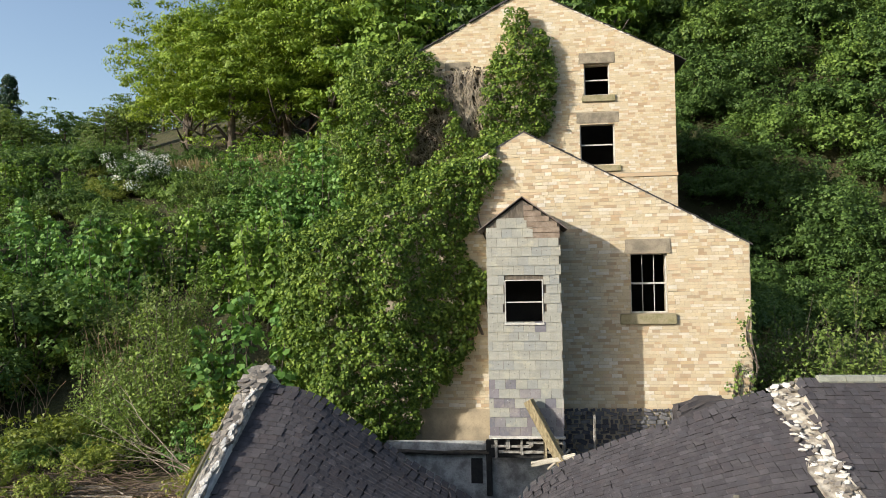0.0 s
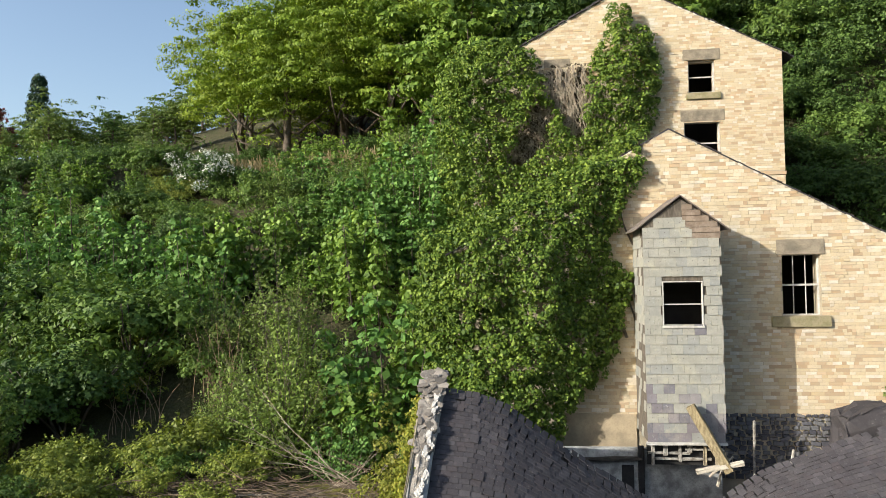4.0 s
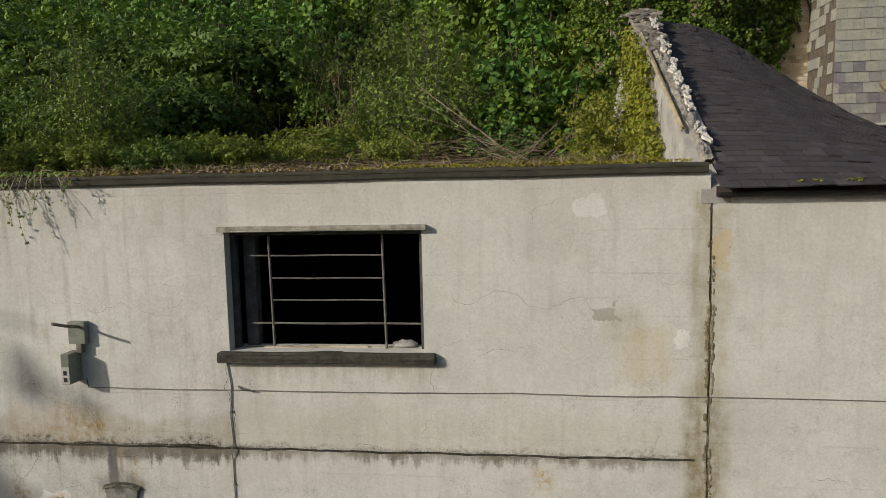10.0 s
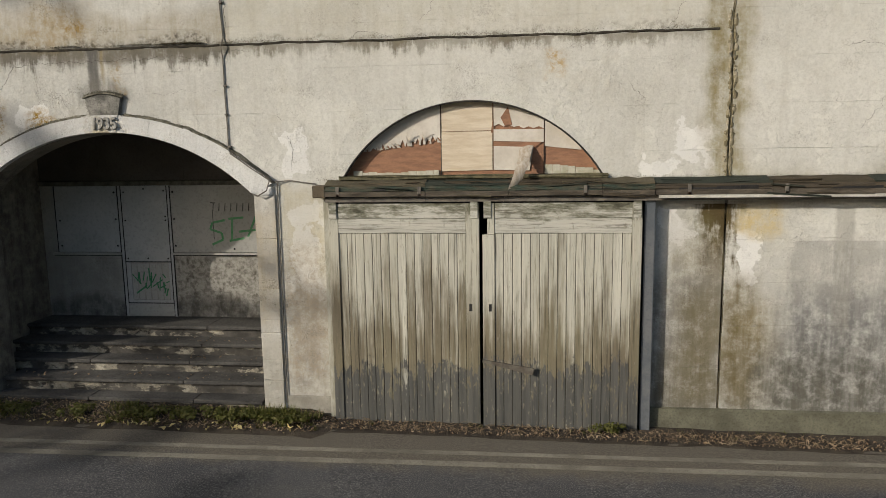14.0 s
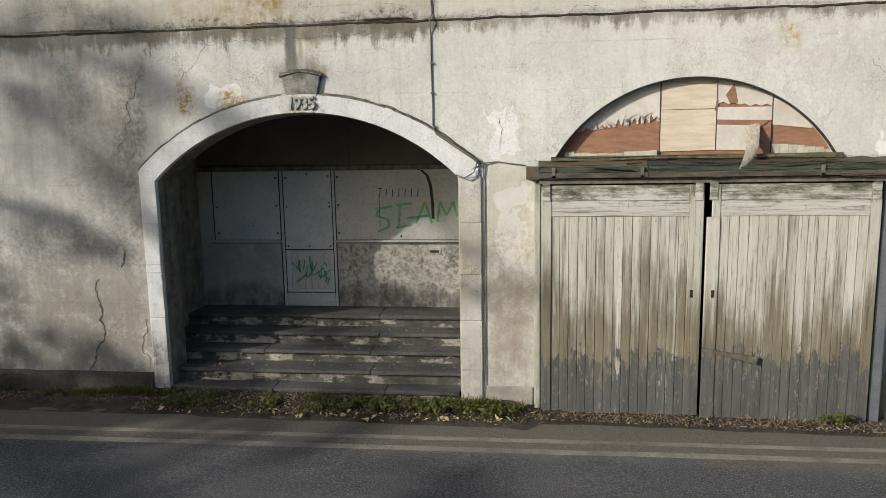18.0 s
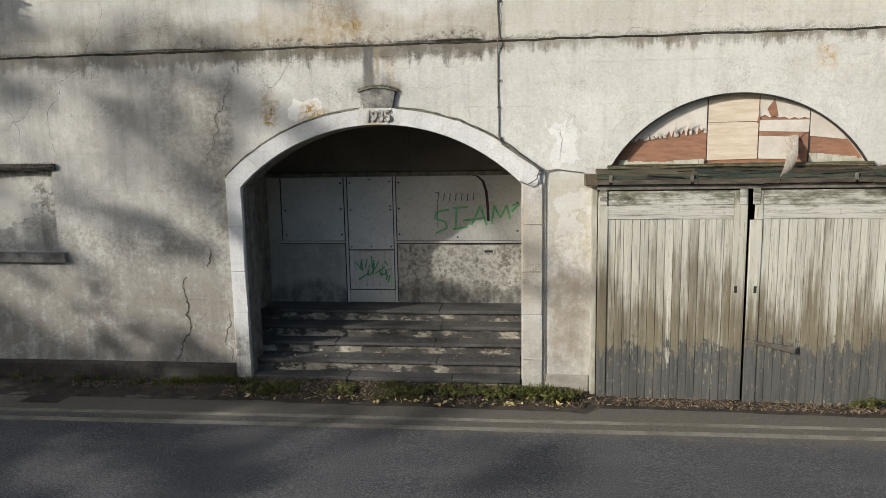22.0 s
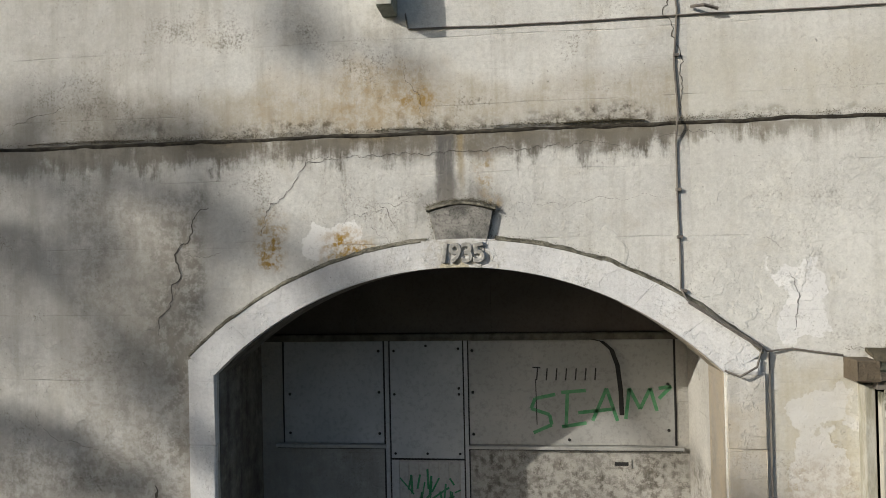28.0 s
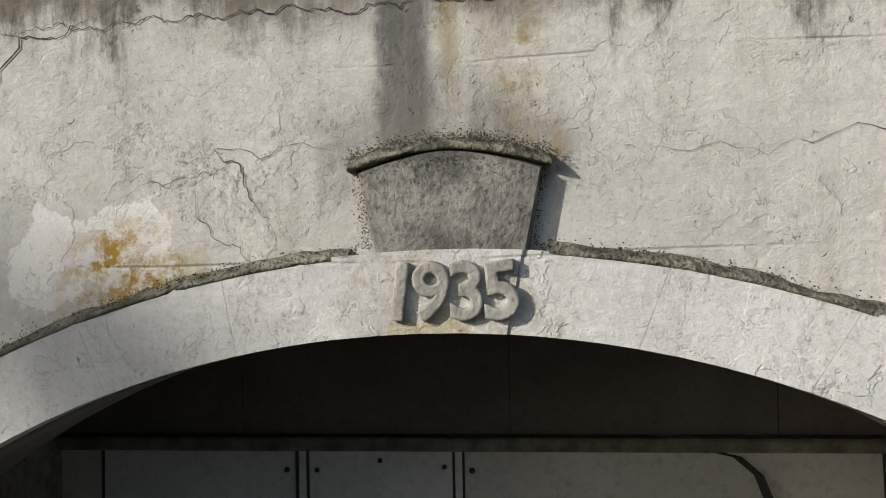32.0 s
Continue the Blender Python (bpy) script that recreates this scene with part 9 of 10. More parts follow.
for k in range(20):
    side = k % 3
    if side == 0:
        spec.append(((rr.uniform(-8.3, -7.6), rr.uniform(15.6, 16.4), 8.6), math.pi + rr.gauss(0.0, 0.25), rr.uniform(1.4, 3.4), rr.uniform(0.25, 1.0), 0.5, rr.uniform(0.008, 0.019)))
    elif side == 1:
        spec.append(((rr.uniform(-8.6, -7.4), rr.uniform(15.2, 16.2), 8.5), rr.gauss(0.25, 0.4), rr.uniform(0.7, 1.7), rr.uniform(0.4, 1.5), 0.4, rr.uniform(0.007, 0.015)))
    else:
        spec.append(((rr.uniform(-9.6, -8.0), rr.uniform(14.4, 15.4), 8.52), math.pi + rr.gauss(0.3, 0.35), rr.uniform(1.8, 3.6), rr.uniform(-0.05, 0.12), 0.2, rr.uniform(0.018, 0.04)))
for p, a, ln, rise, bend, rad in spec:
    line = crooked(p, a, ln, rise, bend, 9)
    main = thing("bare_branch", "bleached bare branch leaning from a brush heap", "branch", line[0], group="bare branches")
    v, f = tube(line, rad, 5, taper=0.25)
    finish("stem", into(main, v), f, twig, main)
    for q in range(6):
        i = rr.randrange(2, 8)
        tw = crooked(line[i], a + rr.uniform(-0.9, 0.9), rr.uniform(0.3, 0.9), rise * 0.8 + rr.uniform(-0.3, 0.5), 0.3, 5)
        v, f = tube(tw, rad * 0.4, 4, taper=0.3)
        finish("side_twig", into(main, v), f, twig, main)

# ---------------------------------------------------------------- crusts of dark moss on the street front
rng = np.random.default_rng(101)
crust = leafy("dark_moss_crust", (0.045, 0.041, 0.025), (0.085, 0.076, 0.046), (0.15, 0.135, 0.08), 0.03, 0.95)


def crust_on(label, P, size):
    Q = leaf_quads(P, np.tile((0.0, -0.8, 0.6), (len(P), 1)), size * 0.72, rng, 0.8, 0.5, 0.0)
    tagged(new("moss_crust", quads_mesh("moss_crust", Q, crust)), label, "moss", kind="stuff")


s = rng.random(9000)
s = s[(s < 0.445) | (s > 0.555)]
x = BAND_OUT[0] + (BAND_OUT[1] - BAND_OUT[0]) * s
keep = np.array([noise.noise((v * 2.3, 0, 8)) + 0.55 > rng.random() * 0.9 for v in x])
x = x[keep]
z = np.array([arch_z(v, *BAND_OUT) for v in x]) + np.abs(rng.normal(0, 0.012, len(x))) + rng.normal(0, 0.006, len(x))
crust_on("dark moss crust along the arch mould", np.stack([x, FRONT - 0.004 - 0.045 * rng.random(len(x)), z], axis=1), 0.0085)
s = rng.random(1500)
x = -13.61 + 0.545 * s
z = 4.165 + 0.05 * np.sin(math.pi * s) + rng.normal(0.006, 0.011, 1500)
crust_on("dark moss crust on the keystone's top", np.stack([x, FRONT - 0.003 - 0.052 * rng.random(1500), z], axis=1), 0.0075)
z = 3.93 + 0.24 * rng.random(420)
x = np.where(rng.random(420) < 0.6, -13.548 - 0.03 * (z - 3.93) / 0.24 - np.abs(rng.normal(0, 0.018, 420)), -13.12 + 0.03 * (z - 3.93) / 0.24 + np.abs(rng.normal(0, 0.008, 420)))
crust_on("thin moss crust on the keystone's face", np.stack([-13.58 + 0.48 * rng.random(500), np.full(500, FRONT - 0.052), 4.17 - np.abs(rng.normal(0, 0.035, 500)) + 0.0 * rng.random(500)], axis=1), 0.005)
crust_on("dark moss crust beside the keystone", np.stack([x, FRONT - 0.004 - 0.02 * rng.random(420), z], axis=1), 0.007)
x = -19.5 + 13.7 * rng.random(24000)
keep = np.array([noise.noise((v * 1.1, 0, 3)) + 0.6 * noise.noise((v * 4.0, 0, 5)) + (0.35 if v < -11.6 else 0.05) > rng.random() * 1.2 - 0.3 for v in x])
x = x[keep]
z = 4.768 + rng.normal(0, 0.010, len(x)) + 0.03 * rng.random(len(x)) ** 3
crust_on("dark moss crust along the string course", np.stack([x, FRONT - 0.004 - 0.020 * rng.random(len(x)), z], axis=1), 0.0085)
# black clumps added in place of dark voids above the string course
for x0, x1, n in ((-13.1, -12.5, 500), (-12.55, -11.95, 1500), (-16.9, -15.9, 900), (-14.0, -13.6, 350)):
    s = rng.random(n)
    x = x0 + (x1 - x0) * s
    z = 4.777 + np.abs(rng.normal(0, 0.012, n)) * np.sin(math.pi * s)
    crust_on("black clump standing in for a dark void above the string course", np.stack([x, FRONT - 0.004 - 0.025 * rng.random(n), z], axis=1), 0.011)
x = -11.84 + 2.87 * rng.random(2600)
crust_on("black crust on the blocked window's lintel", np.stack([-19.52 + 1.43 * rng.random(1600), FRONT - 0.058 + 0.03 * rng.random(1600), 3.19 + 0.085 * rng.random(1600)], axis=1), 0.012)
crust_on("dark moss crust on the upper window sill", np.stack([x, FRONT - 0.102 + 0.01 * rng.random(2600), 5.95 + 0.115 * rng.random(2600)], axis=1), 0.011)
x = -10.6 + 6.7 * rng.random(3000)
crust_on("dark moss crust behind the garage hood", np.stack([x, FRONT - 0.01 - 0.05 * rng.random(3000), 3.065 + np.abs(rng.normal(0, 0.014, 3000))], axis=1), 0.0085)

# bare stems among the shrubs, and dry grass on the terrace edge
rr = random.Random(111)
bits = []
for cx, cy, n, h in ((-13.4, 21.6, 34, 2.6), (-11.6, 23.6, 26, 2.6), (-15.8, 20.4, 18, 1.8), (-9.2, 20.4, 16, 2.2), (-20.0, 24.0, 20, 2.4), (-8.2, 25.5, 16, 2.8)):
    for k in range(n):
        x, y = cx + 0.8 * rr.gauss(0, 0.6), cy + 0.5 * rr.gauss(0, 0.6)
        a, ln = rr.uniform(0, 6.28), rr.uniform(0.2, 0.9)
        z0, hh = hill(x, y) - 0.1, h * rr.uniform(0.6, 1.15)
        bits.append(tube([(x + math.cos(a) * ln * s * s, y + math.sin(a) * ln * s * s, z0 + hh * s - 0.3 * s * s) for s in (0, 0.3, 0.6, 0.85, 1.0)], 0.012, 4, taper=0.4))
v, f = join(bits)
tagged(finish("dead_stalks", v, f, plain("brown_dead_stalks", (0.2, 0.13, 0.08), (0.3, 0.22, 0.14), 3, 0.9)), "bare brown dead stalks among the hillside shrubs", "dead stalks", kind="stuff")
tufts = []
for k in range(520):
    x = rr.uniform(-21, -8)
    y = 40.2 + 0.8 * rr.random()
    tufts.append((x, y, hill(x, y), rr.uniform(4.0, 7.0)))
for k in range(260):
    x, y = rr.uniform(7.5, 14), rr.uniform(21, 27)
    tufts.append((x, y, hill(x, y), rr.uniform(3.0, 6.0)))
blades("dry_grass", "tall dry straw-coloured grass on the bank", tufts, leafy("straw_blades", (0.2, 0.17, 0.09), (0.32, 0.27, 0.15), (0.42, 0.37, 0.22), 0.2), 112, per=14)

# ---------------------------------------------------------------- yard between roof and house
yard = thing("yard_wall", "flaking grey-white rendered yard wall below the tower", "wall", (0, 18.3, 7.5), kind="structure")


def yd(bm):
    bm.transform(local(yard))
    return bm


part("rendered_face", yd(box(-3.6, 1.1, 18.15, 18.35, 7.3, 8.95, 0.01, jitter=0.006, cuts=3)), yard_render, yard)
# black block stands in for the dark of an opening
part("dark_opening", yd(box(-1.35, -1.05, 18.13, 18.2, 7.9, 8.55)), black, yard)
part("drain_pipe", yd(box(-0.95, -0.80, 18.02, 18.14, 7.6, 9.05, 0.03)), black, yard, "black hopper and pipe")
part("coping", yd(box(-3.7, -0.85, 18.0, 18.95, 8.68, 8.74, 0.0, jitter=0.03, cuts=4)), plain("rotten_coping", (0.10, 0.085, 0.068), (0.045, 0.04, 0.034), 5, 0.95, 0.8), yard, "rotten dark coping")
tagged(part("render_band", box(-2.75, -0.82, HOUSE_Y - 0.045, HOUSE_Y, 8.76, 9.66, 0.012, jitter=0.006, cuts=3), plain("tan_cement_band", (0.46, 0.37, 0.24), (0.30, 0.25, 0.17), 2.2, 0.95, 0.5, 30)), "patchy tan cement band on the house foot", "render", kind="structure")
rr = random.Random(19)
stud_paint = plain("flaked_stud_paint", (0.46, 0.44, 0.39), (0.16, 0.14, 0.11), 9, 0.9, 0.6, 30)
for i, (xa, xb, zb) in enumerate(((-0.78, 0.2, 8.98), (-0.6, 0.7, 8.84), (0.1, 0.98, 9.08))):
    bm = box(xa, xb, TY + 0.12, TY + 0.16, zb, zb + 0.05, 0.004, jitter=0.014, seed=i, cuts=2)
    bm.transform(local(tower))
    part("noggin", bm, stud_paint, tower, "broken flaked lath")
for x, w, zb in ((-0.70, 0.06, 8.72), (-0.42, 0.09, 8.95), (-0.05, 0.05, 8.8), (0.16, 0.10, 9.02), (0.52, 0.07, 8.72), (0.80, 0.09, 8.72)):
    bm = box(x, x + w, TY + 0.1, TY + 0.17, zb, 9.22, 0.006, jitter=0.014, seed=int(x * 100))
    bm.transform(local(tower))
    part("stud", bm, stud_paint if x < 0.3 else old_timber, tower, "short timber stud")
# black sheet paints the darkness of the void under the tower
bm = box(-0.8, 1.0, TY + 0.22, TY + 0.26, 8.7, 9.22)
bm.transform(local(tower))
part("void_back", bm, black, tower)


def beam(name, label, a, b, w, h, mat, seed):
    a, b = Vector(a), Vector(b)
    d = b - a
    bm = box(-w / 2, w / 2, -h / 2, h / 2, 0, d.length, 0.012, jitter=0.01, seed=seed, cuts=2)
    ob = part(name, bm, mat)
    ob.matrix_basis = Matrix.Translation(a) @ d.to_track_quat("Z", "Y").to_matrix().to_4x4()
    return tagged(ob, label, "beam")


beam("fallen_beam", "thick weathered fallen beam leaning against the tower", (0.95, 16.95, 8.75), (0.16, 17.22, 10.22), 0.25, 0.20, plain("fibrous_beam_timber", (0.40, 0.33, 0.19), (0.20, 0.155, 0.085), 6.0, 0.9, 0.9, 40, stretch=(3, 3, 1), dist=0.02), 3)
beam("fallen_plank", "pale weathered plank lying across the broken roof", (0.20, 16.95, 8.74), (1.25, 16.9, 8.98), 0.13, 0.10, pale_timber, 4)
beam("thin_post", "thin upright grey post in the yard", (1.78, 17.9, 8.2), (1.82, 17.9, 9.73), 0.05, 0.04, stud_paint, 5)
beam("thin_post", "short leaning grey post in the yard", (2.55, 17.8, 8.2), (2.70, 17.85, 9.05), 0.045, 0.045, stud_paint, 6)
beam("loose_batten", "loose pale batten among broken timbers", (0.75, 17.3, 8.3), (1.0, 17.35, 9.1), 0.06, 0.04, pale_timber, 7)
beam("loose_batten", "loose pale batten among broken timbers", (0.6, 17.4, 8.5), (1.15, 17.35, 9.0), 0.05, 0.04, pale_timber, 8)
beam("broken_rafter", "stub of a grey rafter poking through slates", (3.35, 11.55, 9.2), (3.42, 11.75, 9.75), 0.10, 0.06, concrete_dark, 9)
bm = box(3.9, 5.1, 17.7, 18.7, 8.6, 10.1, 0.05, jitter=0.07, seed=8, cuts=3)
for vtx in bm.verts:
    vtx.co.z -= max(0, 4.7 - vtx.co.x) * 0.35
tagged(part("slate_rubble", bm, slate_joined), "heap of grey slate rubble beside the house", "rubble")
for i in range(7):
    rr = random.Random(i + 400)
    x0 = 3.95 + 0.17 * i
    beam("rubble_slab", "loose slate slab on a rubble heap", (x0, 17.9, 9.35 + 0.08 * i), (x0 + 0.35, 18.1, 9.6 + 0.08 * i + rr.uniform(-0.1, 0.1)), 0.4, 0.03, slate_joined, i)

# ---------------------------------------------------------------- unit pieces
unit_stone = bmesh.new()
bmesh.ops.create_cube(unit_stone, size=1.0)
bmesh.ops.bevel(unit_stone, geom=[e for e in unit_stone.edges if all(v.co.y < 0 for v in e.verts)], offset=0.06, segments=1, affect="EDGES")
stone_me = bpy.data.meshes.new("stone")
unit_stone.to_mesh(stone_me)
unit_stone.free()
stone_me.materials.append(stone)
dark_me = stone_me.copy()
dark_me.materials[0] = rubble_dark


def add_boxes(name, items, mat, parent, label=""):
    """Joined bevel-less blocks: (x0, x1, y0, y1, z0, z1)."""
    n = len(items)
    A = np.array(items)
    x0, x1, y0, y1, z0, z1 = A.T
    V = np.stack([np.stack([x, y, z], axis=1) for x, y, z in ((x0, y0, z0), (x1, y0, z0), (x1, y0, z1), (x0, y0, z1), (x0, y1, z0), (x1, y1, z0), (x1, y1, z1), (x0, y1, z1))], axis=1)
    V += np.random.default_rng(n).normal(0, 0.003, V.shape)
    V = V.reshape(-1, 3) - np.array(parent.location if parent else (0, 0, 0))
    F = [(a + 8 * i, b + 8 * i, c + 8 * i, d + 8 * i) for i in range(n) for a, b, c, d in ((0, 1, 2, 3), (1, 5, 6, 2), (4, 0, 3, 7), (3, 2, 6, 7), (4, 5, 1, 0))]
    ob = finish(name, V.tolist(), F, mat, parent, label)
    return tagged(ob, kind="stuff")


def course_wall(y, z0, eave, apex, mid, holes, skip, seed, near, parent, host):
    """Coursed stones on a gable wall; the near ones are parts."""
    rr = random.Random(seed)
    single, joined = [], []
    z = z0
    while z < apex - 0.05:
        h = rr.choice((0.072, 0.08, 0.085, 0.09, 0.10))
        half = (HX1 - HX0) / 2
        top_z = z + h
        reach = half if top_z < eave else half * (apex - top_z) / (apex - eave)
        x, end = max(mid - reach, HX0), min(mid + reach, HX1)
        while x < end - 0.06:
            w = rr.choice((0.11, 0.15, 0.19, 0.23, 0.27, 0.34))
            xr = min(x + w, end)
            if end - xr < 0.12:
                xr = end
            for a, b, lo, hi in holes:
                if lo < z + h / 2 < hi:
                    if x < a < xr:
                        xr = a
                    if a <= x < b:
                        x = b
                        xr = max(xr, min(b + w, end))
            cx, cz = (x + xr) / 2, z + h / 2
            if xr - x > 0.05 and not skip(cx, cz):
                out = rr.uniform(0.006, 0.014) + (0.010 if rr.random() < 0.06 else 0)
                item = (x + 0.003, xr - 0.003, y - out, y + 0.05, z + 0.003, top_z - 0.003)
                if near(cx, cz) and len(single) < 300:
                    single.append(item)
                else:
                    joined.append(item)
            x = xr
        z = top_z
    for a, b, c, d, e, g in single:
        share("stone", stone_me, host, Matrix.Translation(Vector(((a + b) / 2, (c + d) / 2, (e + g) / 2)) - parent.location) @ Matrix.Diagonal((b - a, d - c, g - e, 1)))
    ob = add_boxes("stonework", joined, stone_joined, parent)
    ob.parent = host


under_ivy = lambda poly: (lambda x, z: inside(poly, x, z) and edge_distance(poly, x, z) > 0.5)
holes_front = [(W_FRONT[0], W_FRONT[1], W_FRONT[2], W_FRONT[3]), (2.84, 4.03, 13.80, 14.20), (2.67, 4.12, 11.93, 12.20), (TX0 + 0.02, TX1 - 0.02, 7.0, 14.9), (5.28, 5.40, 11.25, 11.40)]
course_wall(HOUSE_Y, 9.62, *FRONT_GABLE, holes_front, under_ivy(IVY_FRONT), 3, lambda x, z: x > 1.0 and 9.6 < z < 13.9, house, wall_a)
holes_main = [(W_UP[0], W_UP[1], W_UP[2], W_UP[3]), (2.47, 3.82, 21.32, 21.73), (2.55, 3.80, 19.83, 20.07), (W_MID[0], W_MID[1], W_MID[2], W_MID[3]), (2.33, 3.93, 19.0, 19.41), (2.3, 3.95, 17.12, 17.35), (-2.75, -1.75, 21.3, 21.62), (-1.0, 6.1, 16.88, 17.02)]
course_wall(MAIN_Y, 14.6, *MAIN_GABLE, holes_main, under_ivy(IVY_MAIN), 4, lambda x, z: x > 1.8 and z > 17.3, house, wall_b)
# dark rubble foot of the house east of the tower
rr = random.Random(23)
z, k = 8.0, 0
while z < 9.62:
    h = rr.uniform(0.06, 0.14)
    x = 0.95
    while x < 6.0:
        w = rr.uniform(0.10, 0.34)
        ob = share("rubble_stone", dark_me, wall_a, Matrix.Translation(Vector((x + w / 2, HOUSE_Y - 0.02, z + h / 2)) - house.location) @ Matrix.Rotation(rr.gauss(0, 0.2), 4, "Y") @ Matrix.Diagonal(((w - 0.012) * rr.uniform(0.6, 1.0), rr.uniform(0.05, 0.13), (h - 0.006) * rr.uniform(0.6, 1.05), 1)))
        x += w
    z += h

# ---------------------------------------------------------------- slates of the tower
sl = box(-0.5, 0.5, 0.0, 1.0, -0.5, 0.5)
tower_me = bpy.data.meshes.new("slate")
for vtx in sl.verts:
    if vtx.co.z < 0:
        vtx.co.y -= 1.4
sl.to_mesh(tower_me)
sl.free()
tower_me.materials.append(tower_slate)
purple_me = tower_me.copy()
purple_me.materials[0] = tower_purple
nail_me = bpy.data.meshes.new("nail")
nb = bmesh.new()
bmesh.ops.create_circle(nb, cap_ends=True, segments=8, radius=0.011)
nb.transform(Matrix.Rotation(radians(90), 4, "X"))
nb.to_mesh(nail_me)
nb.free()
nail_me.materials.append(cable_mat)
rr = random.Random(29)
row_h = 0.236
rows_n = 23
for row in range(rows_n):
    z = 9.30 + row * row_h
    x = TX0 - 0.01 - (0.13 if row % 2 else 0)
    while x < TX1:
        w = rr.choice((0.24, 0.26, 0.26, 0.28))
        a, b = max(x, TX0 - 0.015), min(x + w, TX1 + 0.015)
        x += w
        cx, cz = (a + b) / 2, z + row_h / 2
        if b - a < 0.06:
            continue
        top_here = 15.16 - abs(cx - 0.1) * 0.72
        if cz > top_here - 0.04 or (wx0 - 0.02 < cx < wx1 + 0.02 and wz0 - 0.06 < cz < wz1 + 0.06):
            continue
        if cx > 0.16 and cz > 14.18 and not (cx < 0.3 and cz < 14.4):
            continue
        if cx < wx0 + 0.1 and b > wx0 and wz0 - 0.05 < cz < wz1 + 0.05:
            b = wx0 - 0.02
        if cx > wx1 - 0.1 and a < wx1 and wz0 - 0.05 < cz < wz1 + 0.05:
            a = wx1 + 0.02
        if b - a < 0.05:
            continue
        m = Matrix.Translation(Vector(((a + b) / 2, TY - 0.006, cz + rr.uniform(-0.006, 0.006))) - tower.location) @ Matrix.Rotation(rr.gauss(0, 0.012), 4, "Y") @ Matrix.Diagonal((b - a - 0.006, 0.011 + 0.003 * rr.random(), row_h + 0.02, 1))
        odd = rr.random() < (0.75 if row < 3 else 0.30 if row < 5 else 0.05)
        share("slate", purple_me if odd else tower_me, tower_body, m)
        if rr.random() < 0.55:
            share("nail_head", nail_me, tower_body, Matrix.Translation(Vector(((a + b) / 2, TY - 0.022, cz + 0.01)) - tower.location))
for row in range(rows_n):
    z = 9.30 + row * row_h
    y = TY + (0.1 if row % 2 else 0)
    while y < HOUSE_Y - 0.1:
        w = 0.27
        cz = z + row_h / 2
        keep = 0.86 if cz > 12.2 else 0.45 if cz > 10.4 else 0.12
        if cz < 14.4 and rr.random() < keep:
            m = Matrix.Translation(Vector((TX0 - 0.004, y + w / 2, cz)) - tower.location) @ Matrix.Rotation(radians(-90), 4, "Z") @ Matrix.Rotation(rr.gauss(0, 0.03), 4, "Y") @ Matrix.Diagonal((w - 0.008, 0.012, row_h + 0.02, 1))
            share("slate", tower_me, tower_body, m)
        y += w
for i, z in enumerate((14.22, 14.36, 14.50, 14.64, 14.78, 14.92)):
    reach = (15.12 - z) / 0.72
    bm = box(0.14, min(0.1 + reach, TX1), TY - 0.012, TY + 0.015, z, z + 0.13, 0.004, jitter=0.006, seed=i)
    bm.transform(local(tower))
    part("gable_board", bm, plain("brown_weatherboard", (0.20, 0.15, 0.11), (0.30, 0.24, 0.18), 6, 0.9, 0.6, 40), tower, "exposed brown weatherboard")

# ---------------------------------------------------------------- roof slates
slate_me = bpy.data.meshes.new("slate")
bm = box(-0.5, 0.5, -0.5, 0.5, 0.0, 1.0)
bm.to_mesh(slate_me)
bm.free()
slate_me.materials.append(slate_roof)
rr = random.Random(37)
cube = np.array([(-0.5, -0.5, 0), (0.5, -0.5, 0), (0.5, 0.5, 0), (-0.5, 0.5, 0), (-0.5, -0.5, 1), (0.5, -0.5, 1), (0.5, 0.5, 1), (-0.5, 0.5, 1)])
cube_faces = ((4, 5, 6, 7), (0, 1, 5, 4), (1, 2, 6, 5), (3, 0, 4, 7), (2, 3, 7, 6))
jv, jf, singles = [], [], 0
courses, s_at = [], 0.0
while s_at < 1.0:
    courses.append((s_at, 1.0 - 0.42 * s_at))
    s_at += 0.0285 * (1.0 - 0.42 * s_at)
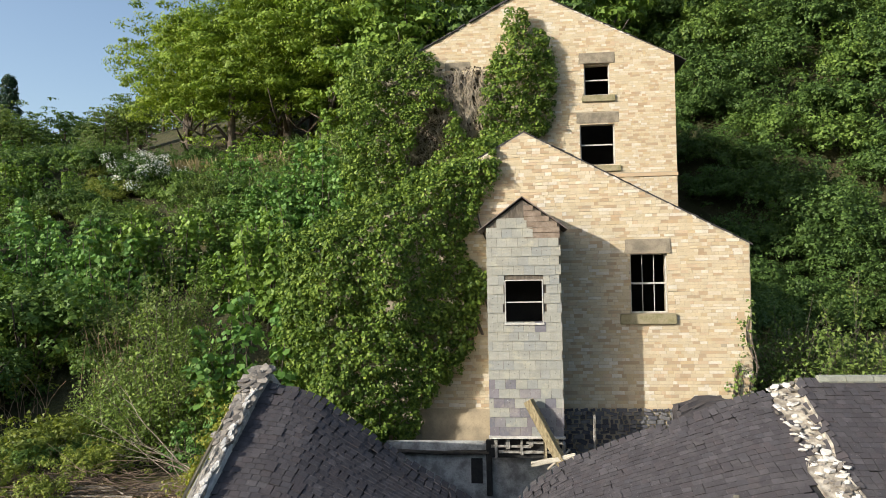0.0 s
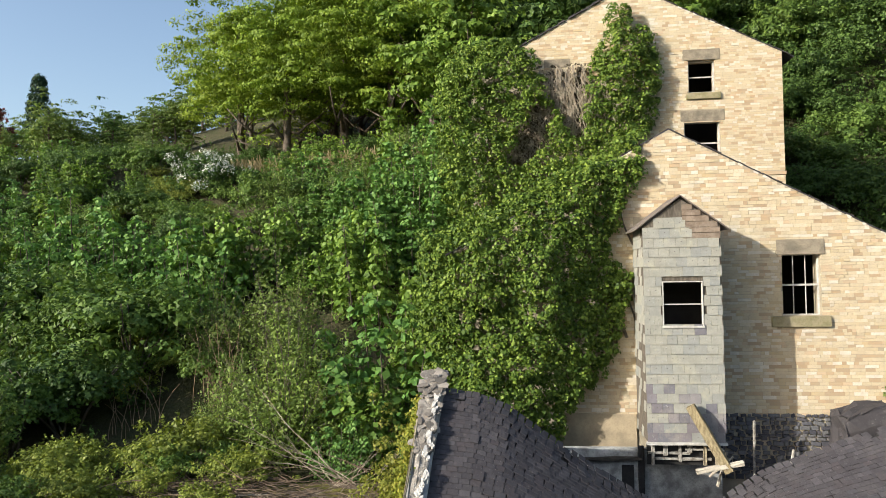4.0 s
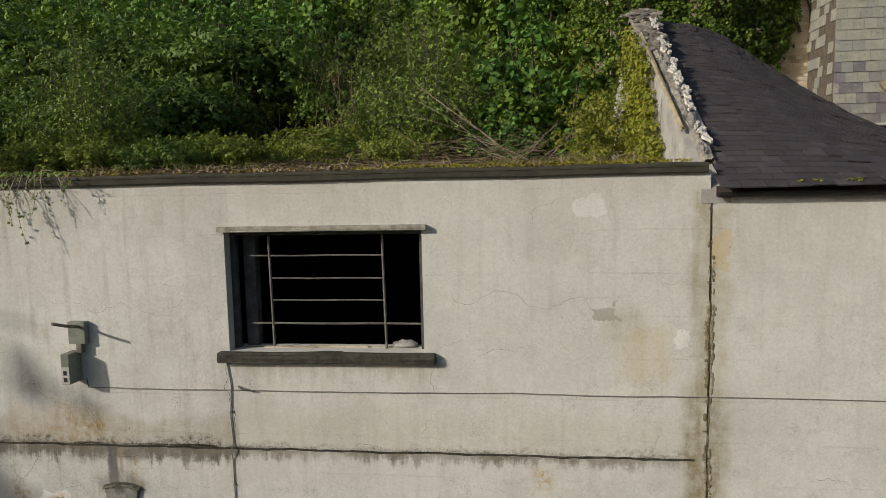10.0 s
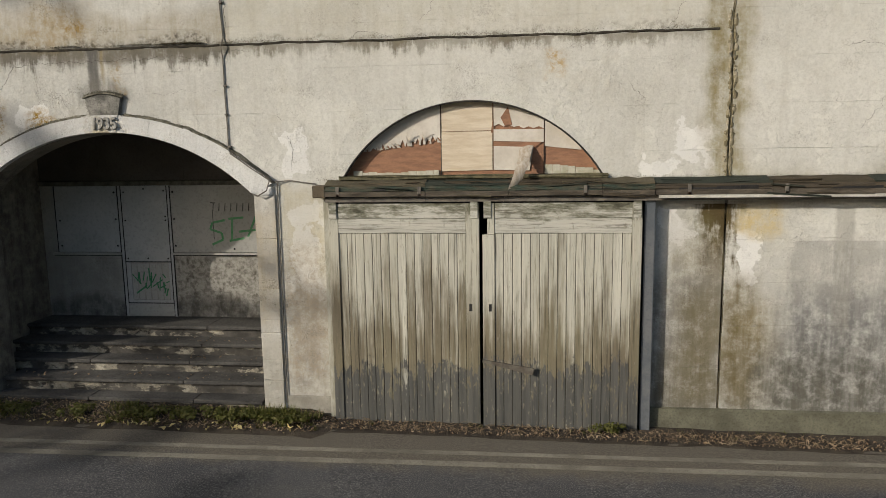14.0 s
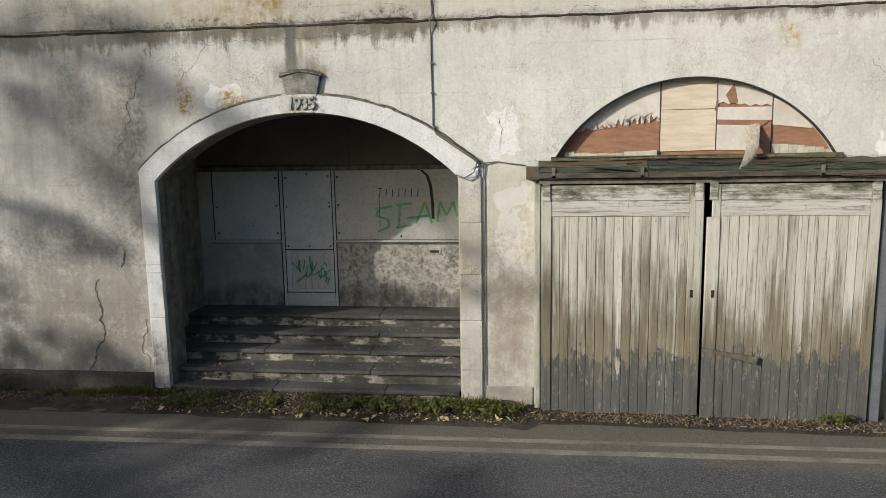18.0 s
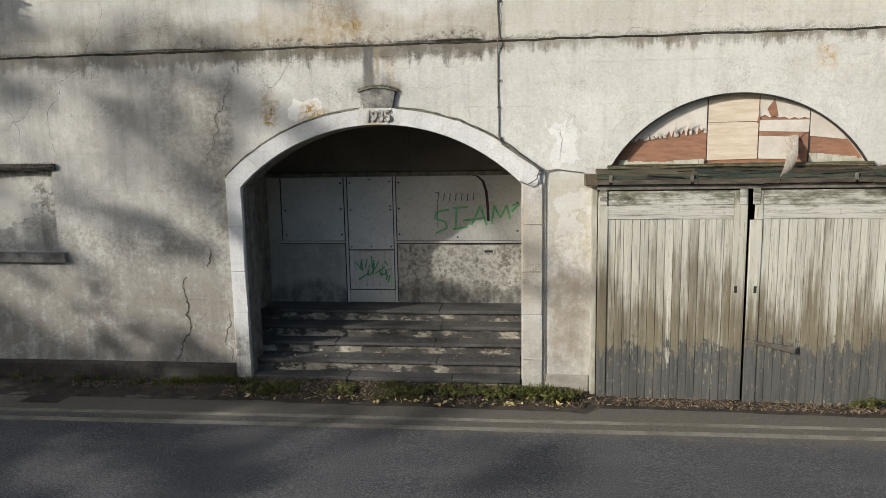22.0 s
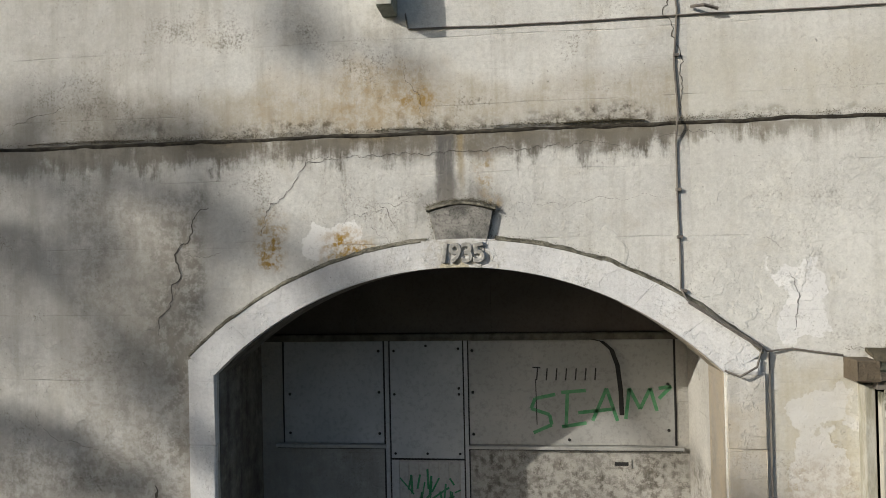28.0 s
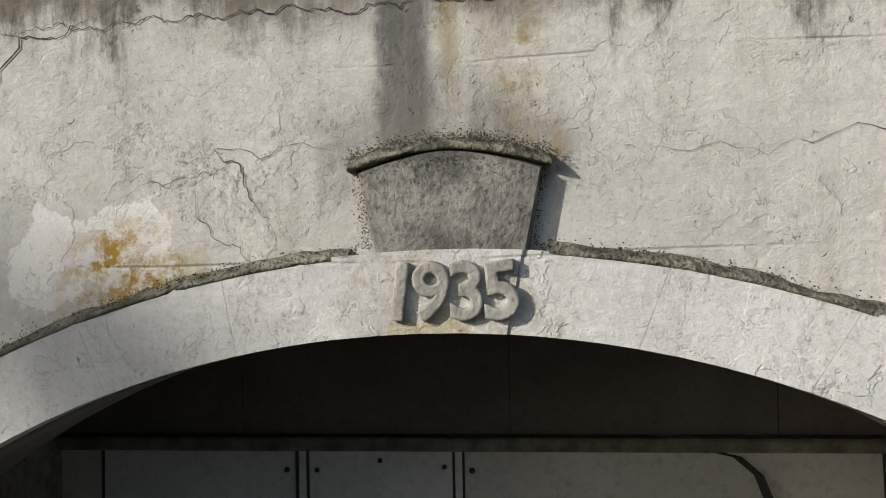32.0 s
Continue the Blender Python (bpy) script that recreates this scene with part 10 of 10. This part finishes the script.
for row, (s, grade) in enumerate(courses):
    y = EAVE_Y - 0.03 + (RIDGE_Y - EAVE_Y) * s
    x = -5.50 - 0.13 * max(1 - s * 6, 0) + (0.12 * grade if row % 2 else 0) + rr.uniform(-0.03, 0.03)
    while x < 10.0:
        w = rr.choice((0.235, 0.25, 0.26, 0.275)) * grade
        cx = x + w / 2
        x += w
        if 4.92 + 0.14 * math.sin(y * 3) + 0.10 * noise.noise((y * 5, 0, 1)) < cx < 5.30 + 0.04 * math.sin(y * 5) and y > 10.0:
            continue
        if s > 0.9 and cx < 5 and rr.random() < 0.05:
            continue
        if rr.random() < 0.008:
            continue
        p = roof_point(cx, y)
        tx = (roof_point(cx + 0.1, y) - roof_point(cx - 0.1, y)).normalized()
        ty = (roof_point(cx, min(y + 0.1, RIDGE_Y)) - roof_point(cx, min(y, RIDGE_Y - 0.1) - 0.1)).normalized()
        n = tx.cross(ty).normalized()
        ty = n.cross(tx).normalized()
        lift = rr.uniform(0.001, 0.005) + (rr.uniform(0.004, 0.02) if rr.random() < 0.05 + 0.25 * (s > 0.9) else 0)
        turn = rr.gauss(0, 0.014) + (rr.gauss(0, 0.12) if rr.random() < 0.03 + 0.06 * (s > 0.88 and cx < 5) else 0)
        m = Matrix((tx, ty, n)).transposed().to_4x4()
        m = Matrix.Translation(p + n * lift + ty * 0.06 * grade) @ m @ Matrix.Rotation(turn, 4, "Z") @ Matrix.Rotation(-0.050, 4, "X") @ Matrix.Diagonal((w - rr.uniform(0.008, 0.014), 0.33 * grade, rr.uniform(0.012, 0.017), 1))
        if singles < 300 and -5.5 < cx < -1.2 and y < 13.2:
            singles += 1
            share("slate", slate_me, slate_roof_base, m)
        else:
            o = len(jv)
            jv += [tuple(m @ Vector(c)) for c in cube]
            jf += [tuple(o + i for i in q) for q in cube_faces]
ob = finish("slate_field", jv, jf, slate_joined, slate_roof_base)
tagged(ob, kind="stuff")
ridge = thing("ridge_tiles", "pale grey-green ridge tiles on the neighbouring slate roof", "ridge tiles", (5.7, RIDGE_Y, 11.2))
for i in range(9):
    v, f = tube([(i * 0.5 + 0.004, 0, 0.0), (i * 0.5 + 0.492, 0, 0.0)], 0.11, 8)
    finish("ridge_tile", v, f, plain("ridge_tile_clay", (0.28, 0.29, 0.23), (0.2, 0.2, 0.17), 5, 0.9), ridge)

# weeds in the gutter
rng = np.random.default_rng(71)
pts = [(x + 0.05 * rng.normal(), 8.70, 8.13) for x in (-4.72, -4.60, -4.50, -4.18, -4.12, -3.70, -3.55, -3.48, -3.36, -3.26, -3.05, -2.9, -1.9, -1.2, -1.1)]
tagged(new("gutter_weeds", quads_mesh("gutter_weeds", clumps(rng, pts, np.full(len(pts), 0.055), [(0, -0.3, 1)] * len(pts), 22, 0.036), leaf_gold)), "small yellow-green weeds growing in the gutter", "weeds", kind="stuff")

# ---------------------------------------------------------------- rubble tops
lump = []
for k in range(6):
    bm = bmesh.new()
    bmesh.ops.create_icosphere(bm, subdivisions=1, radius=0.5)
    rk = random.Random(k)
    for vtx in bm.verts:
        vtx.co = Vector((max(-0.42, min(0.42, vtx.co.x * 1.3)), max(-0.42, min(0.42, vtx.co.y * 1.3)), max(-0.36, min(0.36, vtx.co.z * 1.2)))) + Vector((rk.uniform(-1, 1), rk.uniform(-1, 1), rk.uniform(-1, 1))) * 0.09
    me = bpy.data.meshes.new("rubble")
    bm.to_mesh(me)
    bm.free()
    me.materials.append(rubble_pale)
    lump.append(me)
rr = random.Random(53)
g0 = gable.location
# weathered mortar cap that the stones are bedded in
cv, cf = [], []
ys_c, xs_c = np.linspace(9.20, 14.85, 112), np.linspace(-0.24, 0.26, 11)
for y in ys_c:
    zc = 8.36 + 2.98 * min((y - 9.12) / 5.2, 1.0) - max(y - 14.5, 0) * 1.2
    wide = 0.34 + 0.66 * ((y - 9.1) / 5.6) ** 1.3
    for i, dx in enumerate(xs_c):
        e = abs(dx) / 0.25
        n = noise.noise((dx * 7, y * 4.5, 1)) + 0.6 * noise.noise((dx * 19, y * 13, 4))
        cv.append((-5.60 + dx * wide + 0.04 * noise.noise((y * 3, i * 0.7, 9)), y, zc + 0.03 + 0.05 * n - (0.22 if i in (0, 10) else 0.05 * e * e)))
for j in range(len(ys_c) - 1):
    for i in range(10):
        a = j * 11 + i
        cf.append((a, a + 1, a + 12, a + 11))
finish("mortar_cap", into(gable, cv), cf, plain("weathered_mortar_cap", (0.40, 0.37, 0.32), (0.17, 0.152, 0.125), 5.0, 0.95, 1.0, 28, dist=0.03, speck=0.6), gable, "flaking pale mortar capping")
n = 0
for k in range(110):
    s = 0.58 + 0.42 * rr.random()
    y = 9.15 + 5.6 * s
    zc = 8.30 + 3.02 * min((y - 8.9) / 5.4, 1.0)
    wide = 0.06 + 0.16 * s
    x = -5.60 + rr.uniform(-wide, wide)
    size = rr.uniform(0.08, 0.18) * (0.8 + 0.6 * s)
    up_z = rr.uniform(-0.02, 0.035) + 0.05 * (s > 0.8) * rr.random()
    m = Matrix.Translation(Vector((x, y, zc + up_z)) - g0) @ Matrix.Rotation(0.5, 4, "X") @ Euler((rr.uniform(-0.25, 0.25), rr.uniform(-0.25, 0.25), rr.uniform(0, 6))).to_matrix().to_4x4() @ Matrix.Diagonal((size * rr.uniform(1.0, 1.8), size * rr.uniform(0.8, 1.3), size * rr.uniform(0.22, 0.45), 1))
    share("rubble_stone", lump[k % 6], gable, m)
white_mortar = plain("white_lime_flecks", (0.66, 0.63, 0.57), (0.50, 0.47, 0.41), 8, 0.95, 0.6, 40)
white_me = lump[0].copy()
white_me.materials[0] = white_mortar
flake = []
for k in range(5):
    rk = random.Random(40 + k)
    ring = [(math.cos(q * 0.6981) * rk.uniform(0.25, 0.5), math.sin(q * 0.6981) * rk.uniform(0.25, 0.5)) for q in range(9)]
    me = bpy.data.meshes.new("mortar_flake")
    me.from_pydata([(x, y, -0.5) for x, y in ring] + [(x * 0.9, y * 0.9, 0.5 + rk.uniform(-0.2, 0.2)) for x, y in ring], [], [tuple(range(9, 18))] + [(i, (i + 1) % 9, 9 + (i + 1) % 9, 9 + i) for i in range(9)])
    me.materials.append(white_mortar)
    flake.append(me)
for k in range(64):
    s = (k + rr.random()) / 64
    y = 9.55 + 4.3 * s
    if noise.noise((y * 2.1, 0, 3)) < -0.22:
        continue
    zc = 8.36 + 2.98 * min((y - 9.12) / 5.2, 1.0)
    size = rr.uniform(0.10, 0.22)
    m = Matrix.Translation(Vector((-5.53 + 0.05 * s + rr.gauss(0, 0.028), y, zc + 0.055 + rr.uniform(-0.012, 0.012))) - g0) @ Matrix.Rotation(0.52, 4, "X") @ Euler((rr.gauss(0, 0.06), rr.gauss(0.08, 0.06), rr.gauss(0, 0.3))).to_matrix().to_4x4() @ Matrix.Diagonal((size * rr.uniform(0.45, 0.8), size * rr.uniform(0.9, 1.6), 0.035, 1))
    share("mortar_flake", flake[k % 5], gable, m)
# slate strip and timber under the parapet's broken edge
beam("barge_batten", "dark timber batten along a broken parapet edge", (-5.775, 9.9, 8.84), (-5.79, 13.2, 10.72), 0.035, 0.06, old_timber, 10)
verge = thing("ruined_verge", "ruined party-wall top with white mortar rubble between roofs", "wall", (5.1, 12.3, 9.5), kind="structure")
bm = box(4.84, 5.34, 9.6, 14.25, 8.2, 8.5, 0.0, cuts=14)
for vtx in bm.verts:
    vtx.co.x += 0.10 * noise.noise((vtx.co.y * 1.9, vtx.co.x, 2)) + 0.05 * noise.noise((vtx.co.y * 6, vtx.co.x, 5))
    vtx.co.z = roof_z(vtx.co.x, min(vtx.co.y, RIDGE_Y)) - (0.5 if vtx.co.z < 8.4 else -0.03) + 0.06 * noise.noise(vtx.co * 3)
bm.transform(local(verge))
part("core", bm, plain("dirty_core", (0.46, 0.42, 0.34), (0.15, 0.125, 0.095), 6, 0.95, 0.8, 30), verge)
for k in range(250):
    y = rr.uniform(9.8, 14.4)
    x = 5.06 + rr.uniform(-0.22, 0.22) + 0.08 * math.sin(y * 2.2)
    size = rr.uniform(0.06, 0.17)
    m = Matrix.Translation(Vector((x, y, roof_z(x, min(y, RIDGE_Y)) + rr.uniform(0.0, 0.08))) - verge.location) @ Euler((rr.uniform(-0.4, 0.6), rr.uniform(-0.4, 0.4), rr.uniform(0, 6))).to_matrix().to_4x4() @ Matrix.Diagonal((size * 1.3, size, size * 0.5, 1))
    share("rubble_stone", white_me if rr.random() < 0.55 else lump[k % 6], verge, m)
